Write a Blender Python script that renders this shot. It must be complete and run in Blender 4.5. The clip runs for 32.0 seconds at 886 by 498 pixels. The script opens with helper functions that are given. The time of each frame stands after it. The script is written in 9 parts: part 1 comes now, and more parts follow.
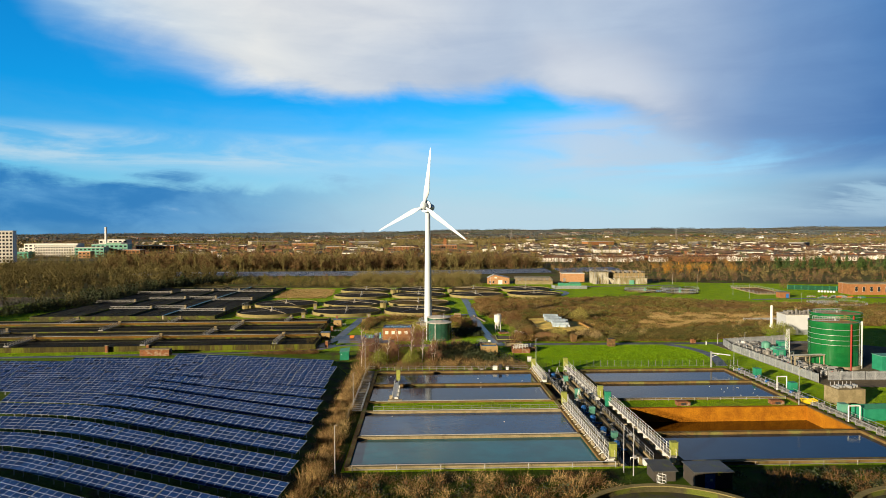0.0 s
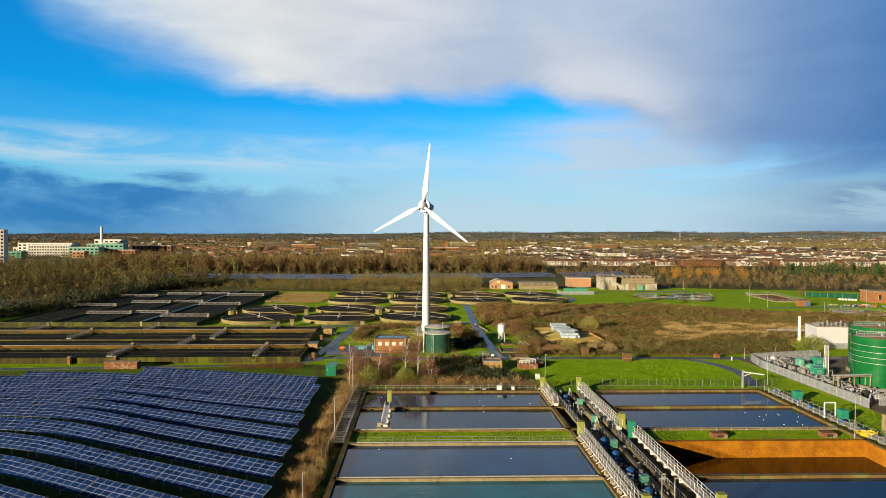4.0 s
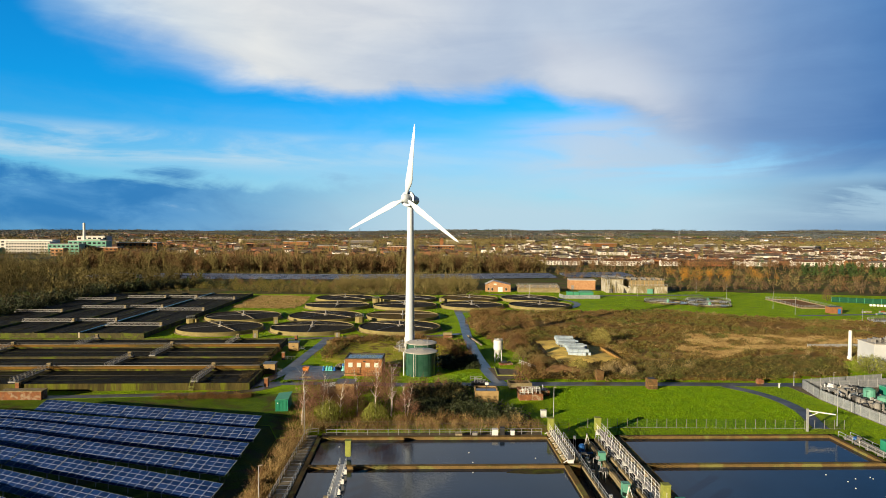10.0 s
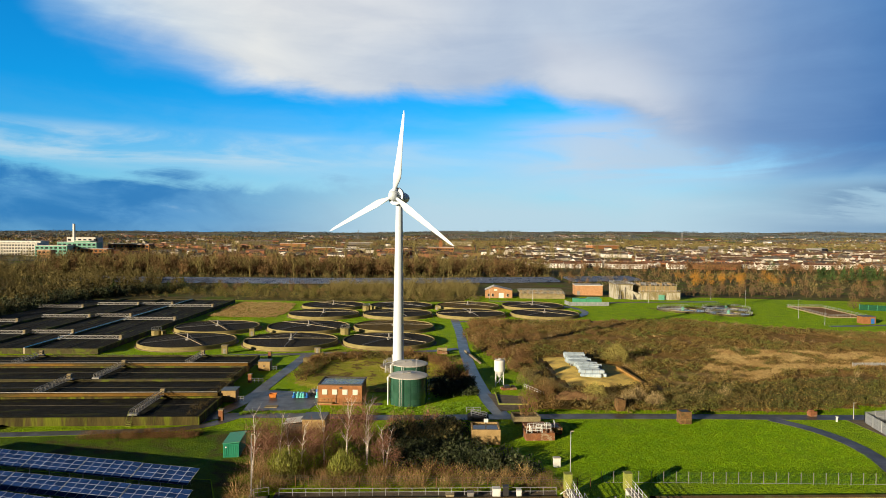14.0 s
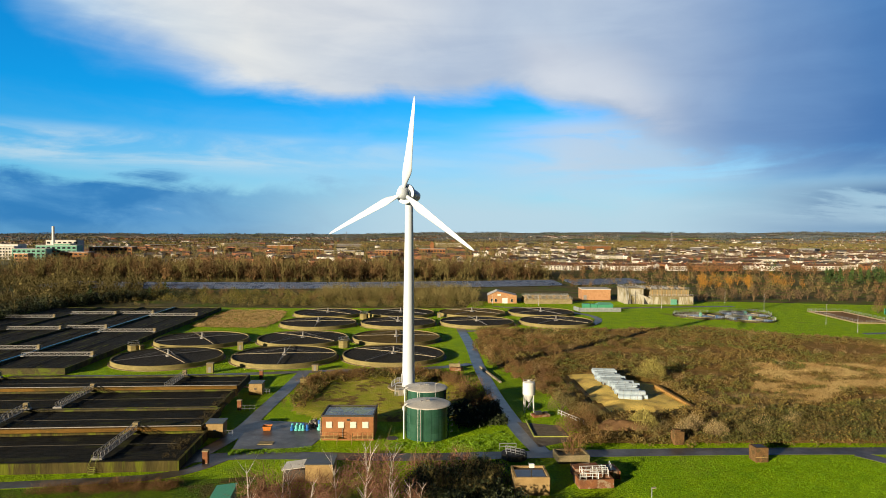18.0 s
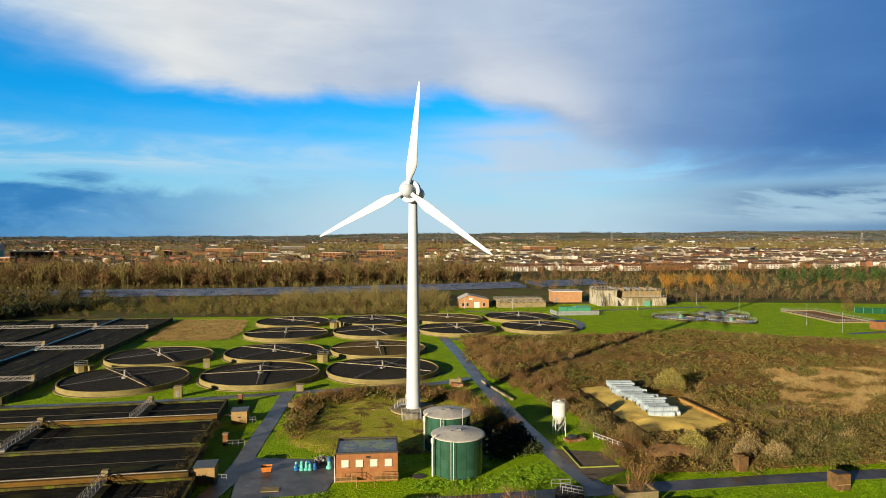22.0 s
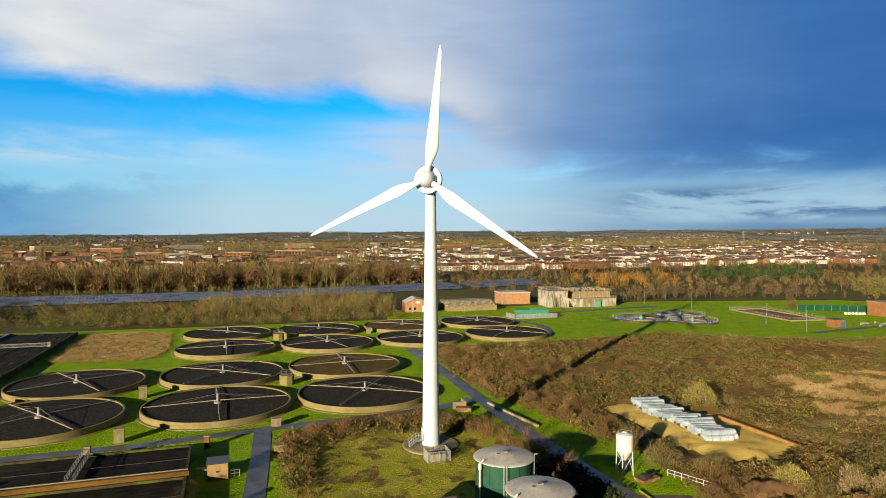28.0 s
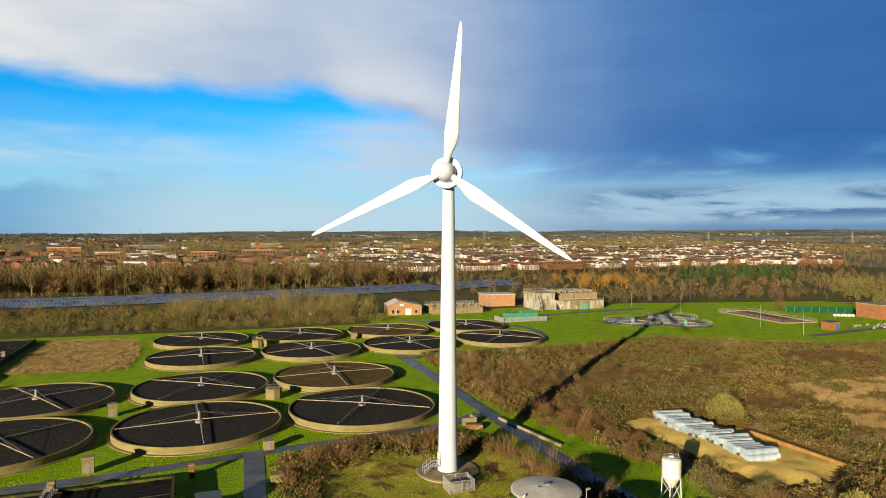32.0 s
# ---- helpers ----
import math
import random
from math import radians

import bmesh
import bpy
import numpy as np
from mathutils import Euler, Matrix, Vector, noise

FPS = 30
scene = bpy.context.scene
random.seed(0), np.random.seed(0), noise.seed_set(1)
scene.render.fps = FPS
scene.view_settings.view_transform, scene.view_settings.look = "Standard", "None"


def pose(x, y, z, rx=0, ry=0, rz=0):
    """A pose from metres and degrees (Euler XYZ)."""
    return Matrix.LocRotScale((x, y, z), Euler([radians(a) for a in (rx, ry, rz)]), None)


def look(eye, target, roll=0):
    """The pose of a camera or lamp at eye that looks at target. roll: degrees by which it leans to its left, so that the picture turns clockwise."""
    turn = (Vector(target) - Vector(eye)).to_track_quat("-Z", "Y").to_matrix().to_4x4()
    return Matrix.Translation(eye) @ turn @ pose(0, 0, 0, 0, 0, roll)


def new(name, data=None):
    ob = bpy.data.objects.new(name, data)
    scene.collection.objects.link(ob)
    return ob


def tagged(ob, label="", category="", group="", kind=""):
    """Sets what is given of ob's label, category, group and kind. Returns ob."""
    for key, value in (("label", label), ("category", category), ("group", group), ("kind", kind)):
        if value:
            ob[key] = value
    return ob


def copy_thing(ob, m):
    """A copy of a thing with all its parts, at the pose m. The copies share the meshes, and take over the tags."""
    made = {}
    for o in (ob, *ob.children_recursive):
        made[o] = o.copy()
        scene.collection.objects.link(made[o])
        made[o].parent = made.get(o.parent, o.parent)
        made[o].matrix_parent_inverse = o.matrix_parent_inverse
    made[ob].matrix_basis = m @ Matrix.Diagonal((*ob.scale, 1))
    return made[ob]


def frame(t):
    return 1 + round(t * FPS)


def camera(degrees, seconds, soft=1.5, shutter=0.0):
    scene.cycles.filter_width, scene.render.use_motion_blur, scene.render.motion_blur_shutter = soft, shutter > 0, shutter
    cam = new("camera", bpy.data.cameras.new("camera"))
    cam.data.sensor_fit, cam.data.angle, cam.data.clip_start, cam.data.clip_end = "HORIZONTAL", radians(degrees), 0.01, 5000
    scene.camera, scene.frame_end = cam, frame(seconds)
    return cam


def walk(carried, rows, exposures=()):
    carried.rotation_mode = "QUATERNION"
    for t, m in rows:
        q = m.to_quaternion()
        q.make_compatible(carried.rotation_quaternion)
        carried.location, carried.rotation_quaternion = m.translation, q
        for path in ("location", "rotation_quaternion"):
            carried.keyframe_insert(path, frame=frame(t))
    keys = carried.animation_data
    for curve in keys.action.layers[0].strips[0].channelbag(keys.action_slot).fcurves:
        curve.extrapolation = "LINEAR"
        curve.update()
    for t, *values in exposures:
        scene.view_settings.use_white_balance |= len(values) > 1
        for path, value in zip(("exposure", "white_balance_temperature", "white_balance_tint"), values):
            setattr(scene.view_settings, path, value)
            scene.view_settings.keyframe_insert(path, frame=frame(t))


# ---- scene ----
cam = camera(68.94, 32.0, soft=0.6)
PATH = [
    (0.0, pose(6.44, -273.69, 39.87, 88.35, 0.17, -0.00)),
    (0.5, pose(6.33, -271.98, 39.84, 88.39, 0.09, 0.20)),
    (1.0, pose(6.28, -269.98, 39.82, 88.41, 0.02, 0.31)),
    (1.5, pose(6.31, -267.70, 39.79, 88.44, -0.04, 0.23)),
    (2.0, pose(6.39, -265.16, 39.77, 88.49, -0.10, 0.21)),
    (2.5, pose(6.54, -262.39, 39.75, 88.52, -0.14, 0.19)),
    (3.0, pose(6.74, -259.43, 39.73, 88.54, -0.18, 0.18)),
    (3.5, pose(6.97, -256.33, 39.72, 88.54, -0.21, 0.17)),
    (5.5, pose(8.15, -243.39, 39.69, 88.52, -0.29, 0.12)),
    (6.0, pose(8.45, -240.21, 39.69, 88.53, -0.30, 0.07)),
    (6.5, pose(8.74, -237.10, 39.70, 88.52, -0.32, 0.07)),
    (7.0, pose(9.02, -234.05, 39.70, 88.51, -0.33, 0.06)),
    (7.5, pose(9.29, -231.04, 39.71, 88.52, -0.35, 0.05)),
    (8.0, pose(9.54, -228.06, 39.73, 88.53, -0.36, 0.06)),
    (8.5, pose(9.79, -225.07, 39.74, 88.52, -0.38, 0.05)),
    (9.0, pose(10.03, -222.04, 39.75, 88.47, -0.40, 0.05)),
    (9.5, pose(10.29, -218.95, 39.77, 88.39, -0.41, 0.01)),
    (10.0, pose(10.57, -215.77, 39.78, 88.32, -0.43, -0.09)),
    (10.5, pose(10.88, -212.50, 39.80, 88.29, -0.45, -0.02)),
    (11.0, pose(11.22, -209.14, 39.82, 88.27, -0.46, -0.02)),
    (11.5, pose(11.58, -205.70, 39.83, 88.26, -0.48, -0.03)),
    (12.0, pose(11.93, -202.21, 39.85, 88.28, -0.49, -0.02)),
    (12.5, pose(12.25, -198.70, 39.87, 88.33, -0.50, -0.02)),
    (13.0, pose(12.50, -195.20, 39.90, 88.40, -0.50, -0.09)),
    (13.5, pose(12.63, -191.75, 39.92, 88.42, -0.50, -0.06)),
    (14.0, pose(12.63, -188.38, 39.95, 88.45, -0.50, -0.06)),
    (14.5, pose(12.44, -185.12, 39.98, 88.50, -0.49, -0.09)),
    (16.5, pose(9.53, -173.43, 40.12, 88.59, -0.41, -0.33)),
    (17.0, pose(8.27, -170.83, 40.15, 88.59, -0.37, -0.59)),
    (17.5, pose(6.82, -168.31, 40.19, 88.57, -0.34, -0.88)),
    (18.0, pose(5.22, -165.88, 40.22, 88.56, -0.30, -1.21)),
    (18.5, pose(3.50, -163.50, 40.26, 88.55, -0.25, -1.65)),
    (19.0, pose(1.69, -161.15, 40.29, 88.55, -0.21, -1.99)),
    (19.5, pose(-0.20, -158.82, 40.31, 88.59, -0.16, -2.70)),
    (20.0, pose(-2.12, -156.49, 40.34, 88.64, -0.12, -3.79)),
    (20.5, pose(-4.07, -154.15, 40.36, 88.66, -0.07, -4.94)),
    (21.0, pose(-6.04, -151.78, 40.37, 88.68, -0.03, -5.56)),
    (21.5, pose(-8.01, -149.37, 40.38, 88.68, 0.01, -6.05)),
    (22.0, pose(-9.97, -146.94, 40.39, 88.67, 0.04, -6.54)),
    (22.5, pose(-11.92, -144.46, 40.40, 88.65, 0.07, -7.07)),
    (23.0, pose(-13.84, -141.95, 40.40, 88.62, 0.09, -7.67)),
    (23.5, pose(-15.74, -139.41, 40.39, 88.62, 0.11, -8.16)),
    (24.0, pose(-17.60, -136.84, 40.39, 88.62, 0.12, -8.73)),
    (24.5, pose(-19.42, -134.25, 40.38, 88.60, 0.12, -9.45)),
    (25.0, pose(-21.17, -131.66, 40.37, 88.57, 0.12, -10.21)),
    (25.5, pose(-22.87, -129.07, 40.36, 88.56, 0.11, -11.45)),
    (27.5, pose(-28.75, -119.07, 40.32, 88.59, 0.06, -14.56)),
    (28.0, pose(-29.95, -116.72, 40.31, 88.55, 0.05, -15.49)),
    (28.5, pose(-31.03, -114.45, 40.30, 88.58, 0.03, -16.49)),
    (29.0, pose(-31.98, -112.28, 40.29, 88.63, 0.02, -17.16)),
    (29.5, pose(-32.79, -110.20, 40.29, 88.63, -0.00, -17.24)),
    (30.0, pose(-33.47, -108.23, 40.29, 88.62, -0.02, -17.27)),
    (30.5, pose(-34.00, -106.37, 40.29, 88.63, -0.04, -17.36)),
    (31.0, pose(-34.40, -104.62, 40.29, 88.65, -0.07, -17.49)),
    (31.5, pose(-34.65, -102.98, 40.30, 88.63, -0.10, -17.94)),
    (32.0, pose(-34.76, -101.45, 40.30, 88.53, -0.13, -18.44)),
]
walk(cam, PATH)


# ---- world and sun ----
scene.view_settings.exposure = 0.69
SUN_AZ, SUN_EL = radians(225.5), radians(11.6)   # the sun stands behind the camera, to its left
sun = new("sun", bpy.data.lights.new("sun", "SUN"))
sun.data.energy, sun.data.angle, sun.data.color = 5.0, radians(0.6), (1.0, 0.83, 0.58)
sun.matrix_world = look((0, 0, 0), (-math.cos(SUN_EL) * math.sin(SUN_AZ), -math.cos(SUN_EL) * math.cos(SUN_AZ), -math.sin(SUN_EL)))
sun.location = (-200, -200, 300)


class Net:
    """Short hand for node trees."""

    def __init__(self, tree):
        self.t = tree
        tree.nodes.clear()

    def put(self, kind, ins=(), **props):
        n = self.t.nodes.new(kind)
        if "operation" in props:
            n.operation = props["operation"]
        if "interpolation_type" in props:
            n.interpolation_type = props["interpolation_type"]
        if "data_type" in props:
            n.data_type, n.blend_type = props["data_type"], props["blend_type"]
        for key, v in (ins.items() if isinstance(ins, dict) else enumerate(ins)):
            if v is None:
                continue
            if isinstance(v, bpy.types.NodeSocket):
                self.t.links.new(v, n.inputs[key])
            else:
                n.inputs[key].default_value = v
        return n

    def m(self, op, a, b=None, c=None):
        return self.put("ShaderNodeMath", (a, b, c), operation=op).outputs[0]

    def step(self, v, lo, hi, to0=0.0, to1=1.0):
        return self.put("ShaderNodeMapRange", {0: v, 1: lo, 2: hi, 3: to0, 4: to1}, interpolation_type="SMOOTHSTEP").outputs[0]

    def mix(self, f, a, b, blend="MIX"):
        n = self.put("ShaderNodeMix", {0: f, 6: a, 7: b}, data_type="RGBA", blend_type=blend)
        return n.outputs[2]

    def ramp(self, v, lo, hi, stops):
        """Values or colours by v, smoothly from stop to stop."""
        r = self.t.nodes.new("ShaderNodeValToRGB")
        self.t.links.new(self.put("ShaderNodeMapRange", {0: v, 1: lo, 2: hi, 3: 0.0, 4: 1.0}).outputs[0], r.inputs[0])
        es = r.color_ramp.elements
        for i, (x, y) in enumerate(stops):
            e = es[i] if i < 2 else es.new((x - lo) / (hi - lo))
            e.position = (x - lo) / (hi - lo)
            e.color = (*y, 1) if isinstance(y, tuple) else (y, y, y, 1)
        return r.outputs[0]

    def noise(self, vec, scale, detail=4.0, rough=0.55, dist=0.0):
        return self.put("ShaderNodeTexNoise", {"Vector": vec, "Scale": scale, "Detail": detail, "Roughness": rough, "Distortion": dist}).outputs[0]


def build_world():
    w = bpy.data.worlds.new("sky")
    scene.world = w
    w.use_nodes = True
    n = Net(w.node_tree)
    tex = n.put("ShaderNodeTexSky")
    tex.sky_type, tex.sun_disc, tex.sun_elevation, tex.sun_rotation = "NISHITA", False, SUN_EL, SUN_AZ
    tex.altitude, tex.air_density, tex.dust_density, tex.ozone_density = 40.0, 1.0, 0.4, 3.0
    sky = tex.outputs[0]
    d = n.put("ShaderNodeTexCoord").outputs["Generated"]
    s = n.put("ShaderNodeSeparateXYZ", (d,)).outputs
    az = n.m("ARCTAN2", s[0], s[1])                  # 0 ahead, positive to the east
    el = n.m("ARCSINE", s[2])
    # stretched coordinates, so that clouds lie flat towards the horizon
    flat = n.put("ShaderNodeCombineXYZ", (az, n.m("MULTIPLY", el, 2.2), 0.0)).outputs[0]
    streak = n.put("ShaderNodeCombineXYZ", (n.m("ADD", az, n.m("MULTIPLY", el, 0.5)), n.m("MULTIPLY", el, 6.5), 3.0)).outputs[0]
    big = n.noise(flat, 2.4, 6.0, 0.5, 0.3)
    fine = n.noise(flat, 6.5, 9.0, 0.58, 0.5)
    wisp = n.noise(streak, 3.4, 8.0, 0.58, 0.6)
    ahead = n.step(n.m("ABSOLUTE", az), 1.9, 1.2)    # clear sky behind
    fade = n.m("MULTIPLY", n.step(el, 0.54, 0.37), ahead)
    wob = n.m("ADD", n.m("MULTIPLY", n.m("SUBTRACT", fine, 0.5), 0.07), n.m("MULTIPLY", n.m("SUBTRACT", wisp, 0.5), 0.05))
    soft = n.m("MULTIPLY", n.m("SUBTRACT", big, 0.5), 0.16)
    clear = n.mix(1.0, sky, (0.007, 0.0085, 0.012, 1), "MULTIPLY")
    c = n.mix(n.m("MULTIPLY", n.step(el, 0.70, 0.36), ahead), clear, n.mix(1.0, sky, (0.006, 0.152, 0.245, 1), "MULTIPLY"))
    # pale veil over the horizon
    veil = n.m("MULTIPLY", n.m("MULTIPLY", n.step(n.m("ADD", el, wob), 0.205, 0.01, 0.0, 0.95), n.step(az, -0.70, 0.0, 0.42, 1.0)), ahead)
    c = n.mix(veil, c, (0.54, 0.72, 0.84, 1))
    # thin white streaks in the west, wisps below the sheet in the east
    thin = n.m("MULTIPLY", n.m("MULTIPLY", n.step(n.m("ADD", wisp, n.m("MULTIPLY", n.m("SUBTRACT", fine, 0.5), 0.4)), 0.40, 0.66), n.step(az, 0.20, -0.35, 0.25, 0.75)),
               n.m("MULTIPLY", n.step(el, 0.075, 0.105), n.step(el, 0.150, 0.125)))
    c = n.mix(n.m("MULTIPLY", thin, ahead), c, (0.60, 0.77, 0.87, 1))
    east = n.m("MULTIPLY", n.m("MULTIPLY", n.step(n.m("ADD", wisp, n.m("MULTIPLY", n.m("SUBTRACT", fine, 0.5), 0.5)), 0.27, 0.56), n.step(n.m("ADD", az, soft), 0.02, 0.24)),
               n.m("MULTIPLY", n.step(el, 0.05, 0.10), n.step(el, 0.185, 0.155)))
    c = n.mix(n.m("MULTIPLY", n.m("MULTIPLY", east, 0.80), ahead), c, n.ramp(n.m("ADD", az, soft), 0.0, 1.0, ((0.2, (0.60, 0.69, 0.80)), (0.36, (0.50, 0.62, 0.76)), (0.50, (0.26, 0.42, 0.66)), (0.8, (0.11, 0.27, 0.53)))))
    # rain cloud low in the west with lit tops
    rag = n.m("ADD", el, n.m("ADD", n.m("MULTIPLY", n.m("SUBTRACT", wisp, 0.5), 0.10), n.m("MULTIPLY", n.m("SUBTRACT", fine, 0.5), 0.07)))
    low = n.m("MULTIPLY", n.m("MULTIPLY", n.step(rag, 0.083, 0.060), n.step(n.m("ADD", az, soft), -0.02, -0.42)), n.step(el, -0.005, 0.02, 0.75, 0.92))
    c = n.mix(n.m("MULTIPLY", low, ahead), c, n.mix(n.step(fine, 0.40, 0.66), (0.020, 0.195, 0.52, 1), (0.095, 0.325, 0.65, 1)))
    puff = n.m("MULTIPLY", n.m("MULTIPLY", n.step(fine, 0.60, 0.70), n.step(az, -0.05, -0.25)), n.m("MULTIPLY", n.step(el, 0.022, 0.034), n.step(el, 0.058, 0.044)))
    c = n.mix(n.m("MULTIPLY", n.m("MULTIPLY", puff, 0.6), ahead), c, (0.45, 0.62, 0.80, 1))
    # the great sheet of cloud: its lower edge by bearing, white ahead, slate in the east
    edge = n.ramp(az, -0.65, 1.05, ((-0.61, 0.340), (-0.547, 0.272), (-0.478, 0.246), (-0.406, 0.232), (-0.33, 0.211), (-0.248, 0.205), (-0.149, 0.190), (-0.079, 0.197), (0.052, 0.197),
                                    (0.105, 0.204), (0.138, 0.206), (0.182, 0.188), (0.264, 0.168), (0.342, 0.130), (0.418, 0.100), (0.50, 0.084), (0.60, 0.078), (0.95, 0.070)))
    rise = n.m("SUBTRACT", n.m("ADD", el, n.m("MULTIPLY", wob, 0.8)), edge)
    over = n.m("MULTIPLY", n.step(rise, n.m("ADD", n.step(az, -0.50, -0.20, -0.035, -0.010), n.step(az, 0.30, 0.50, 0.0, -0.03)), n.m("ADD", n.step(az, -0.55, -0.20, 0.10, 0.030), n.step(az, 0.28, 0.50, 0.0, 0.03))), fade)
    shade = n.ramp(n.m("ADD", az, n.m("MULTIPLY", soft, 0.8)), -0.65, 1.05, (
        (-0.60, (0.45, 0.68, 0.88)), (-0.46, (0.66, 0.76, 0.85)), (-0.28, (0.76, 0.79, 0.81)), (-0.12, (0.60, 0.67, 0.77)), (0.04, (0.47, 0.57, 0.73)), (0.20, (0.50, 0.60, 0.75)),
        (0.34, (0.38, 0.50, 0.70)), (0.46, (0.19, 0.335, 0.60)), (0.60, (0.092, 0.235, 0.52)), (0.78, (0.052, 0.175, 0.46)), (1.0, (0.040, 0.145, 0.41))))
    bright = n.m("MULTIPLY", n.step(n.m("ADD", rise, n.m("MULTIPLY", soft, 0.4)), 0.055, 0.13), n.step(n.m("ADD", az, soft), 0.16, -0.10))
    shade = n.mix(n.m("MULTIPLY", bright, 0.6), shade, (0.77, 0.79, 0.82, 1))
    lobe = n.m("MULTIPLY", n.m("MULTIPLY", n.step(rise, 0.012, 0.05), n.step(rise, 0.13, 0.06)), n.m("MULTIPLY", n.step(az, 0.10, 0.18), n.step(az, 0.40, 0.28)))
    shade = n.mix(n.m("MULTIPLY", lobe, 0.65), shade, (0.68, 0.72, 0.80, 1))
    shade = n.mix(n.step(fine, 0.34, 0.70, 0.0, 0.8), shade, n.mix(1.0, shade, (1.12, 1.10, 1.06, 1), "MULTIPLY"))
    shade = n.mix(n.step(wisp, 0.35, 0.65, 0.5, 0.0), shade, n.mix(1.0, shade, (0.84, 0.87, 0.92, 1), "MULTIPLY"))
    shade = n.mix(n.m("MULTIPLY", n.step(rise, 0.12, 0.0), n.step(az, 0.48, 0.72, 0.0, 0.85)), shade, (0.036, 0.150, 0.43, 1))
    c = n.mix(over, c, shade)
    # pale gap below the slate mass, with torn dark streaks and a dark foot
    c = n.mix(n.m("MULTIPLY", n.m("MULTIPLY", n.m("MULTIPLY", n.step(az, 0.30, 0.55), n.step(el, 0.088, 0.055)), n.step(wisp, 0.25, 0.60, 0.35, 0.85)), ahead), c, (0.30, 0.46, 0.63, 1))
    torn = n.m("MULTIPLY", n.m("MULTIPLY", n.step(n.m("ADD", wisp, n.m("MULTIPLY", n.m("SUBTRACT", fine, 0.5), 0.5)), 0.44, 0.56), n.step(az, 0.48, 0.64)), n.m("MULTIPLY", n.step(el, 0.012, 0.030), n.step(el, 0.076, 0.052)))
    c = n.mix(n.m("MULTIPLY", n.m("MULTIPLY", torn, 0.85), ahead), c, (0.060, 0.175, 0.38, 1))
    c = n.mix(n.m("MULTIPLY", n.m("MULTIPLY", n.step(az, 0.40, 0.75), n.step(el, 0.022, 0.008, 0.0, 0.75)), ahead), c, (0.10, 0.25, 0.46, 1))
    bg = n.put("ShaderNodeBackground", (c, 0.585))
    n.put("ShaderNodeOutputWorld", (bg.outputs[0],))


build_world()


# ---- materials ----
def surf(name, a, b, scale=1.0, rough=0.8, bump=0.3, metal=0.0, fine=12.0, c=None, cscale=0.1, cut=(0.5, 0.62), vary=0.0, island=0.0,
         coat=0.0, ior=1.45, dist=0.06, space="Object", streak=0.0, grit=0.28):
    """A surface of two tones a and b in blotches, a third one c in large patches, fine grain and relief."""
    mt = bpy.data.materials.new(name)
    mt.use_nodes = True
    n = Net(mt.node_tree)
    co = n.put("ShaderNodeTexCoord").outputs["Object"] if space == "Object" else n.put("ShaderNodeNewGeometry").outputs["Position"]
    if streak:
        co = n.put("ShaderNodeMapping", {"Vector": co, "Scale": streak if isinstance(streak, tuple) else (1.0, 1.0, streak)}).outputs[0]
    big = n.noise(co, scale, 5.0, 0.6, 0.2)
    grain = n.noise(co, scale * fine, 4.0, 0.65)
    col = n.mix(n.step(big, 0.32, 0.68), (*a, 1), (*b, 1))
    if c:
        col = n.mix(n.step(n.noise(co, cscale, 5.0, 0.6, 0.4), *cut), col, (*c, 1))
    col = n.mix(1.0, col, n.put("ShaderNodeCombineColor", [n.step(grain, 0.2, 0.8, 1.0 - grit, 1.0 + grit)] * 3).outputs[0], "MULTIPLY")
    if vary or island:
        r = n.put("ShaderNodeObjectInfo").outputs["Random"] if vary else n.put("ShaderNodeNewGeometry").outputs["Random Per Island"]
        k = vary or island
        col = n.mix(1.0, col, n.put("ShaderNodeCombineColor", [n.step(r, 0, 1, 1 - k, 1 + k)] * 3).outputs[0], "MULTIPLY")
    ins = {"Base Color": col, "Roughness": n.step(big, 0.2, 0.8, max(rough - 0.08, 0.02), min(rough + 0.08, 1.0)), "Metallic": metal, "IOR": ior, "Coat Weight": coat,
           "Specular IOR Level": 0.12 if rough >= 0.85 else 0.5}
    if bump:
        ins["Normal"] = n.put("ShaderNodeBump", {"Height": n.m("ADD", grain, n.m("MULTIPLY", big, 0.7)), "Strength": bump, "Distance": dist}).outputs[0]
    p = n.put("ShaderNodeBsdfPrincipled", ins)
    n.put("ShaderNodeOutputMaterial", (p.outputs[0],))
    return mt


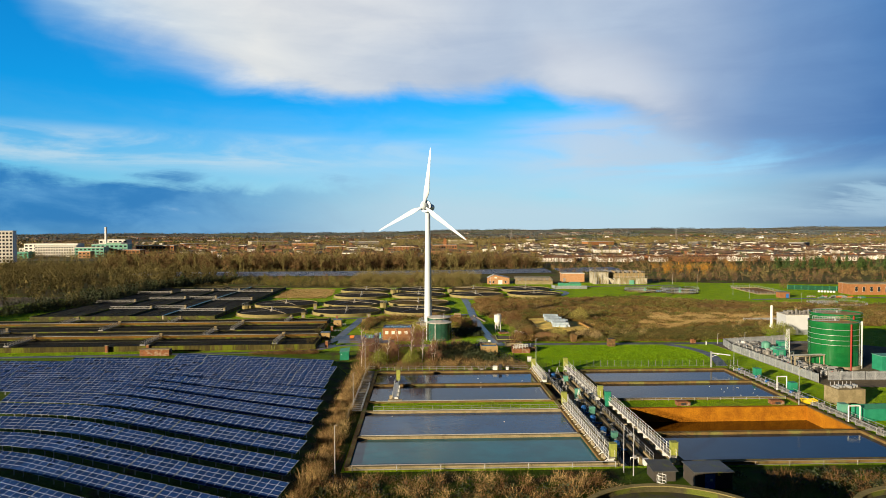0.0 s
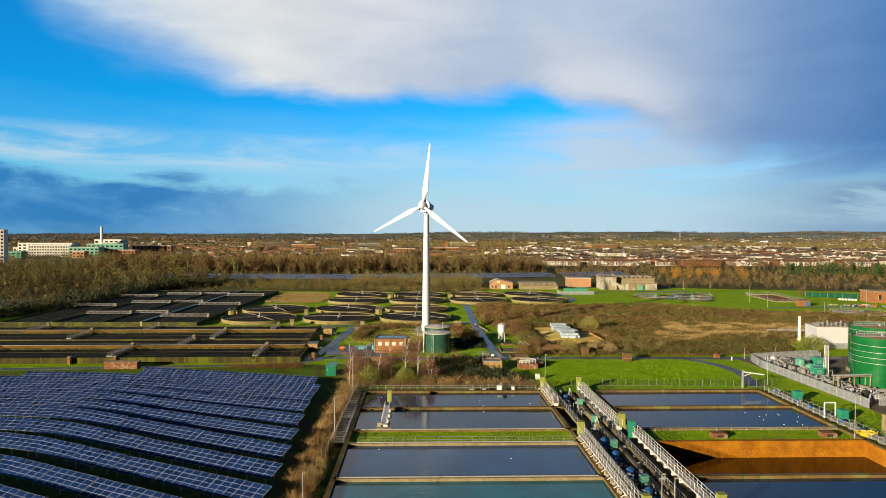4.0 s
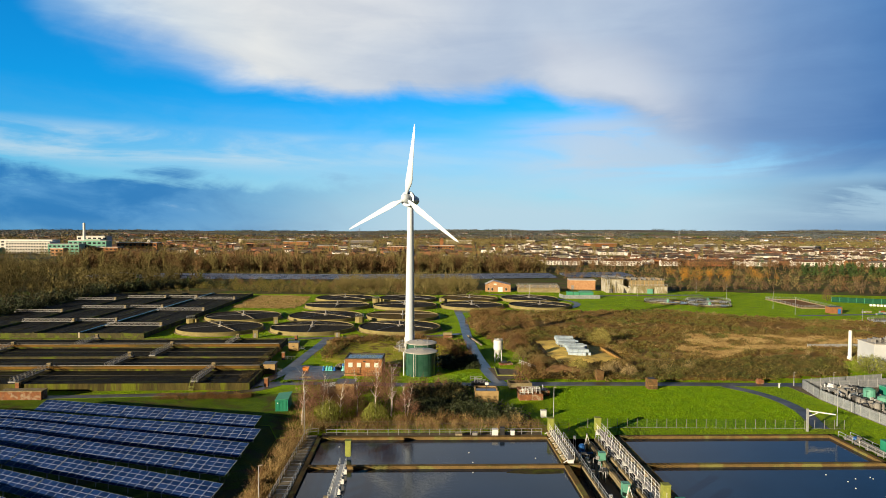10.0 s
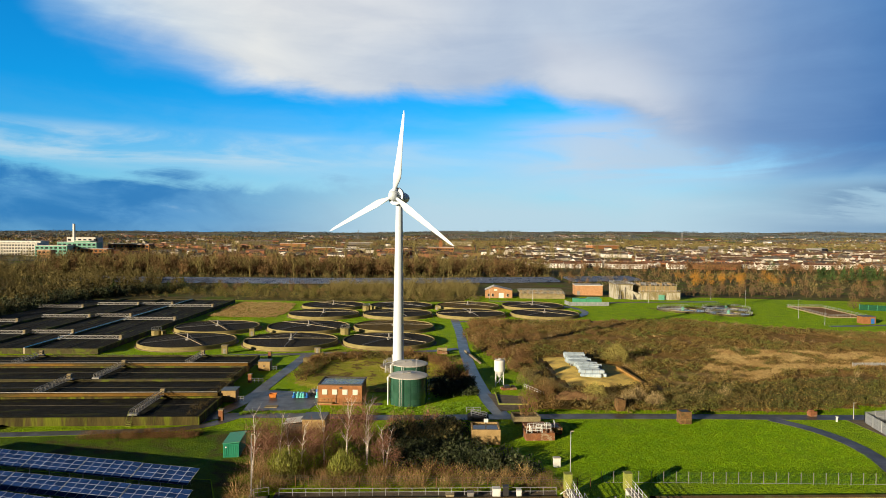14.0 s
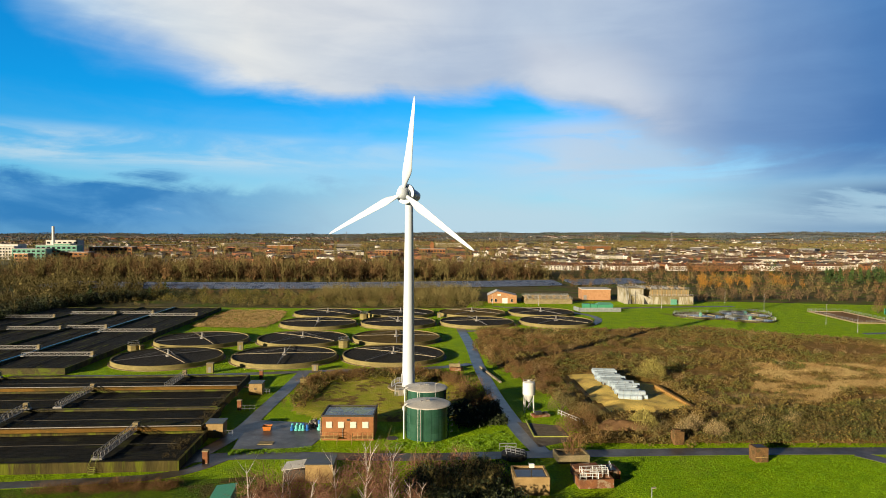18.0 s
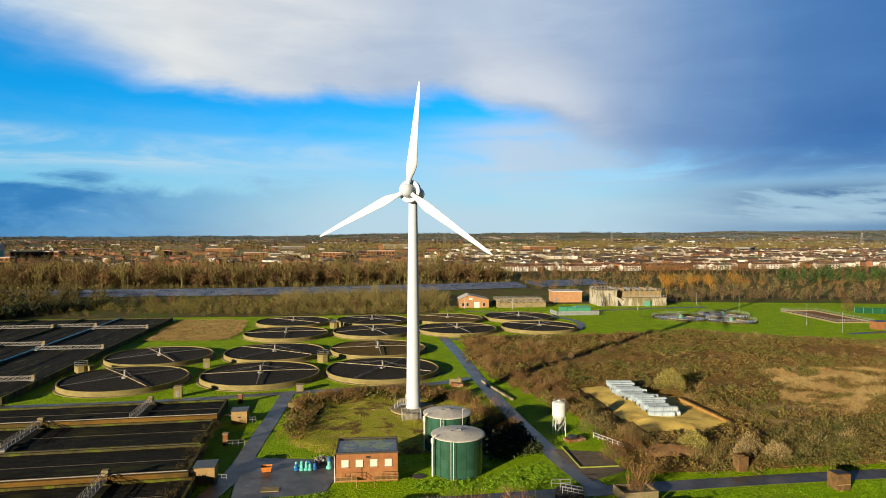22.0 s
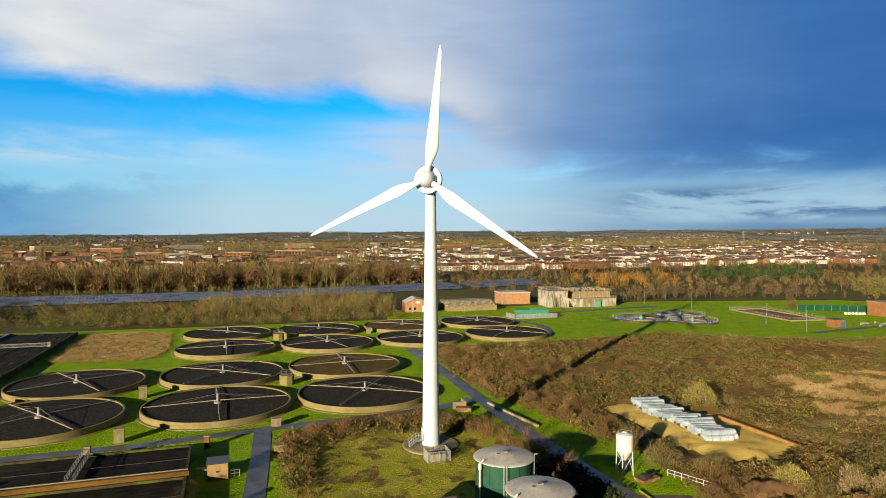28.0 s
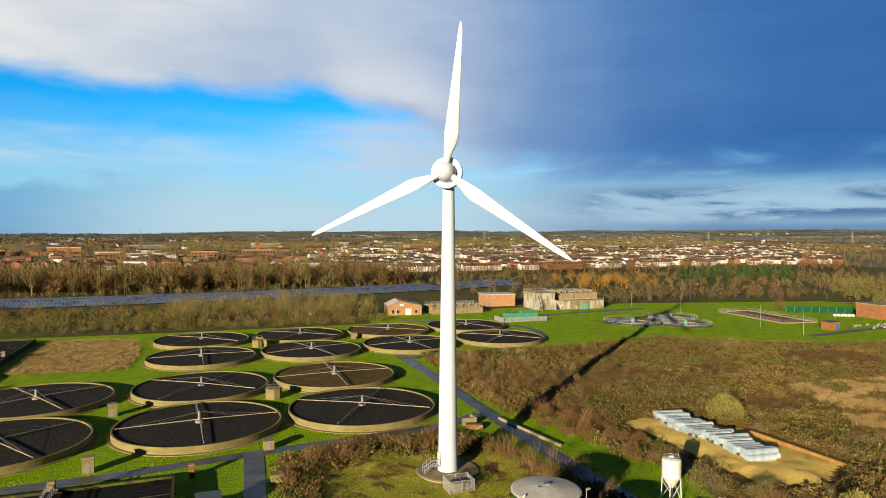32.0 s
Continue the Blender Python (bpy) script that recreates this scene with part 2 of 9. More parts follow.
def water(name, tint, ripple=0.10, scale=1.6, rough=0.05):
    """Still, cloudy water: fine ripples in wandering patches, faint scum drifts."""
    mt = bpy.data.materials.new(name)
    mt.use_nodes = True
    n = Net(mt.node_tree)
    co = n.put("ShaderNodeTexCoord").outputs["Object"]
    h = n.m("ADD", n.noise(co, scale, 3.0, 0.5, 0.4), n.m("MULTIPLY", n.noise(co, scale * 4.5, 2.0, 0.5), 0.25))
    gust = n.step(n.noise(co, 0.07, 3.0, 0.5, 0.3), 0.35, 0.65, 0.35, 1.0)
    col = n.mix(n.step(n.noise(co, 0.12, 4.0), 0.35, 0.7), (*tint, 1), (*[v * 1.5 for v in tint], 1))
    scum = n.step(n.noise(n.put("ShaderNodeMapping", {"Vector": co, "Scale": (0.35, 1.0, 1.0)}).outputs[0], 0.35, 6.0, 0.65, 0.8), 0.66, 0.74, 0.0, 0.5)
    col = n.mix(scum, col, (0.05, 0.055, 0.04, 1))
    b = n.put("ShaderNodeBump", {"Height": n.m("MULTIPLY", h, gust), "Strength": ripple, "Distance": 0.14}).outputs[0]
    p = n.put("ShaderNodeBsdfPrincipled", {"Base Color": col, "Roughness": n.m("ADD", n.m("MULTIPLY", scum, 0.3), rough), "IOR": 1.33, "Normal": b})
    n.put("ShaderNodeOutputMaterial", (p.outputs[0],))
    return mt


# lawn tone lowered so that the colour itself holds the shade
MID_GRASS = surf("shaded_rough_grass", (0.075, 0.14, 0.004), (0.12, 0.19, 0.008), 0.25, 0.95, 0.9, fine=9.0, c=(0.09, 0.085, 0.02), cscale=0.12, dist=0.8)
# rank grass with shade painted in, for ground below tables and scrub
SHADE_GRASS = surf("shade_rank_grass", (0.035, 0.075, 0.003), (0.06, 0.10, 0.006), 0.25, 0.95, 0.9, fine=9.0, c=(0.05, 0.05, 0.015), cscale=0.12, dist=0.6)
GRASS = surf("lawn_grass", (0.22, 0.39, 0.002), (0.31, 0.48, 0.006), 0.22, 0.9, 0.9, fine=9.0, c=(0.22, 0.26, 0.03), cscale=0.045, cut=(0.56, 0.75), dist=1.1)
BLADE = surf("grass_blade", (0.15, 0.30, 0.003), (0.22, 0.38, 0.008), 0.3, 0.85, 0.0, island=0.3)
ROUGH_GRASS = surf("rough_grass", (0.33, 0.37, 0.02), (0.46, 0.41, 0.055), 0.35, 0.95, 0.9, fine=8.0, c=(0.18, 0.12, 0.035), cscale=0.2, cut=(0.50, 0.62), dist=0.9)
# floor tones lowered to include the shade lying between bushes
SCRUB_FLOOR = surf("shaded_bracken_floor", (0.15, 0.12, 0.05), (0.095, 0.09, 0.03), 0.12, 0.95, 0.9, fine=9.0, c=(0.10, 0.14, 0.02), cscale=0.05, dist=0.5)
HAY = surf("dry_grass", (0.46, 0.32, 0.11), (0.34, 0.26, 0.08), 0.8, 0.95, 1.0, fine=6.0, c=(0.22, 0.28, 0.03), cscale=0.15, dist=0.7)
FIELDS = surf("far_fields", (0.15, 0.145, 0.10), (0.20, 0.225, 0.12), 0.006, 0.95, 0.6, fine=9.0, c=(0.17, 0.14, 0.11), cscale=0.0035, cut=(0.48, 0.56), dist=3.0)
HEATH = surf("heath_soil", (0.26, 0.155, 0.05), (0.19, 0.13, 0.032), 0.15, 0.95, 1.0, fine=10.0, c=(0.40, 0.28, 0.12), cscale=0.035, cut=(0.58, 0.68), dist=0.5)
BRAMBLE = surf("bramble_leaf", (0.105, 0.115, 0.016), (0.18, 0.115, 0.032), 0.06, 0.8, 0.0, island=0.45)
DRY = surf("dry_stalk", (0.38, 0.25, 0.10), (0.46, 0.34, 0.15), 0.1, 0.9, 0.0, island=0.35)
RUSSET = surf("russet_scrub", (0.16, 0.085, 0.035), (0.23, 0.14, 0.06), 0.2, 0.9, 0.0, island=0.4)
TWIG = surf("bare_twig", (0.20, 0.12, 0.055), (0.14, 0.085, 0.04), 0.10, 0.9, 0.0, island=0.22)
TWIG_OLIVE = surf("olive_twig", (0.22, 0.19, 0.07), (0.16, 0.125, 0.05), 0.10, 0.9, 0.0, island=0.22)
TWIG_GREY = surf("grey_twig", (0.16, 0.11, 0.065), (0.11, 0.075, 0.04), 0.10, 0.9, 0.0, island=0.22)
BIRCH_TWIG = surf("birch_twig", (0.20, 0.10, 0.062), (0.27, 0.15, 0.095), 0.5, 0.9, 0.0, island=0.3)
EVERGREEN = surf("evergreen_leaf", (0.030, 0.062, 0.010), (0.05, 0.09, 0.014), 0.1, 0.75, 0.0, island=0.4)
YELLOW_LEAF = surf("yellow_leaf", (0.24, 0.25, 0.035), (0.17, 0.19, 0.03), 0.5, 0.8, 0.0, island=0.4)
AMBER_LEAF = surf("amber_leaf", (0.40, 0.19, 0.025), (0.28, 0.15, 0.03), 0.1, 0.85, 0.0, island=0.4)
HEDGE_WARM = surf("warm_bramble_leaf", (0.070, 0.080, 0.014), (0.115, 0.085, 0.022), 0.2, 0.8, 0.0, island=0.5)
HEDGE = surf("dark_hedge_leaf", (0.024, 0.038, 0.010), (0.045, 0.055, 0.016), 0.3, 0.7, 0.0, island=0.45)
BARK = surf("bark", (0.13, 0.09, 0.055), (0.08, 0.06, 0.04), 1.5, 0.9, 0.6)
BIRCH_BARK = surf("birch_bark", (0.74, 0.69, 0.61), (0.42, 0.36, 0.30), 1.6, 0.8, 0.3, streak=3.0)
WET_ROAD = surf("puddled_asphalt", (0.060, 0.058, 0.056), (0.040, 0.040, 0.040), 0.3, 0.36, 0.08, fine=30.0, c=(0.085, 0.085, 0.085), cscale=0.2, dist=0.005)
ASPHALT = surf("wet_asphalt", (0.085, 0.078, 0.070), (0.058, 0.054, 0.050), 0.35, 0.42, 0.25, fine=30.0, c=(0.12, 0.11, 0.10), cscale=0.2, dist=0.01)
GRAVEL = surf("gravel", (0.13, 0.11, 0.08), (0.19, 0.16, 0.12), 0.8, 0.9, 0.8, fine=14.0)
MEDIA = surf("filter_clinker", (0.012, 0.011, 0.010), (0.062, 0.056, 0.046), 1.8, 0.95, 1.0, fine=4.0, c=(0.038, 0.034, 0.020), cscale=0.12, cut=(0.52, 0.70), dist=0.25)
MEDIA_WET = surf("wet_bed_clinker", (0.008, 0.008, 0.007), (0.027, 0.026, 0.019), 1.5, 0.95, 1.0, fine=4.0, c=(0.048, 0.050, 0.014), cscale=0.30, cut=(0.54, 0.70), dist=0.22, streak=(0.22, 1.0, 1.0))
MEDIA_NW = surf("mossy_bed_clinker", (0.010, 0.010, 0.009), (0.036, 0.034, 0.027), 1.2, 0.95, 1.0, fine=5.0, c=(0.10, 0.11, 0.02), cscale=0.9, cut=(0.58, 0.68), dist=0.22, streak=(1.0, 0.12, 1.0))
BED_WALL = surf("mossy_bed_wall", (0.085, 0.070, 0.022), (0.045, 0.038, 0.016), 0.5, 0.95, 0.4, fine=9.0, c=(0.11, 0.125, 0.014), cscale=0.4, cut=(0.48, 0.62), dist=0.03, streak=(1.0, 1.0, 0.12))
FEED_PIPE = surf("stained_feed_pipe", (0.075, 0.065, 0.045), (0.045, 0.04, 0.03), 0.6, 0.8, 0.2)
GOLD_LEAF = surf("olive_gold_leaf", (0.36, 0.31, 0.09), (0.25, 0.22, 0.06), 0.5, 0.85, 0.0, island=0.4)
OLIVE_LEAF = surf("olive_bush_leaf", (0.20, 0.175, 0.045), (0.13, 0.12, 0.032), 0.06, 0.85, 0.0, island=0.3)
LUSH = surf("lush_weed_leaf", (0.15, 0.29, 0.006), (0.21, 0.36, 0.010), 0.4, 0.8, 0.0, island=0.3)
GOLD_TWIG = surf("straw_brown_twig", (0.26, 0.18, 0.075), (0.18, 0.12, 0.05), 0.4, 0.9, 0.0, island=0.3)
PALE_TWIG = surf("pale_straw_twig", (0.42, 0.32, 0.16), (0.33, 0.24, 0.11), 0.5, 0.9, 0.0, island=0.35)
# distance haze is mixed into the colour of these two woods
HAZE_WOOD = surf("hazed_wood_twig", (0.155, 0.15, 0.125), (0.105, 0.105, 0.095), 0.01, 0.95, 0.0, island=0.12, grit=0.1)
HAZE_HILL = surf("hazed_hill_wood", (0.085, 0.105, 0.12), (0.115, 0.135, 0.145), 0.01, 0.95, 0.0, island=0.12, grit=0.1)
WOOD_TWIG = surf("wood_twig", (0.19, 0.115, 0.052), (0.10, 0.062, 0.030), 0.09, 0.9, 0.0, island=0.22)
WOOD_OLIVE = surf("wood_olive_twig", (0.22, 0.18, 0.066), (0.12, 0.098, 0.038), 0.09, 0.9, 0.0, island=0.22)
# olive twig darkened to paint in the west wood's shaded side
WEST_TWIG = surf("west_wood_twig", (0.16, 0.13, 0.048), (0.085, 0.072, 0.028), 0.09, 0.9, 0.0, island=0.22)
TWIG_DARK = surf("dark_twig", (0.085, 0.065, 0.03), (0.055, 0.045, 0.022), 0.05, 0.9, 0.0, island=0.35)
MEDIA_BROWN = surf("brown_clinker", (0.15, 0.10, 0.025), (0.10, 0.07, 0.02), 0.4, 0.9, 1.0, fine=16.0, dist=0.08)
CONCRETE = surf("aged_concrete", (0.32, 0.26, 0.15), (0.22, 0.18, 0.10), 0.6, 0.85, 0.35, fine=10.0, c=(0.20, 0.19, 0.07), cscale=0.35, cut=(0.55, 0.75), dist=0.02)
RIM = surf("pale_rim_concrete", (0.28, 0.23, 0.10), (0.20, 0.17, 0.07), 0.35, 0.85, 0.3, fine=12.0, c=(0.24, 0.23, 0.07), cscale=0.12, cut=(0.58, 0.75), dist=0.02, streak=3.0)
RUST_WALL = surf("ochre_stained_wall", (0.42, 0.17, 0.010), (0.27, 0.10, 0.008), 0.3, 0.9, 0.3, fine=10.0, dist=0.02)
WALL_OCHRE = surf("ochre_concrete", (0.20, 0.13, 0.05), (0.13, 0.09, 0.034), 0.5, 0.85, 0.3, fine=10.0, c=(0.20, 0.19, 0.06), cscale=0.25, dist=0.02)
PALE_CONCRETE = surf("pale_concrete", (0.42, 0.36, 0.25), (0.30, 0.25, 0.16), 0.5, 0.85, 0.3, fine=9.0, c=(0.22, 0.19, 0.12), cscale=0.3, streak=0.3)
STAINED = surf("stained_pale_wall", (0.50, 0.47, 0.40), (0.35, 0.32, 0.25), 0.25, 0.85, 0.3, fine=9.0, c=(0.20, 0.165, 0.08), cscale=0.3, cut=(0.42, 0.62), streak=0.4)
BRICK = surf("red_brick", (0.33, 0.148, 0.062), (0.25, 0.110, 0.048), 0.7, 0.85, 0.3, fine=10.0, vary=0.1, dist=0.02)
BRICK_BROWN = surf("weathered_brown_brick", (0.20, 0.115, 0.05), (0.13, 0.075, 0.035), 1.2, 0.9, 0.5, fine=8.0, c=(0.10, 0.07, 0.03), cscale=0.9, dist=0.03)
BRICK_PEACH = surf("peach_brick", (0.46, 0.26, 0.135), (0.38, 0.205, 0.10), 0.7, 0.85, 0.3, fine=10.0, vary=0.06, dist=0.02)
BRICK_OLD = surf("old_brick", (0.26, 0.11, 0.05), (0.17, 0.075, 0.04), 1.2, 0.9, 0.4, fine=8.0, c=(0.30, 0.22, 0.15), cscale=0.8, dist=0.02)
BRICK_PALE = surf("yellow_brick", (0.42, 0.29, 0.13), (0.34, 0.23, 0.10), 0.9, 0.85, 0.3, fine=9.0, vary=0.08, dist=0.02)
ROOF_FELT = surf("roof_felt", (0.055, 0.058, 0.06), (0.085, 0.085, 0.08), 0.4, 0.45, 0.2, fine=9.0, c=(0.10, 0.12, 0.025), cscale=0.25, cut=(0.5, 0.6), dist=0.02)
ROOF_MOSS = surf("mossy_wet_felt", (0.035, 0.038, 0.042), (0.05, 0.052, 0.05), 0.4, 0.25, 0.15, fine=9.0, c=(0.16, 0.19, 0.02), cscale=0.3, cut=(0.46, 0.54), dist=0.02)
ROOF_TILE = surf("roof_tile", (0.17, 0.085, 0.06), (0.10, 0.058, 0.045), 0.5, 0.85, 0.4, vary=0.35)
ROOF_GREY = surf("slate_roof", (0.16, 0.15, 0.15), (0.11, 0.10, 0.10), 0.5, 0.7, 0.3, vary=0.3)
ROOF_PALE = surf("pale_roof", (0.62, 0.59, 0.53), (0.50, 0.48, 0.43), 0.4, 0.6, 0.2, fine=7.0, grit=0.16)
WHITE_WALL = surf("white_render", (0.74, 0.71, 0.66), (0.64, 0.61, 0.56), 0.3, 0.8, 0.1, vary=0.12, grit=0.12)
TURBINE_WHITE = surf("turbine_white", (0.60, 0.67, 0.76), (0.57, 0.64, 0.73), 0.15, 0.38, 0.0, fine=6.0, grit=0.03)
PAINT_WHITE = surf("white_paint", (0.74, 0.74, 0.72), (0.64, 0.64, 0.61), 0.6, 0.5, 0.08, grit=0.1)
GALV = surf("galvanised_steel", (0.50, 0.51, 0.52), (0.40, 0.41, 0.42), 1.5, 0.42, 0.05, metal=0.35, grit=0.12)
GREY_METAL = surf("weathered_steel", (0.30, 0.29, 0.27), (0.22, 0.21, 0.20), 1.0, 0.6, 0.1, metal=0.2)
GREEN_TANK = surf("dark_green_enamel", (0.025, 0.085, 0.055), (0.035, 0.10, 0.07), 0.6, 0.16, 0.05, coat=0.4, vary=0.12, grit=0.08)
GREEN_DIG = surf("bright_green_enamel", (0.006, 0.115, 0.030), (0.010, 0.14, 0.036), 0.3, 0.20, 0.03, coat=0.5, vary=0.06, grit=0.06)
TEAL = surf("teal_paint", (0.018, 0.215, 0.125), (0.026, 0.26, 0.155), 0.8, 0.45, 0.08, grit=0.1)
TEAL_PALE = surf("pale_teal_paint", (0.13, 0.36, 0.27), (0.10, 0.30, 0.22), 0.9, 0.5, 0.08, grit=0.1)
GREEN_BOX = surf("green_kiosk_paint", (0.05, 0.26, 0.14), (0.06, 0.30, 0.17), 0.7, 0.5, 0.08)
CYAN_PAINT = surf("turquoise_paint", (0.12, 0.50, 0.48), (0.16, 0.56, 0.54), 0.9, 0.4, 0.05)
LIME_BOX = surf("mossy_yellow_box", (0.30, 0.32, 0.06), (0.22, 0.25, 0.05), 0.9, 0.7, 0.15, fine=7.0)
BLUE_PAINT = surf("blue_paint", (0.02, 0.12, 0.42), (0.03, 0.16, 0.5), 0.9, 0.4, 0.05)
YELLOW_PAINT = surf("yellow_paint", (0.75, 0.55, 0.02), (0.65, 0.47, 0.02), 0.9, 0.5, 0.1)
ORANGE_PAINT = surf("orange_paint", (0.65, 0.22, 0.03), (0.50, 0.16, 0.03), 1.2, 0.55, 0.15)
RED_PAINT = surf("red_paint", (0.36, 0.045, 0.03), (0.28, 0.04, 0.03), 1.0, 0.45, 0.05)
DARK = surf("dark_fitting", (0.03, 0.03, 0.032), (0.045, 0.045, 0.045), 1.0, 0.55, 0.1)
DARK_TRIM = surf("dark_trim", (0.05, 0.045, 0.04), (0.07, 0.06, 0.05), 1.0, 0.7, 0.1)
PV = surf("solar_cells", (0.009, 0.027, 0.105), (0.014, 0.040, 0.145), 0.5, 0.14, 0.0, fine=3.0, vary=0.22, coat=0.3, grit=0.12)
# far panels: the sky's reflection is put into a paler base colour
PV_STRIP = surf("sheen_cells", (0.075, 0.105, 0.19), (0.11, 0.14, 0.22), 0.1, 0.30, 0.0, island=0.3)
PV_FRAME = surf("panel_frame", (0.56, 0.63, 0.78), (0.48, 0.55, 0.70), 1.0, 0.42, 0.0, grit=0.08)
SAND = surf("yellow_sand", (0.90, 0.66, 0.17), (0.80, 0.58, 0.15), 0.35, 0.9, 0.6, fine=14.0, c=(0.62, 0.42, 0.12), cscale=0.2, dist=0.08)
ROLL = surf("grey_white_wrap", (0.42, 0.50, 0.57), (0.30, 0.38, 0.45), 0.9, 0.5, 0.15, vary=0.2, grit=0.12)
EARTH = surf("bare_earth", (0.26, 0.15, 0.07), (0.19, 0.11, 0.055), 0.7, 0.95, 0.8, dist=0.15)
GLASS = surf("window_glass", (0.02, 0.024, 0.028), (0.03, 0.034, 0.04), 0.3, 0.06, 0.0)
WINDOW_WHITE = surf("window_board", (0.72, 0.70, 0.62), (0.64, 0.62, 0.55), 0.9, 0.6, 0.05, grit=0.1)
NET_GREEN = surf("green_netting", (0.012, 0.065, 0.035), (0.018, 0.08, 0.045), 0.5, 0.9, 0.3)
PALISADE = surf("palisade_steel", (0.36, 0.38, 0.41), (0.28, 0.30, 0.33), 0.8, 0.5, 0.08, metal=0.2)
WATER_BLUE = water("basin_water", (0.004, 0.020, 0.050))
WATER_DEEP = water("deep_basin_water", (0.0, 0.046, 0.150), 0.30, 1.1, 0.07)
WATER_TEAL = water("teal_basin_water", (0.0, 0.105, 0.140), 0.30, 1.1, 0.08)
WATER_BROWN = water("shallow_brown_water", (0.012, 0.006, 0.002))
MOSSY = surf("mossy_dark_concrete", (0.085, 0.075, 0.035), (0.05, 0.045, 0.022), 0.6, 0.9, 0.3, c=(0.10, 0.12, 0.02), cscale=0.3)


# ---- mesh helpers ----
class MB:
    """Collects corners and faces of one mesh."""

    def __init__(self):
        self.v, self.f = [], []

    def add(self, vs, fs):
        o = len(self.v)
        self.v += [tuple(p) for p in vs]
        self.f += [tuple(o + i for i in f) for f in fs]
        return self

    def box(self, x0, x1, y0, y1, z0, z1):
        return self.add([(x, y, z) for z in (z0, z1) for x, y in ((x0, y0), (x1, y0), (x1, y1), (x0, y1))],
                        [(3, 2, 1, 0), (4, 5, 6, 7), (0, 1, 5, 4), (1, 2, 6, 5), (2, 3, 7, 6), (3, 0, 4, 7)])

    def beam(self, p, q, w, h):
        """A square bar from p to q, w wide and h high, standing upright."""
        p, q = Vector(p), Vector(q)
        d = (q - p).normalized()
        s = d.cross(Vector((0, 0, 1)))
        s = (s.normalized() if s.length > 1e-4 else Vector((1, 0, 0))) * w / 2
        u = s.cross(d).normalized() * h / 2
        return self.add([e + a * s + b * u for e in (p, q) for a, b in ((-1, -1), (1, -1), (1, 1), (-1, 1))],
                        [(0, 1, 2, 3), (7, 6, 5, 4), (0, 4, 5, 1), (1, 5, 6, 2), (2, 6, 7, 3), (3, 7, 4, 0)])

    def tube(self, p, q, r, n=6, r2=None, caps=True):
        p, q = Vector(p), Vector(q)
        d = (q - p).normalized()
        s = d.cross(Vector((0, 0, 1)) if abs(d.z) < 0.95 else Vector((1, 0, 0))).normalized()
        u = s.cross(d)
        r2 = r if r2 is None else r2
        vs = [c + (s * math.cos(a) + u * math.sin(a)) * k for c, k in ((p, r), (q, r2)) for a in [6.28318 * i / n for i in range(n)]]
        fs = [(i, (i + 1) % n, n + (i + 1) % n, n + i) for i in range(n)]
        return self.add(vs, fs + ([tuple(range(n - 1, -1, -1)), tuple(range(n, 2 * n))] if caps else []))

    def line(self, pts, r, n=5):
        for a, b in zip(pts, pts[1:]):
            self.tube(a, b, r, n)
        return self

    def ring(self, cx, cy, z0, z1, ri, ro, n=64):
        vs = []
        for i in range(n):
            c, s = math.cos(6.28318 * i / n), math.sin(6.28318 * i / n)
            vs += [(cx + r * c, cy + r * s, z) for r, z in ((ro, z0), (ro, z1), (ri, z1), (ri, z0))]
        return self.add(vs, [(4 * i + k, 4 * ((i + 1) % n) + k, 4 * ((i + 1) % n) + (k + 1) % 4, 4 * i + (k + 1) % 4) for i in range(n) for k in range(4)])

    def lathe(self, cx, cy, prof, n=32):
        """Turns a profile of (radius, height) about the upright through cx, cy."""
        vs = [(cx + r * math.cos(6.28318 * i / n), cy + r * math.sin(6.28318 * i / n), z) for r, z in prof for i in range(n)]
        fs = [(k * n + i, k * n + (i + 1) % n, (k + 1) * n + (i + 1) % n, (k + 1) * n + i) for k in range(len(prof) - 1) for i in range(n)]
        return self.add(vs, fs + [tuple(range(n - 1, -1, -1)), tuple(range((len(prof) - 1) * n, len(prof) * n))])

    def slab(self, pts, z0, z1):
        n = len(pts)
        return self.add([(x, y, z) for z in (z0, z1) for x, y in pts],
                        [tuple(range(n - 1, -1, -1)), tuple(range(n, 2 * n))] + [(i, (i + 1) % n, n + (i + 1) % n, n + i) for i in range(n)])

    def obj(self, name, mat, parent=None, label="", smooth=False, m=None, **tags):
        me = bpy.data.meshes.new(name)
        me.from_pydata(self.v, [], self.f)
        me.materials.append(mat)
        if smooth:
            me.polygons.foreach_set("use_smooth", [True] * len(me.polygons))
        me.update()
        ob = new(name, me)
        if m is not None:
            ob.matrix_world = m
        if parent:
            ob.parent = parent
        return tagged(ob, label, **tags)


def thing(name, label, category, m=None, group="", kind=""):
    e = new(name)
    e.empty_display_size = 0.5
    if m is not None:
        e.matrix_world = m
    return tagged(e, label, category, group, kind)


def at(x, y, z=0.0, turn=0.0):
    return pose(x, y, z, 0, 0, turn)


def rail(mb, pts, h=1.1, gap=1.6, r=0.03, bars=(0.55, 1.1)):
    """Posts and bars of a handrail along the line pts."""
    for p, q in zip(pts, pts[1:]):
        p, q = Vector(p), Vector(q)
        k = max(1, round((q - p).length / gap))
        for i in range(k + 1):
            c = p.lerp(q, i / k)
            mb.tube(c, c + Vector((0, 0, h)), r, 4)
        for b in bars:
            mb.tube(p + Vector((0, 0, b)), q + Vector((0, 0, b)), r, 4)
    return mb


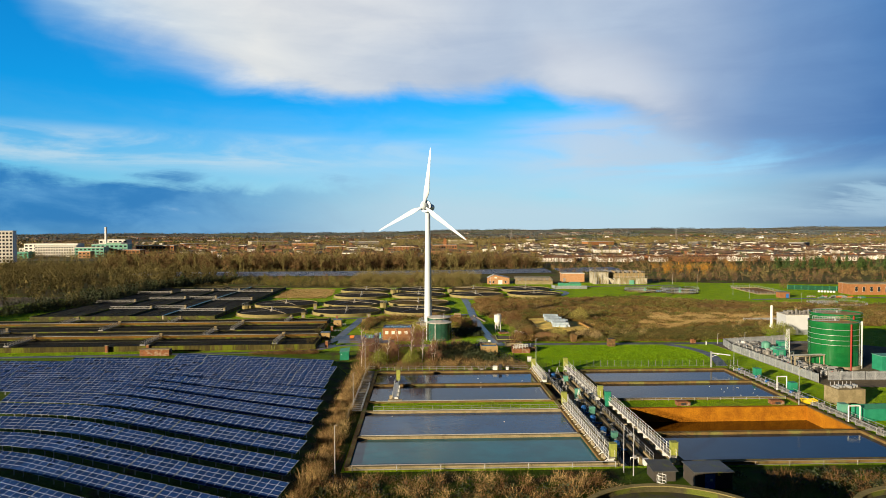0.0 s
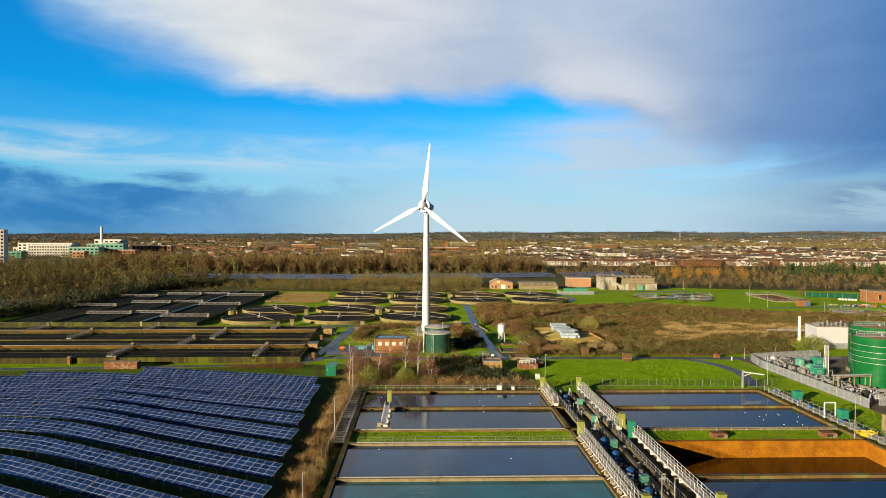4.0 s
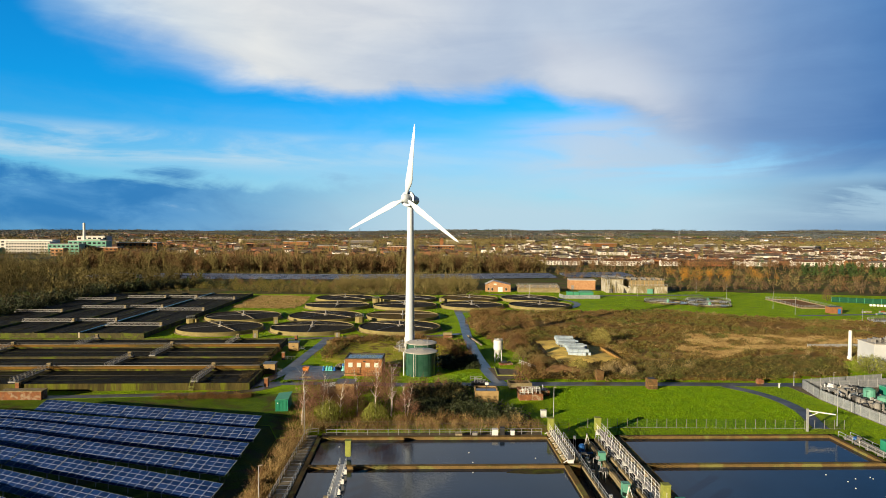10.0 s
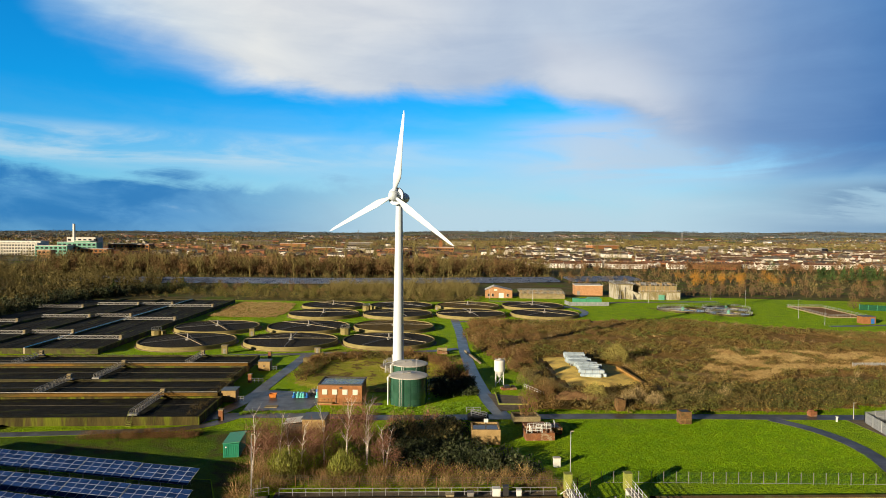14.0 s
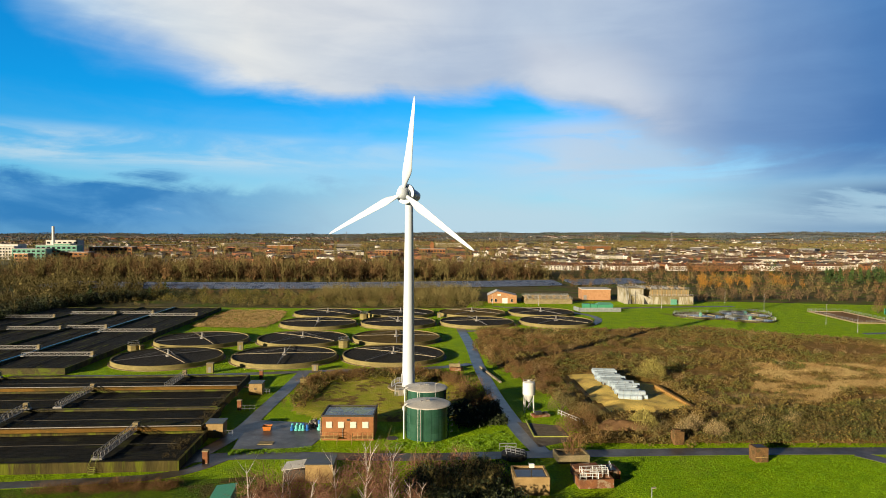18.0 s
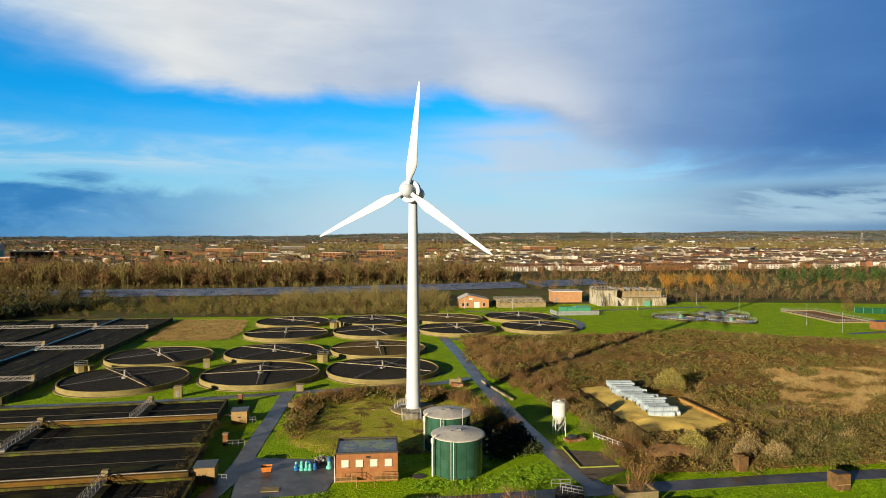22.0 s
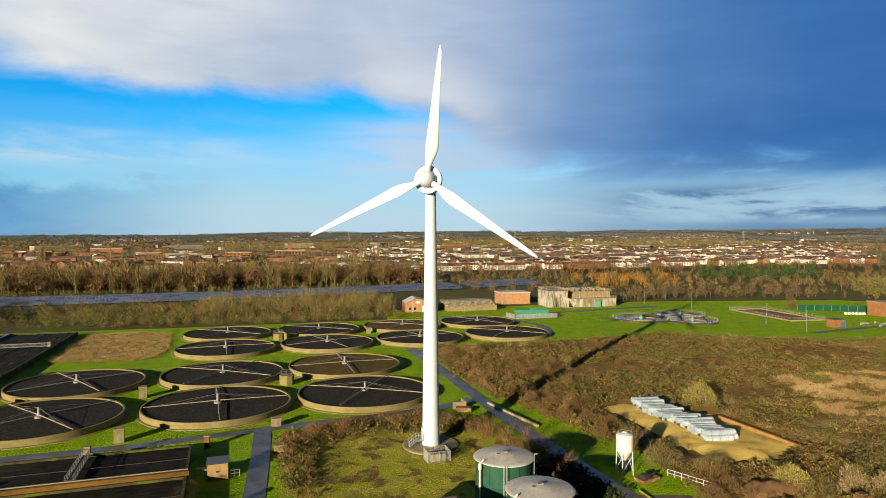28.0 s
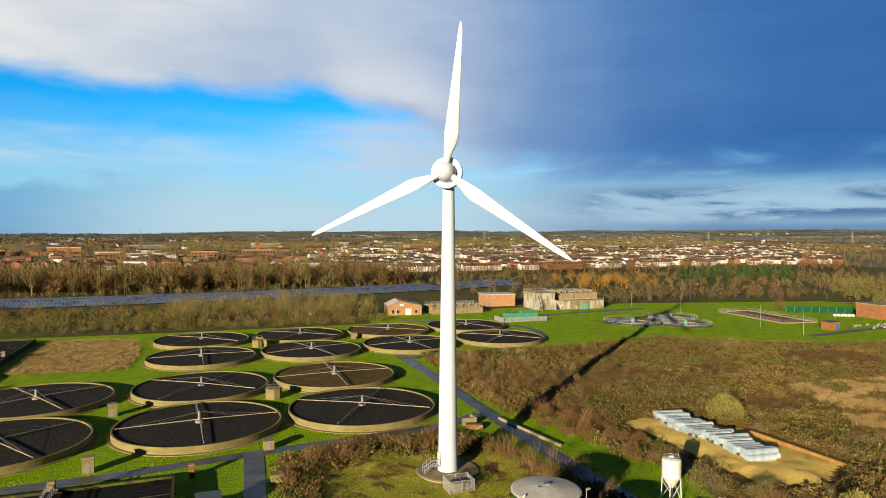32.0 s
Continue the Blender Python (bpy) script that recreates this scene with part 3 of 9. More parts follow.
def strip(pts, w, z, name, mat, label, category="road", edge=0.06):
    """A paved strip of width w along pts, with rounded corners."""
    ps = [Vector((x, y)) for x, y in pts]
    for _ in range(2):
        q = [ps[0]]
        for a, b in zip(ps, ps[1:]):
            q += [a.lerp(b, 0.25), a.lerp(b, 0.75)]
        ps = q + [ps[-1]]
    lft, rgt = [], []
    for i, p in enumerate(ps):
        d = (ps[min(i + 1, len(ps) - 1)] - ps[max(i - 1, 0)]).normalized()
        s = Vector((-d.y, d.x)) * w / 2
        lft.append(p + s), rgt.append(p - s)
    n = len(ps)
    vs = [(p.x, p.y, z) for p in lft] + [(p.x, p.y, z) for p in rgt] + [(p.x, p.y, z - edge) for p in lft] + [(p.x, p.y, z - edge) for p in rgt]
    fs = []
    for i in range(n - 1):
        fs += [(i, n + i, n + i + 1, i + 1), (2 * n + i, i, i + 1, 2 * n + i + 1), (n + i, 3 * n + i, 3 * n + i + 1, n + i + 1)]
    return MB().add(vs, fs).obj(name, mat, label=label, category=category, kind="structure")


# ---- mass planting: small meshes repeated into one ----
RNG = np.random.default_rng(7)


def mass(name, protos, xs, ys, zs, scales, mat, label, category, flat=1.0):
    """One mesh of many plants: protos are (corners, triangles); each plant is turned, scaled and set down."""
    xs, ys = np.asarray(xs, float), np.asarray(ys, float)
    zs = np.broadcast_to(np.asarray(zs, float), xs.shape)
    scales = np.broadcast_to(np.asarray(scales, float), xs.shape)
    V, F, o = [], [], 0
    pick = RNG.integers(0, len(protos), len(xs))
    turn = RNG.uniform(0, 6.283, len(xs))
    tall = RNG.uniform(0.85, 1.2, len(xs)) * flat
    for k, (pv, pf) in enumerate(protos):
        ids = np.nonzero(pick == k)[0]
        if not len(ids):
            continue
        c, s, sc = np.cos(turn[ids])[:, None], np.sin(turn[ids])[:, None], scales[ids][:, None]
        x = (pv[None, :, 0] * c - pv[None, :, 1] * s) * sc + xs[ids][:, None]
        y = (pv[None, :, 0] * s + pv[None, :, 1] * c) * sc + ys[ids][:, None]
        z = pv[None, :, 2] * sc * tall[ids][:, None] + zs[ids][:, None]
        V.append(np.stack([x, y, z], -1).reshape(-1, 3))
        F.append((pf[None] + (np.arange(len(ids)) * len(pv))[:, None, None] + o).reshape(-1, 3))
        o += len(ids) * len(pv)
    V, F = np.concatenate(V), np.concatenate(F)
    me = bpy.data.meshes.new(name)
    me.vertices.add(len(V)), me.loops.add(F.size), me.polygons.add(len(F))
    me.vertices.foreach_set("co", V.astype(np.float32).ravel())
    me.loops.foreach_set("vertex_index", F.astype(np.int32).ravel())
    me.polygons.foreach_set("loop_start", np.arange(0, F.size, 3, dtype=np.int32))
    me.update(calc_edges=True)
    me.materials.append(mat)
    return tagged(new(name, me), label, category, kind="stuff")


def spray(n, h, r, seed, w=0.12, base=0.25, up=0.7, length=0.35, trunk=0.12):
    """A bare tree: a stem and limbs with n slender upswept twigs through an uneven crown. Height h, crown radius r."""
    g = np.random.default_rng(seed)
    V, F = [], []

    def blade(p, q, wd):
        d = q - p
        s = np.cross(d, g.normal(size=3))
        s *= wd / (np.linalg.norm(s) + 1e-9)
        o = len(V)
        V.extend([p - s, p + s, q])
        F.append((o, o + 1, o + 2))

    def stick(p, q, r0, r1):
        d = q - p
        s = np.cross(d, (0.3, 0.2, 1.0) if abs(d[2]) < 0.9 * np.linalg.norm(d) else (1.0, 0.2, 0.0))
        s /= np.linalg.norm(s)
        u = np.cross(s, d / np.linalg.norm(d))
        o = len(V)
        for c, k in ((p, r0), (q, r1)):
            for a in (0, 2.1, 4.2):
                V.append(c + (s * np.cos(a) + u * np.sin(a)) * k)
        for i in range(3):
            j = (i + 1) % 3
            F.extend([(o + i, o + j, o + 3 + j), (o + i, o + 3 + j, o + 3 + i)])

    if trunk:
        stick(np.array([0, 0, -0.2]), np.array([0.0, 0, h * 0.6]), trunk * h / 8, trunk * h / 20)
    lumps = [(g.uniform(0, 6.283), g.uniform(0.2, 0.75) * r, g.uniform(base + 0.1, 0.8) * h, g.uniform(0.35, 0.6) * r) for _ in range(6)]
    for a, d, z, rr in lumps if trunk else ():
        stick(np.array([0, 0, h * g.uniform(0.15, 0.4)]), np.array([math.cos(a) * d, math.sin(a) * d, z]), trunk * h / 16, trunk * h / 40)
    for i in range(n):
        a, d, z, rr = lumps[i % len(lumps)]
        c = np.array([math.cos(a) * d, math.sin(a) * d, z])
        e = g.normal(size=3) * rr * 0.62
        p = c + e * (1, 1, 1.25)
        p[2] = np.clip(p[2], base * h * g.uniform(0.6, 1.2), h)
        out = np.array([p[0], p[1], 0]) / (r + 1e-6)
        q = p + (out * 0.8 + g.normal(size=3) * 0.45 + (0, 0, up)) * length * r * g.uniform(0.6, 1.3)
        blade(p, q, w * g.uniform(0.6, 1.3))
    return np.array(V), np.array(F, int)


def crown_tree(n, h, r, seed, w=0.08, base=0.18, core=26, up=0.5, lumps=7):
    """A bare winter tree: a stem, limbs into several rounded heads, dense twig clusters inside each head and a shell of n fine twigs round it."""
    g = np.random.default_rng(seed)
    V, F = [], []

    def tri(a, b, c):
        o = len(V)
        V.extend([a, b, c])
        F.append((o, o + 1, o + 2))

    heads = [(np.array([0.0, 0.0, h * 0.74]), r * 0.62)]
    for i in range(lumps - 1):
        a = 6.283 * i / (lumps - 1) + g.uniform(-0.4, 0.4)
        heads.append((np.array([math.cos(a) * r * 0.52, math.sin(a) * r * 0.52, h * g.uniform(base + 0.22, 0.66)]), r * g.uniform(0.38, 0.55)))
    for c, _ in heads:
        s = np.array([0.012 * h, 0.006 * h, 0.0])
        foot = np.array([0.0, 0.0, -0.2 if c[0] == 0 else h * base])
        tri(foot - s, foot + s, c)
        tri(foot - s[[1, 0, 2]], foot + s[[1, 0, 2]], c)
    for i in range(core):
        c, rr = heads[i % len(heads)]
        p = c + g.normal(size=3) * rr * (0.34, 0.34, 0.38) - (0, 0, rr * 0.35)
        k = rr * 0.24
        tri(p + g.normal(size=3) * k, p + g.normal(size=3) * k, p + g.normal(size=3) * k + (0, 0, k))
    for i in range(n):
        c, rr = heads[i % len(heads)]
        d = g.normal(size=3)
        d[2] = abs(d[2]) * 1.1 - 0.35
        d /= np.linalg.norm(d)
        p = c + d * rr * g.uniform(0.45, 0.95) * (1, 1, 1.15)
        q = p + (d * 0.6 + g.normal(size=3) * 0.28 + (0, 0, up)) * rr * g.uniform(0.35, 0.75)
        s = np.cross(q - p, g.normal(size=3))
        s *= w * g.uniform(0.6, 1.4) / (np.linalg.norm(s) + 1e-9)
        tri(p - s, p + s, q)
    V = np.array(V)
    V[:, 2] = np.maximum(V[:, 2], -0.2)
    return V, np.array(F, int)


def clump(n, r, h, seed, leaf=0.2, drop=0.3):
    """A leafy mound of n small leaves turned every way."""
    g = np.random.default_rng(seed)
    a, z = g.uniform(0, 6.283, n), g.uniform(0, 1, n)
    k = np.sqrt(1 - (z * 0.95) ** 2) * g.uniform(1 - drop, 1.08, n)
    wob = 1 + 0.25 * np.sin(3 * a + g.uniform(0, 6)) * np.cos(2 * a)
    c = np.stack([np.cos(a) * k * r * wob, np.sin(a) * k * r * wob, z * h * g.uniform(0.8, 1.1, n)], -1)
    d1, d2 = g.normal(size=(n, 3)), g.normal(size=(n, 3))
    d1 /= np.linalg.norm(d1, axis=1)[:, None]
    d2 /= np.linalg.norm(d2, axis=1)[:, None]
    s = leaf * g.uniform(0.6, 1.5, (n, 1))
    V = np.stack([c - d1 * s, c + d1 * s, c + d2 * s * 1.4], 1).reshape(-1, 3)
    return V, np.arange(3 * n).reshape(-1, 3)


def tuft(n, r, h, seed, w=0.05):
    """Upright stalks."""
    g = np.random.default_rng(seed)
    p = np.concatenate([g.normal(size=(n, 2)) * r * 0.5, np.zeros((n, 1))], 1)
    q = p + np.concatenate([g.normal(size=(n, 2)) * r * 0.6, h * g.uniform(0.5, 1.1, (n, 1))], 1)
    a = g.uniform(0, 6.283, n)
    s = np.stack([np.cos(a), np.sin(a), 0 * a], -1) * w
    return np.stack([p - s, p + s, q], 1).reshape(-1, 3), np.arange(3 * n).reshape(-1, 3)


def inside(xs, ys, poly):
    xs, ys = np.asarray(xs), np.asarray(ys)
    r = np.zeros(xs.shape, bool)
    for (x0, y0), (x1, y1) in zip(poly, poly[1:] + poly[:1]):
        if y0 != y1:
            r ^= ((ys < y0) != (ys < y1)) & (xs < (x1 - x0) * (ys - y0) / (y1 - y0) + x0)
    return r


def sow(n, poly, gap=None):
    """n random places in a polygon."""
    px, py = zip(*poly)
    xs, ys = RNG.uniform(min(px), max(px), 6 * n), RNG.uniform(min(py), max(py), 6 * n)
    k = inside(xs, ys, poly)
    return xs[k][:n], ys[k][:n]


# ---- ground, lawns, roads ----
def ridge(x, y):
    """Rise of the far land: flat for two kilometres, low hills at the horizon, higher to the east."""
    r = math.hypot(x, y)
    k = min(max((r - 2100) / 2600, 0), 1)
    a = math.atan2(x, y)
    return k ** 1.4 * (14 + 44 * min(max((a + 0.6) / 1.2, 0), 1) + 4 * math.sin(9 * a) + 3 * math.sin(23 * a + 1))


def build_ground():
    """One round sheet, sunk below the settling basins, which it is centred on."""
    rad = [0, 66, 74, 150, 300, 500, 750, 1000, 1300, 1700, 2200, 2700, 3200, 3700, 4200, 4700, 4860]
    n = 160
    vs = [(36.0, -130.0, -4.0)]
    for r in rad[1:]:
        for i in range(n):
            a = 6.28318 * i / n
            x, y = 36 + r * math.sin(a), -130 + r * math.cos(a)
            vs.append((x, y, -4.0 if r < 70 else -0.30 + ridge(x, y)))
    fs = [(0, 1 + (i + 1) % n, 1 + i) for i in range(n)]
    for k in range(len(rad) - 2):
        o, p = 1 + k * n, 1 + (k + 1) * n
        fs += [(o + i, o + (i + 1) % n, p + (i + 1) % n, p + i) for i in range(n)]
    MB().add(vs, fs).obj("ground", FIELDS, label="winter farmland and scrub reaching the low hills", smooth=False, category="ground", kind="structure")


build_ground()


def bumpy(name, poly, step, height, mat, label, scale=0.15, z=0.02, category="ground", edge=3.0, level=None):
    """A sheet over poly with soft humps that die out at its edge."""
    px, py = zip(*poly)
    nx, ny = int((max(px) - min(px)) / step) + 2, int((max(py) - min(py)) / step) + 2
    gx, gy = min(px) + np.arange(nx) * step, min(py) + np.arange(ny) * step
    X, Y = np.meshgrid(gx, gy)
    ok = inside(X, Y, poly)
    d = np.full(X.shape, 1e9)
    for (x0, y0), (x1, y1) in zip(poly, poly[1:] + poly[:1]):
        t = np.clip(((X - x0) * (x1 - x0) + (Y - y0) * (y1 - y0)) / ((x1 - x0) ** 2 + (y1 - y0) ** 2 + 1e-9), 0, 1)
        d = np.minimum(d, np.hypot(X - x0 - t * (x1 - x0), Y - y0 - t * (y1 - y0)))
    k = np.clip(d / edge, 0, 1)
    if level:
        k = np.where(inside(X, Y, level), 0.05, k)
    idx = -np.ones(X.shape, int)
    vs = []
    for j in range(ny):
        for i in range(nx):
            if ok[j, i]:
                h = 0.5 + 0.5 * noise.noise((X[j, i] * scale, Y[j, i] * scale, 3.0)) + 0.3 * noise.noise((X[j, i] * scale * 3, Y[j, i] * scale * 3, 8.0))
                idx[j, i] = len(vs)
                vs.append((X[j, i], Y[j, i], z + k[j, i] * height * max(h, 0)))
    fs = [(idx[j, i], idx[j, i + 1], idx[j + 1, i + 1], idx[j + 1, i]) for j in range(ny - 1) for i in range(nx - 1)
          if min(idx[j, i], idx[j, i + 1], idx[j + 1, i + 1], idx[j + 1, i]) >= 0]
    return MB().add(vs, fs).obj(name, mat, label=label, smooth=True, category=category, kind="structure")


BASIN = at(36, -130, 0, 2.0)
b_nw, b_ne, b_se, b_sw = [BASIN @ Vector(p) for p in ((-47.2, 36.7, 0), (51.7, 36.7, 0), (51.7, -35.8, 0), (-47.2, -35.8, 0))]
lawn = MB()
for ps in ([(-215, -95), b_nw, b_ne, (310, -95), (330, 60), (300, 190), (180, 215), (30, 212), (25, 178), (-60, 176), (-110, 178), (-200, 178), (-230, 60)],
           [(-210, -275), (b_sw.x, -275), b_sw, b_nw, (-215, -95)], [(b_sw.x, -275), (b_se.x, -275), b_se, b_sw], [(b_se.x, -275), (310, -275), (310, -95), b_ne, b_se]):
    lawn.add([(p[0], p[1], 0.0) for p in ps], [tuple(range(len(ps)))])
lawn.obj("lawn", GRASS, label="bright green mown grass of the works", category="grass", kind="structure")
MB().slab([(-640, 120), (-186, 120), (-186, 176), (30, 174), (30, 205), (180, 210), (300, 185), (420, 118), (700, 250), (700, 600), (-640, 600)], -0.35, -0.06).obj("scrub_floor", SCRUB_FLOOR, label="rough grass and dead bracken under the trees, darkened for shade", category="ground", kind="structure")
SANDPIT = [(43, 17), (52, 18.5), (67.5, 6), (67.8, -19), (62, -22), (57, -25), (44, -24), (42.5, -10)]
HEATH_AREA = [(25, 103), (60, 100), (122, 108), (150, 88), (178, 76), (262, 62), (262, 0), (165, -12), (134, -18), (124, -38), (92, -45), (62, -46), (33, -45), (36, -16), (31, 4), (24, 30), (21, 60)]
heath = bumpy("heath", HEATH_AREA, 1.6, 1.1, HEATH, "brown winter bramble heath with pale dry grass", 0.09, 0.03, level=SANDPIT)
WEDGE = [(-95, 106), (-63, 104), (-62, 125), (-66, 158), (-74, 166), (-96, 166), (-97, 140)]
bumpy("hay_patch", WEDGE, 1.5, 0.5, HAY, "patch of uncut straw-coloured grass", 0.3, 0.04, edge=2.0)
KNOLL = [(-27, 14), (-12, 20), (4, 20), (14, 12), (20, -8), (20, -30), (12, -31), (-2, -30), (-16, -31), (-26, -22), (-28, -4)]
bumpy("knoll", KNOLL, 1.3, 0.7, ROUGH_GRASS, "rough tussocky grass round the turbine's foot", 0.16, 0.03, edge=3.0)

strip([(17, 160), (18.6, 99), (20.2, 62), (20.2, 30), (20.8, 12), (21.2, 0), (22.2, -18), (24.0, -38), (26, -49)], 3.6, 0.05, "service_road", WET_ROAD, "wet narrow asphalt service road through the works")
strip([(-44, -56), (-34, -50.5), (-20, -50), (0, -51.5), (22, -50), (60, -48.3), (100, -48.5), (135, -47)], 3.8, 0.045, "cross_road", ASPHALT, "wet asphalt road crossing the works")
strip([(-190, -76), (-110, -68.5), (-72, -64.9), (-56, -62.9), (-41, -61.0), (-34.5, -57.6), (-31, -51.5)], 2.8, 0.05, "bed_road", ASPHALT, "narrow asphalt track along the filter bed wall")
strip([(-30.5, 19), (-31, 0), (-32, -20), (-32.5, -38), (-38, -56)], 3.4, 0.055, "filter_road", ASPHALT, "damp asphalt road beside the filter beds")
strip([(-110, 13.0), (-60, 14), (-30, 20), (-5, 23), (10, 26), (18, 31)], 3.2, 0.06, "north_path", ASPHALT, "asphalt path along the round filters")
strip([(84, -50), (90, -58), (92, -70), (88, -86)], 3.0, 0.06, "lawn_path", ASPHALT, "asphalt path curving over the lawn")
strip([(17, 96), (34, 100), (70, 104), (90, 140), (70, 175), (40, 185)], 3.4, 0.065, "far_road", ASPHALT, "asphalt road round the far filters")
strip([(88, 175), (130, 185), (175, 190)], 5.0, 0.055, "building_road", ASPHALT, "asphalt apron before the concrete building")
strip([(182, 92), (230, 100), (300, 104)], 3.4, 0.06, "east_road", ASPHALT, "asphalt road to the brick works building")
MB().slab([(-33, -28), (-16, -31), (-15.6, -40), (-17, -46), (-31, -47)], 0.0, 0.075).obj("yard", ASPHALT, label="wet asphalt yard beside the brick building", category="yard", kind="structure")
MB().slab([(24, -30), (32.5, -32.5), (33.5, -42), (26, -46)], 0.0, 0.07).obj("silo_yard", GRAVEL, label="gravel yard below the silo", category="yard", kind="structure")
MB().slab([(100, -47), (140, -44), (160, -60), (165, -112), (104, -112)], 0.0, 0.04).obj("digester_yard", GRAVEL, label="gravel yard of the digester compound", category="yard", kind="structure")


# darker sheet painted for the shadows before the filter beds
MB().slab([(-200, -80), (-110, -70.5), (-72, -66.8), (-56, -64.8), (-38, -62.4), (-22, -60), (-18, -70), (-16.5, -92), (-20.6, -94), (-24, -86.2), (-90, -79.6), (-200, -90)], -0.1, 0.022).obj("damp_grass", MID_GRASS, label="rough grass before the filter beds, darkened for shade", category="grass", kind="structure")
# these three sheets carry the shade of scrub and hedge in their colour
MB().slab([(-13.4, -168.6), (34, -167.2), (34, -202), (-13.4, -204)], -0.1, 0.028).obj("front_rough", SHADE_GRASS, label="rank grass before the basins, darkened for shade", category="grass", kind="structure")
MB().slab([(34.02, -167.0), (112, -164.5), (112, -204), (34.02, -202)], -0.1, 0.03).obj("front_rough", SHADE_GRASS, label="rank grass before the east basins, darkened for shade", category="grass", kind="structure")
MB().slab([(-20.4, -95), (-13, -92), (-11.6, -132), (-10.6, -168.6), (-13.4, -204), (-17.9, -132)], -0.1, 0.026).obj("side_rough", SHADE_GRASS, label="rank grass beside the basins, darkened for hedge shade", category="grass", kind="structure")


# ---- settling basins: their own axes, a to the east and b to the north ----
FLOOR_Z, WATER_Z, TOP_Z = -3.3, 0.10, 0.62


def basin_wall(name, a0, a1, b0, b1, mat, label, z0=FLOOR_Z, z1=TOP_Z):
    mb = MB().box(a0, a1, b0, b1, z0, z1 - 0.12)
    mb.box(a0 - 0.08, a1 + 0.08, b0 - 0.08, b1 + 0.08, z1 - 0.12, z1)
    return mb.obj(name, mat, label=label, m=BASIN, category="wall", kind="structure")


for i, (b0, b1) in enumerate(((36.1, 36.9), (21.2, 21.9), (4.8, 5.6), (-3.2, -2.4), (-20.4, -19.6), (-36.0, -35.2))):
    basin_wall("basin_wall_west", -46.9, -1.2, b0, b1, WALL_OCHRE if i in (0, 1, 2) else CONCRETE, "weathered ochre concrete cross wall of the settling basins")
    basin_wall("basin_wall_east", 9.4, 51.6, b0, b1, RUST_WALL if i == 3 else WALL_OCHRE, "weathered ochre concrete cross wall of the settling basins")
for a0, a1, lab in ((-47.4, -46.7, "west"), (-3.9, -3.2, "mid"), (9.4, 10.1, "mid"), (51.2, 51.9, "east")):
    basin_wall("basin_side_wall", a0, a1, -36, 36.9, WALL_OCHRE, "weathered concrete side wall of the settling basins")
for name, mat, a0, a1, b0, b1, z, lab in (
        ("basin_water", WATER_BLUE, -46.8, -3.2, 21.5, 36.5, WATER_Z, "still dark blue water of a settling basin"),
        ("basin_water", WATER_BLUE, -46.8, -3.2, 5.2, 21.5, WATER_Z, "still dark blue water of a settling basin"),
        ("basin_water", WATER_DEEP, -46.8, -3.2, -20.0, -2.8, WATER_Z, "still dark blue water of a settling basin"),
        ("basin_water", WATER_TEAL, -46.8, -3.2, -35.6, -20.0, WATER_Z, "still teal water of a settling basin"),
        ("basin_water", WATER_BLUE, 9.6, 51.6, 21.5, 36.5, WATER_Z, "still dark blue water of a settling basin"),
        ("basin_water", WATER_BLUE, 9.6, 51.6, 5.2, 21.5, WATER_Z, "still dark blue water of a settling basin"),
        ("basin_water", WATER_BROWN, 9.6, 51.6, -20.0, -2.8, -2.5, "shallow brown water in a drained basin"),
        ("basin_water", WATER_BLUE, 9.6, 51.6, -35.6, -20.0, WATER_Z, "still dark blue water of a settling basin")):
    MB().add([(a0, b0, z), (a1, b0, z), (a1, b1, z), (a0, b1, z)], [(0, 1, 2, 3)]).obj(name, mat, label=lab, m=BASIN, category="water", kind="structure")
MB().box(-46.6, -3.3, -2.35, 4.75, 0.0, 0.22).obj("basin_verge", GRASS, label="grass strip between the basin walls", m=BASIN, category="grass", kind="structure")
MB().box(10.2, 51.1, -2.35, 4.75, 0.0, 0.22).obj("basin_verge", GRASS, label="grass strip between the basin walls", m=BASIN, category="grass", kind="structure")
# rust-coloured lining of the drained basin
MB().box(10.15, 51.1, -3.28, -3.2, FLOOR_Z, 0.45).box(51.0, 51.15, -19.5, -3.3, FLOOR_Z, 0.45).obj("basin_lining", RUST_WALL, label="rust-orange stained walls of a drained basin", m=BASIN, category="wall", kind="structure")
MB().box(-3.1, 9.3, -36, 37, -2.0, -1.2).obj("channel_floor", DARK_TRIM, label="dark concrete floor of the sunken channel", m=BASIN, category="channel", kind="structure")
MB().box(-47, -4.2, 37.0, 40.6, 0.0, 0.05).obj("basin_path", GRAVEL, label="brown gravel path behind the basins", m=BASIN, category="path", kind="structure")


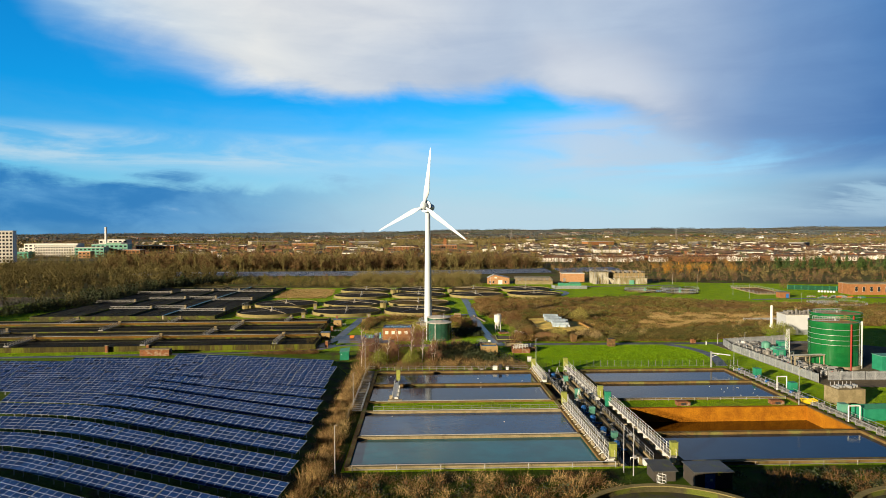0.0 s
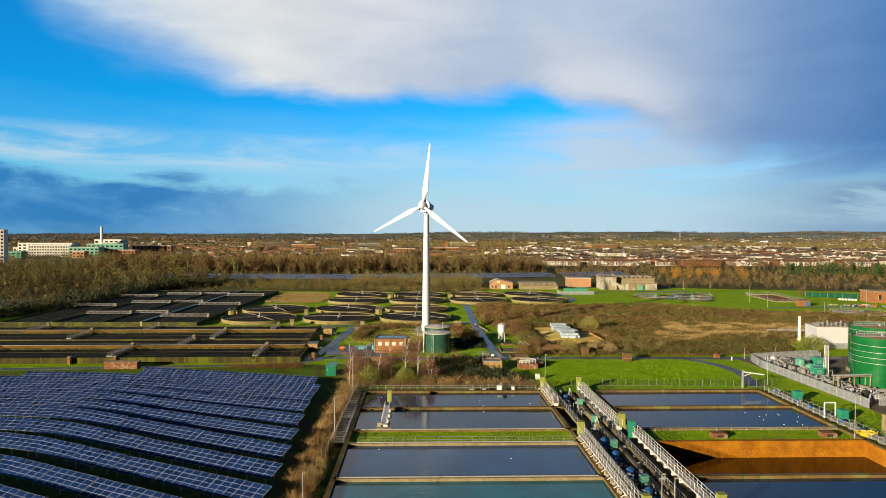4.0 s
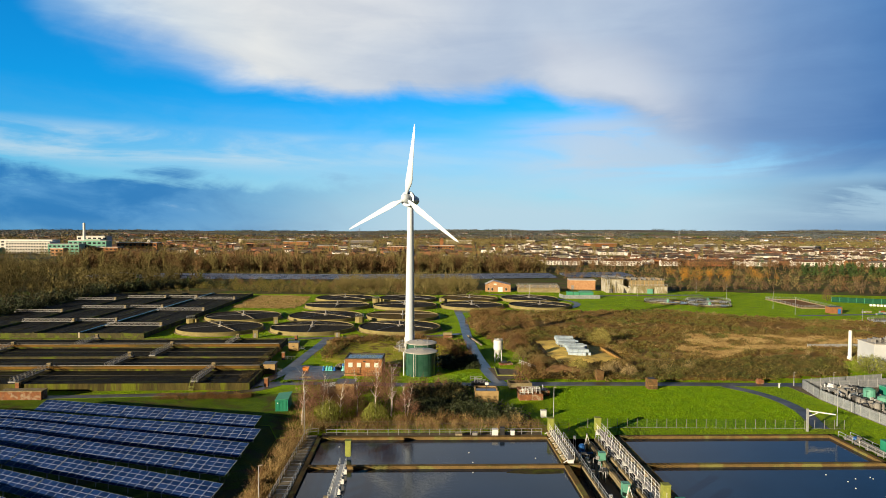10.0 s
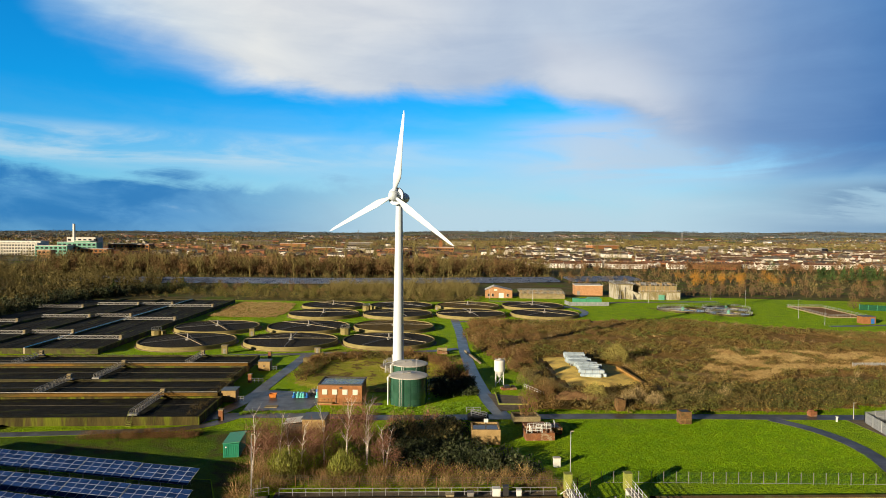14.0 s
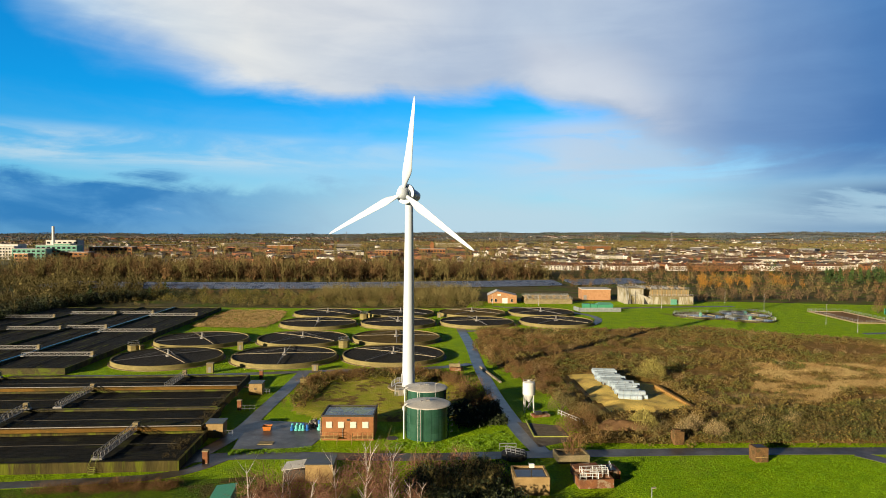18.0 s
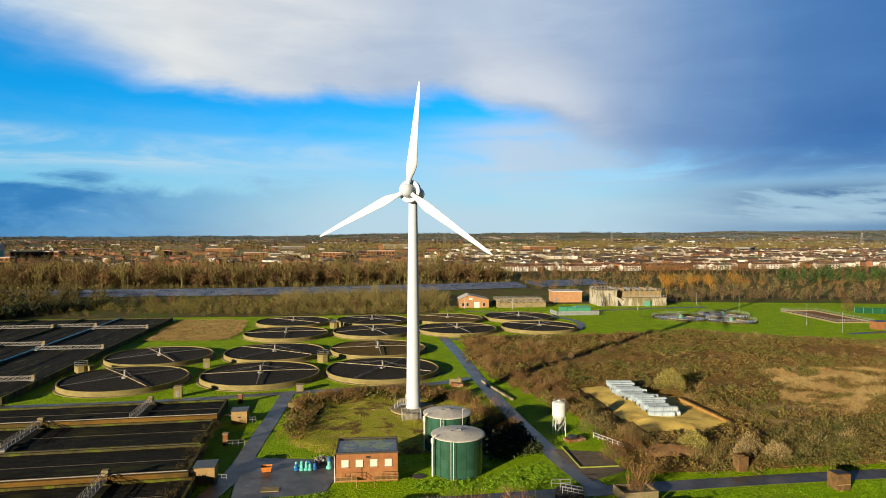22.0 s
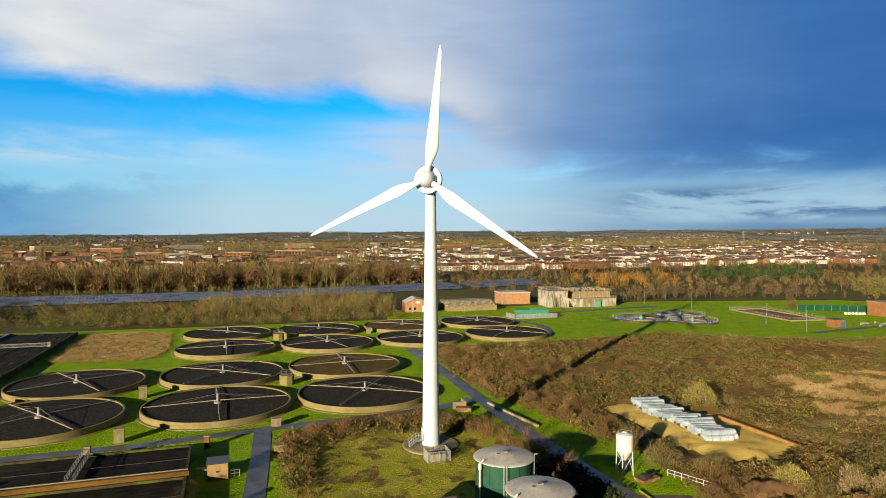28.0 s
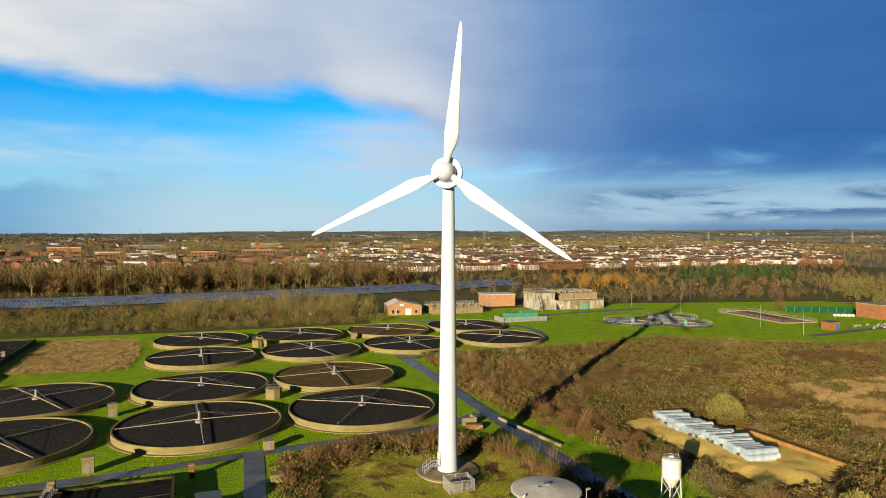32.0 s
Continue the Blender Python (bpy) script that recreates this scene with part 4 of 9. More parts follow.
# ---- wind turbine ----
def wind_turbine():
    t = thing("wind_turbine", "tall white three-bladed wind turbine with a drum-shaped generator", "wind turbine", at(0, 0))
    MB().lathe(0, 0, [(5.4, -0.2), (5.4, 0.5), (5.1, 0.62), (0.3, 0.66)], 40).obj("foundation", CONCRETE, t, "round concrete foundation slab")
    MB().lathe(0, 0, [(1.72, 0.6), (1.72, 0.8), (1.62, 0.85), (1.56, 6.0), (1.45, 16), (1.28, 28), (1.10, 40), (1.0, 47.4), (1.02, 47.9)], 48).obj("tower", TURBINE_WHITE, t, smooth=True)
    for z, r in ((16, 1.452), (31, 1.243)):
        MB().ring(0, 0, z, z + 0.06, r - 0.05, r + 0.008, 48).obj("tower_joint", PAINT_WHITE, t, smooth=True)
    # door and steel steps on the west side
    MB().box(-1.78, -1.55, -0.75, 0.15, 1.7, 3.8).obj("door", PAINT_WHITE, t)
    st = MB().box(-2.9, -1.6, -0.9, 0.3, 1.55, 1.63)
    for i in range(5):
        st.box(-3.2 - 0.28 * i, -2.9 - 0.28 * i, -0.8, 0.2, 1.40 - 0.2 * i, 1.44 - 0.2 * i)
    rail(st, [(-1.7, -0.9, 1.63), (-2.9, -0.9, 1.63), (-4.3, -0.9, 0.65)], gap=0.7, r=0.035)
    rail(st, [(-1.7, 0.3, 1.63), (-2.9, 0.3, 1.63), (-4.3, 0.3, 0.65)], gap=0.7, r=0.035)
    st.obj("steps", GALV, t, "galvanised steel steps with handrails")
    # nacelle and rotor: local y is the axis, -y to the front
    nac = pose(0, 0, 49.9, -4, 0, -28)
    def turned(prof, n=40):
        mb = MB().lathe(0, 0, prof, n)
        mb.v = [(x, -z, y) for x, y, z in mb.v]
        return mb
    turned([(0.4, -4.6), (0.9, -4.4), (1.35, -3.6), (1.62, -2.2), (1.7, -0.6), (1.7, 1.2)]).obj("nacelle", TURBINE_WHITE, t, smooth=True, m=nac)
    turned([(1.72, 1.15), (2.5, 1.2), (2.58, 1.3), (2.58, 2.05), (2.5, 2.15), (1.5, 2.2)]).obj("generator_ring", TURBINE_WHITE, t, "white generator drum", m=nac)
    turned([(1.70, 1.0), (2.42, 1.05), (2.42, 1.16), (1.70, 1.18)]).obj("cooling_gap", DARK, t, "dark cooling gap behind the drum", m=nac)
    turned([(1.72, 2.15), (1.62, 2.8), (1.45, 3.5), (1.15, 4.1), (0.7, 4.55), (0.2, 4.75)]).obj("hub", TURBINE_WHITE, t, smooth=True, m=nac)
    MB().lathe(0, 0, [(1.05, 47.8), (1.3, 48.0), (1.35, 48.6)], 32).obj("yaw_collar", TURBINE_WHITE, t, smooth=True)
    # one blade as a loft of thin sections
    L, nr = 24.6, 22
    vs, fs, ns = [], [], 20
    for k in range(nr + 1):
        s = k / nr
        r = 1.0 + (L - 1.0) * s
        if s < 0.22:
            q = s / 0.22
            q = q * q * (3 - 2 * q)
            chord, thick = 0.95 + (2.45 - 0.95) * q, 0.95 + (0.62 - 0.95) * q
        else:
            q = (s - 0.22) / 0.78
            chord, thick = 2.45 - 1.85 * q ** 0.85 - (0.35 * max(0, q - 0.93) / 0.07), 0.62 - 0.54 * q ** 0.7
        tw = radians(22 * (1 - s) ** 2 + 4)
        off = 0.16 * chord * min(1, s / 0.15)
        for i in range(ns):
            a = 6.28318 * i / ns
            u = math.cos(a) * chord / 2 + off
            round_ = min(1, s / 0.22)
            v = math.sin(a) * thick / 2 * (1 - 0.45 * round_ * (1 - math.cos(a)) * 0.5 * (1 if math.cos(a) > 0 else 0.8))
            vs.append((u * math.cos(tw) + v * math.sin(tw), -3.1 + u * math.sin(tw) - v * math.cos(tw), r))
    for k in range(nr):
        fs += [(k * ns + i, k * ns + (i + 1) % ns, (k + 1) * ns + (i + 1) % ns, (k + 1) * ns + i) for i in range(ns)]
    fs += [tuple(range(ns - 1, -1, -1)), tuple(range(nr * ns, (nr + 1) * ns))]
    for k in range(3):
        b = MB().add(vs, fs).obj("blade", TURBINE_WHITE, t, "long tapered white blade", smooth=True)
        b.matrix_world = nac @ pose(0, 0, 0, 0, 5 + 120 * k, 0)
    MB().tube((0, 0.6, 51.5), (0, 0.6, 52.9), 0.04).tube((-0.35, 0.6, 52.4), (0.35, 0.6, 52.4), 0.03).obj("wind_sensor", GREY_METAL, t)
    return t


wind_turbine()
c = thing("transformer_cage", "galvanised mesh cage round a transformer at the turbine's foot", "transformer", at(-1.0, -8.2))
cg = MB()
for x, y in ((-2, -1.5), (2, -1.5), (2, 1.5), (-2, 1.5), (0, -1.5), (0, 1.5)):
    cg.box(x - 0.05, x + 0.05, y - 0.05, y + 0.05, 0, 2.4)
for i in range(27):
    x = -2 + i * 0.154
    cg.box(x - 0.015, x + 0.015, -1.52, -1.49, 0.1, 2.35), cg.box(x - 0.015, x + 0.015, 1.49, 1.52, 0.1, 2.35)
for i in range(20):
    y = -1.5 + i * 0.158
    cg.box(-2.02, -1.99, y - 0.015, y + 0.015, 0.1, 2.35), cg.box(1.99, 2.02, y - 0.015, y + 0.015, 0.1, 2.35)
for z in (0.12, 1.2, 2.32):
    cg.box(-2.03, 2.03, -1.53, -1.48, z, z + 0.05), cg.box(-2.03, 2.03, 1.48, 1.53, z, z + 0.05), cg.box(-2.03, -1.98, -1.53, 1.53, z, z + 0.05), cg.box(1.98, 2.03, -1.53, 1.53, z, z + 0.05)
cg.obj("cage", GALV, c)
MB().box(-1.3, 1.3, -0.9, 0.9, 0.1, 1.7).box(-1.5, 1.5, -1.1, 1.1, 0, 0.12).obj("transformer", PALE_CONCRETE, c)
MB().box(-1.1, 1.1, -0.7, 0.7, 1.7, 1.85).tube((-0.6, 0, 1.8), (-0.6, 0, 2.2), 0.1).tube((0.3, 0, 1.8), (0.3, 0, 2.2), 0.1).obj("lid", DARK, c)


# ---- round trickling filters ----
def trickling_filter(media, label, angle, first=[None]):
    t = thing("trickling_filter", label, "filter bed", group="round filter beds")
    MB().ring(0, 0, -0.3, 1.42, 16.0, 16.36, 96).obj("wall", RIM, t, "low pale concrete ring wall", smooth=False)
    MB().ring(0, 0, -0.3, 0.10, 16.36, 17.1, 72).obj("drain_channel", CONCRETE, t, "narrow concrete channel at the wall's foot")
    MB().lathe(0, 0, [(16.02, 1.0), (16.02, 1.12), (8, 1.17), (0.3, 1.2)], 64).obj("media", media, t, "dark coarse clinker")
    MB().lathe(0, 0, [(0.9, 1.1), (0.9, 1.6), (0.45, 1.75), (0.32, 2.2), (0.32, 3.3), (0.2, 3.5)], 16).obj("centre_column", GREY_METAL, t)
    for k in range(4):
        a = radians(angle + 90 * k)
        d, s = Vector((math.cos(a), math.sin(a), 0)), Vector((-math.sin(a), math.cos(a), 0))
        arm = MB()
        if k % 2 == 0:
            arm.beam(d * 0.4 + Vector((0, 0, 1.85)), d * 15.6 + Vector((0, 0, 1.62)), 0.16, 0.16)
        else:
            arm.tube(d * 0.4 + Vector((0, 0, 1.85)), d * 15.6 + Vector((0, 0, 1.62)), 0.10, 6)
        for i in range(14):
            p = d * (1.5 + i * 1.05) + Vector((0, 0, 1.6))
            arm.tube(p, p + s * 0.35, 0.035, 4)
        ob = arm.obj("arm", PALE_CONCRETE if k % 2 == 0 else GREY_METAL, t, "long pale sprinkler arm" if k % 2 == 0 else "")
        MB().tube(d * 0.25 + Vector((0, 0, 3.35)), d * 7.8 + Vector((0, 0, 1.85)), 0.022, 4).tube(d * 0.25 + Vector((0, 0, 3.35)), d * 12.6 + Vector((0, 0, 1.8)), 0.022, 4).obj("stay", GREY_METAL, t)
    return t


DARK_LABEL, BROWN_LABEL = "round filter bed of dark clinker inside a pale concrete ring", "round filter bed of brown clinker inside a pale concrete ring"
FILTERS = ((-76.2, 36.9, 128), (-40.5, 39.3, 5), (-6.1, 41.9, -30), (-77.4, 70.5, 122), (-41.3, 73.1, -35), (-42.8, 114.7, 4), (-8.3, 116.9, 20), (26.4, 119.0, 12),
           (62.2, 121.3, -40), (-43.9, 148.9, -38), (-8.6, 150.2, 55), (61.0, 154.6, 30))
proto = trickling_filter(MEDIA, DARK_LABEL, 0)
for i, (x, y, a) in enumerate(FILTERS):
    if i == 0:
        proto.matrix_world = at(x, y, 0, a)
    else:
        copy_thing(proto, at(x, y, 0, a))
brown = trickling_filter(MEDIA_BROWN, BROWN_LABEL, 0)
brown.matrix_world = at(-7.0, 76.2, 0, 3)
copy_thing(brown, at(26.5, 151.8, 0, -35))


def filter_kiosk(x, y, turn=0, tall=2.6, label="square pale concrete inspection tower beside the filters"):
    t = thing("inspection_tower", label, "kiosk", at(x, y, 0, turn), group="filter towers")
    MB().box(-0.9, 0.9, -0.9, 0.9, -0.2, tall).obj("body", RIM, t)
    MB().box(-1.0, 1.0, -1.0, 1.0, tall, tall + 0.15).obj("cap", CONCRETE, t)
    MB().box(-0.35, 0.35, -0.93, -0.9, 0.1, 1.7).obj("hatch", GREY_METAL, t)


for x, y, tn, h in ((-57.2, 19.0, 8, 2.6), (-58.9, 54.4, 10, 2.6), (-27.8, 21.6, 5, 1.6), (10.1, 139.8, 0, 2.2)):
    filter_kiosk(x, y, tn, h)


def sampling_tower(x, y, two=False):
    t = thing("sampling_tower", "octagonal pale concrete chamber with a railing on top", "chamber", at(x, y), group="filter towers")
    MB().lathe(0, 0, [(1.9, -0.2), (1.9, 2.3), (2.0, 2.35), (2.0, 2.5)], 8).obj("body", RIM, t)
    r = MB()
    rail(r, [(1.8 * math.cos(0.785 * i), 1.8 * math.sin(0.785 * i), 2.5) for i in range(9)], h=0.9, gap=1.5)
    r.obj("railing", GALV, t)
    if two:
        MB().lathe(2.9, -0.6, [(0.9, -0.2), (0.9, 2.2), (1.0, 2.3), (1.0, 2.5)], 4).obj("side_chamber", RIM, t)


sampling_tower(-24.4, 59.3), sampling_tower(-25.0, 133.3, True), sampling_tower(-92.8, 49.6, True)


# ---- rectangular filter beds ----
def long_bed(name, m, x0, x1, y0, y1, label, wall=None, media=None):
    """A long bed of clinker inside low walls, with feed pipes along it."""
    t = thing(name, label, "filter bed", m, group="rectangular filter beds")
    w = MB().box(x0, x1, y0, y0 + 0.45, -0.4, 1.75).box(x0, x1, y1 - 0.45, y1, -0.4, 1.75)
    w.box(x0, x0 + 0.45, y0 + 0.45, y1 - 0.45, -0.4, 1.75).box(x1 - 0.45, x1, y0 + 0.45, y1 - 0.45, -0.4, 1.75)
    w.obj("wall", wall or BED_WALL, t, "low concrete wall")
    nx, ny = max(2, int((x1 - x0) / 2)), max(2, int((y1 - y0) / 2))
    vs = [(x0 + 0.3 + (x1 - x0 - 0.6) * i / nx, y0 + 0.3 + (y1 - y0 - 0.6) * j / ny, 1.35 + 0.14 * noise.noise((i * 0.7, j * 0.7, x0))) for j in range(ny + 1) for i in range(nx + 1)]
    fs = [(j * (nx + 1) + i, j * (nx + 1) + i + 1, (j + 1) * (nx + 1) + i + 1, (j + 1) * (nx + 1) + i) for j in range(ny) for i in range(nx)]
    MB().add(vs, fs).obj("media", media or MEDIA_WET, t, "dark wet clinker")
    return t


def bridge(m, length, label="travelling steel lattice distributor bridge across the filter bed"):
    t = thing("distributor_bridge", label, "bridge", m, group="distributor bridges")
    g = MB()
    k = max(4, int(length / 1.4))
    for s in (-0.55, 0.55):
        for z in (1.95, 2.95):
            g.beam((0, s, z), (length, s, z), 0.09, 0.09)
        for i in range(k):
            x0, x1 = length * i / k, length * (i + 1) / k
            g.beam((x0, s, 1.95), (x1, s, 2.95) if i % 2 else (x1, s, 1.95), 0.05, 0.05)
            g.beam((x0, s, 2.95 if i % 2 else 1.95), (x1, s, 1.95 if i % 2 else 2.95), 0.05, 0.05)
            g.beam((x0, s, 1.95), (x0, s, 2.95), 0.05, 0.05)
    g.obj("lattice_girder", GREY_METAL, t)
    MB().box(0, length, -0.5, 0.5, 1.86, 1.93).obj("walkway", DARK_TRIM, t)
    for x in (0.2, length - 0.2):
        MB().box(x - 0.5, x + 0.5, -0.9, 0.9, 1.75, 2.1).tube((x, -0.8, 1.95), (x, -0.55, 1.95), 0.2, 10).tube((x, 0.55, 1.95), (x, 0.8, 1.95), 0.2, 10).obj("carriage", GREY_METAL, t)
    MB().box(length - 0.6, length + 0.3, -0.5, 0.5, 2.1, 3.3).obj("drive_box", CONCRETE, t)


FEED_CAP = surf("rust_brown_channel_wall", (0.19, 0.105, 0.022), (0.125, 0.07, 0.018), 0.4, 0.92, 0.3, c=(0.08, 0.06, 0.02), cscale=0.3, streak=(0.2, 1.0, 1.0))
SWB = at(-37.0, -56.5, 0, 3.0)
for y0, y1 in ((-1.2, 15.5), (17.2, 32.3), (32.9, 48.8), (50.5, 65.0)):
    long_bed("filter_bed", SWB, -230, (0.3 if y0 < 0 else -1.5) if y0 < 30 else -2.5, y0, y1, "long rectangular bed of dark clinker between ochre concrete walls", BED_WALL if y0 < 0 else MOSSY)
MB().box(-230, -0.9, 15.6, 17.1, -0.3, 2.42).box(-230, -2.2, 48.9, 50.4, -0.3, 2.42).obj("feed_wall_cap", FEED_CAP, label="broad rust-brown feed channel walls between the beds", m=SWB, category="wall", kind="structure")
MB().tube((-230, 16.35, 2.5), (-1.2, 16.35, 2.5), 0.10, 8).tube((-230, 49.65, 2.5), (-2.4, 49.65, 2.5), 0.10, 8).obj("channel_pipe", GREY_METAL, label="pale supply pipe on top of the feed walls", m=SWB, category="pipe", kind="structure")
fp = MB()
for y in (24.5, 33.0, 41.0, 8.5, 57.5):
    fp.tube((-230, y, 1.62), (-3, y, 1.62), 0.13 if y == 33.0 else 0.05, 6)
fp.obj("feed_pipes", FEED_PIPE, label="long grey feed pipes along the filter beds", m=SWB, category="pipe", kind="structure")
for x, y, ln in ((-13.5, 0.2, 16.5), (-57, 0.2, 16.5), (-101, 0.2, 16.5), (-42.5, 17.6, 15), (-120, 17.6, 15), (-36.5, 33.4, 16.5), (-86, 33.4, 16.5), (-19.5, 50.9, 13.8), (-67, 50.9, 13.8), (-110, 50.9, 13.8)):
    bridge(SWB @ at(x, y, 0, 90), ln)
NWB = at(-96.5, 14.0, 0, 1.5)
for x0, x1 in ((-22.8, 0.0), (-39.0, -23.4), (-60.0, -39.6), (-82.0, -60.6)):
    long_bed("filter_bed", NWB, x0, x1, 2, 150, "long rectangular bed of dark clinker between low mossy walls", MOSSY, MEDIA_NW)
MB().box(-23.4, -22.8, 2, 150, -0.3, 2.0).obj("feed_wall", PALE_CONCRETE, label="pale wet-topped feed wall between the beds", m=NWB, category="wall", kind="structure")
MB().box(-39.6, -39.0, 2, 150, -0.3, 2.0).box(-60.6, -60.0, 2, 150, -0.3, 2.0).obj("feed_wall", MOSSY, label="mossy concrete feed wall between the beds", m=NWB, category="wall", kind="structure")
MB().box(-23.32, -22.88, 2, 150, 2.0, 2.04).obj("feed_flume", WATER_BLUE, label="narrow brim-full water channel along the feed wall", m=NWB, category="water", kind="structure")
fp = MB()
for x in (-11.4, -31, -50, -71):
    fp.tube((x, 3, 1.6), (x, 149, 1.6), 0.09, 6)
fp.obj("feed_pipes", FEED_PIPE, label="long grey feed pipes along the filter beds", m=NWB, category="pipe", kind="structure")
for x, y, ln in ((-22, 20, 21), (-22, 68, 21), (-22, 116, 21), (-38.8, 32, 15), (-38.8, 78, 15), (-38.8, 124, 15), (-59.8, 30, 20), (-59.8, 75, 20), (-59.8, 122, 20), (-81.5, 60, 20.5), (-81.5, 110, 20.5)):
    bridge(NWB @ at(x, y), ln)


# ---- buildings of the works ----
def window_unit(parent, x, y, z, w, h, mat=WINDOW_WHITE, face=-1):
    """A framed window in a wall that looks along y."""
    f = MB().box(x - w / 2 - 0.06, x + w / 2 + 0.06, y + face * 0.05 - 0.04, y + face * 0.05 + 0.04, z - 0.06, z + h + 0.06).obj("window", WINDOW_WHITE, parent)
    MB().box(x - w / 2, x + w / 2, y + face * 0.1 - 0.02, y + face * 0.1 + 0.02, z, z + h).obj("pane", mat, f)
    MB().box(x - w / 2 - 0.12, x + w / 2 + 0.12, y + face * 0.12 - 0.08, y + face * 0.12 + 0.02, z - 0.14, z - 0.06).obj("sill", CONCRETE, f)


b = thing("pump_house", "red brick pump house with a flat mossy roof and boarded windows", "building", at(-10.4, -41.8, 0, -1))
MB().box(-5.0, 5.0, 0, 7.6, -0.2, 4.6).obj("wall", BRICK, b)
MB().box(-5.1, 5.1, -0.1, 0.15, 4.6, 4.9).box(-5.1, 5.1, 7.45, 7.7, 4.6, 4.9).box(-5.1, -4.85, 0.15, 7.45, 4.6, 4.9).box(4.85, 5.1, 0.15, 7.45, 4.6, 4.9).obj("parapet", DARK_TRIM, b)
MB().box(-4.84, 4.84, 0.16, 7.44, 4.55, 4.68).obj("roof", ROOF_MOSS, b, "dark felt roof patched with moss")
for x in (-3.55, -1.25, 1.1, 3.45):
    window_unit(b, x, 0, 2.55, 1.05, 1.05)
MB().tube((-5.25, -0.1, 0.1), (-5.25, -0.1, 4.4), 0.06).obj("drainpipe", PAINT_WHITE, b)
MB().tube((-0.95, -0.12, 0.3), (-0.95, -0.12, 2.5), 0.05).obj("vent_pipe", GREY_METAL, b)
MB().box(-0.15, 0.45, -0.12, 0.0, 3.85, 4.2).obj("wall_lamp", DARK, b)
st = MB()
for x0, x1 in ((-5.0, -1.6), (1.2, 5.0)):
    st.box(x0, x1, -1.5, -0.05, 0.75, 0.85)
    rail(st, [(x0, -1.5, 0.85), (x1, -1.5, 0.85)], gap=0.9, r=0.04)
rail(st, [(-1.6, -1.5, 0.85), (-1.6, -3.0, 0.1)], gap=0.8, r=0.04), rail(st, [(1.2, -1.5, 0.85), (1.2, -3.0, 0.1)], gap=0.8, r=0.04)
st.obj("landing", BRICK_PALE, b, "brown timber-railed landing with steps")


def green_tank(x, y, top, roof_tall, label):
    t = thing("storage_tank", label, "tank", at(x, y), group="green storage tanks")
    r, n, tiers = 4.35, 18, 4
    MB().lathe(0, 0, [(r - 0.06, -0.1), (r - 0.06, top)], 54).obj("shell", GREEN_TANK, t)
    pv = []
    for i in range(n):
        vs = []
        for a in (i + 0.02, i + 0.35, i + 0.65, i + 0.98):
            c, s = math.cos(6.28318 * a / n), math.sin(6.28318 * a / n)
            vs.append((c, s))
        pv.append(vs)
    h = top / tiers
    for k in range(tiers):
        for vs in pv:
            q = [(c * rr, s * rr, z) for z in (k * h + 0.03, (k + 1) * h - 0.03) for rr in (r, ) for c, s in vs]
            MB().add(q, [(0, 1, 5, 4), (1, 2, 6, 5), (2, 3, 7, 6)]).obj("panel", GREEN_TANK, t)
    MB().lathe(0, 0, [(r + 0.28, top), (r + 0.28, top + 0.12), (r, top + 0.22), (1.0, top + 0.62), (0.2, top + 0.66)], 54).obj("roof", ROOF_PALE, t, "pale shallow cone roof with a rim")
    MB().box(-0.3, 0.5, -0.2, 0.3, top + 0.6, top + 0.85).box(-1.3, -0.9, -0.6, -0.1, top + 0.5, top + 0.7).obj("roof_hatch", GREY_METAL, t)
    a = radians(205)
    p = Vector((math.cos(a) * (r + 0.7), math.sin(a) * (r + 0.7), 0))
    MB().tube(p, p + Vector((0, 0, top)), 0.14, 8).tube(p + Vector((0, 0, top)), p * 0.86 + Vector((0, 0, top + 0.5)), 0.14, 8).lathe(p.x, p.y, [(0.28, top - 0.7), (0.28, top), (0.1, top + 0.2)], 10).obj("overflow_pipe", PAINT_WHITE, t)
    a = radians(-12)
    lad = MB()
    for k in range(5):
        p = Vector((math.cos(a + 0.06 * (k % 2)) * (r + 0.3), math.sin(a + 0.06 * (k % 2)) * (r + 0.3), 1.0 + k * 1.1))
        lad.tube(p, p + Vector((0.5, 0, 0.2)), 0.10, 6).tube(p + Vector((0.3, 0, 0)), p + Vector((0.3, 0, 0.5)), 0.07, 6)
    lad.obj("valve", GALV, t, "bright valve fittings")
    MB().tube((-1.8, -r - 0.35, 0), (-1.8, -r - 0.35, top + 0.3), 0.05).tube((-1.35, -r - 0.35, 0), (-1.35, -r - 0.35, top + 0.3), 0.05).obj("ladder", PAINT_WHITE, t)
    return t


green_tank(5.0, -38.6, 6.3, 0.6, "dark green enamelled panel tank with a pale shallow roof")
green_tank(4.7, -26.1, 6.5, 0.6, "dark green enamelled panel tank with a pale ribbed roof")

s = thing("silo", "white steel silo on legs beside the road", "silo", at(27.8, -21.8))
MB().lathe(0, 0, [(0.25, 2.3), (1.38, 4.0), (1.4, 4.1), (1.4, 6.5), (1.3, 6.7), (0.35, 7.0), (0.3, 7.15)], 32).obj("body", PAINT_WHITE, s, smooth=False)
for i in range(4):
    a = radians(45 + 90 * i)
    MB().tube((1.3 * math.cos(a), 1.3 * math.sin(a), 4.1), (1.45 * math.cos(a), 1.45 * math.sin(a), 0), 0.08).obj("leg", PAINT_WHITE, s)
MB().ring(0, 0, 7.0, 7.05, 1.2, 1.25, 16).tube((1.2, 0, 6.7), (1.2, 0, 7.4), 0.03).tube((-1.2, 0, 6.7), (-1.2, 0, 7.4), 0.03).obj("roof_rail", GALV, s)
MB().tube((0, 0, 2.3), (0, 0, 0.5), 0.14).obj("outlet", GREY_METAL, s)
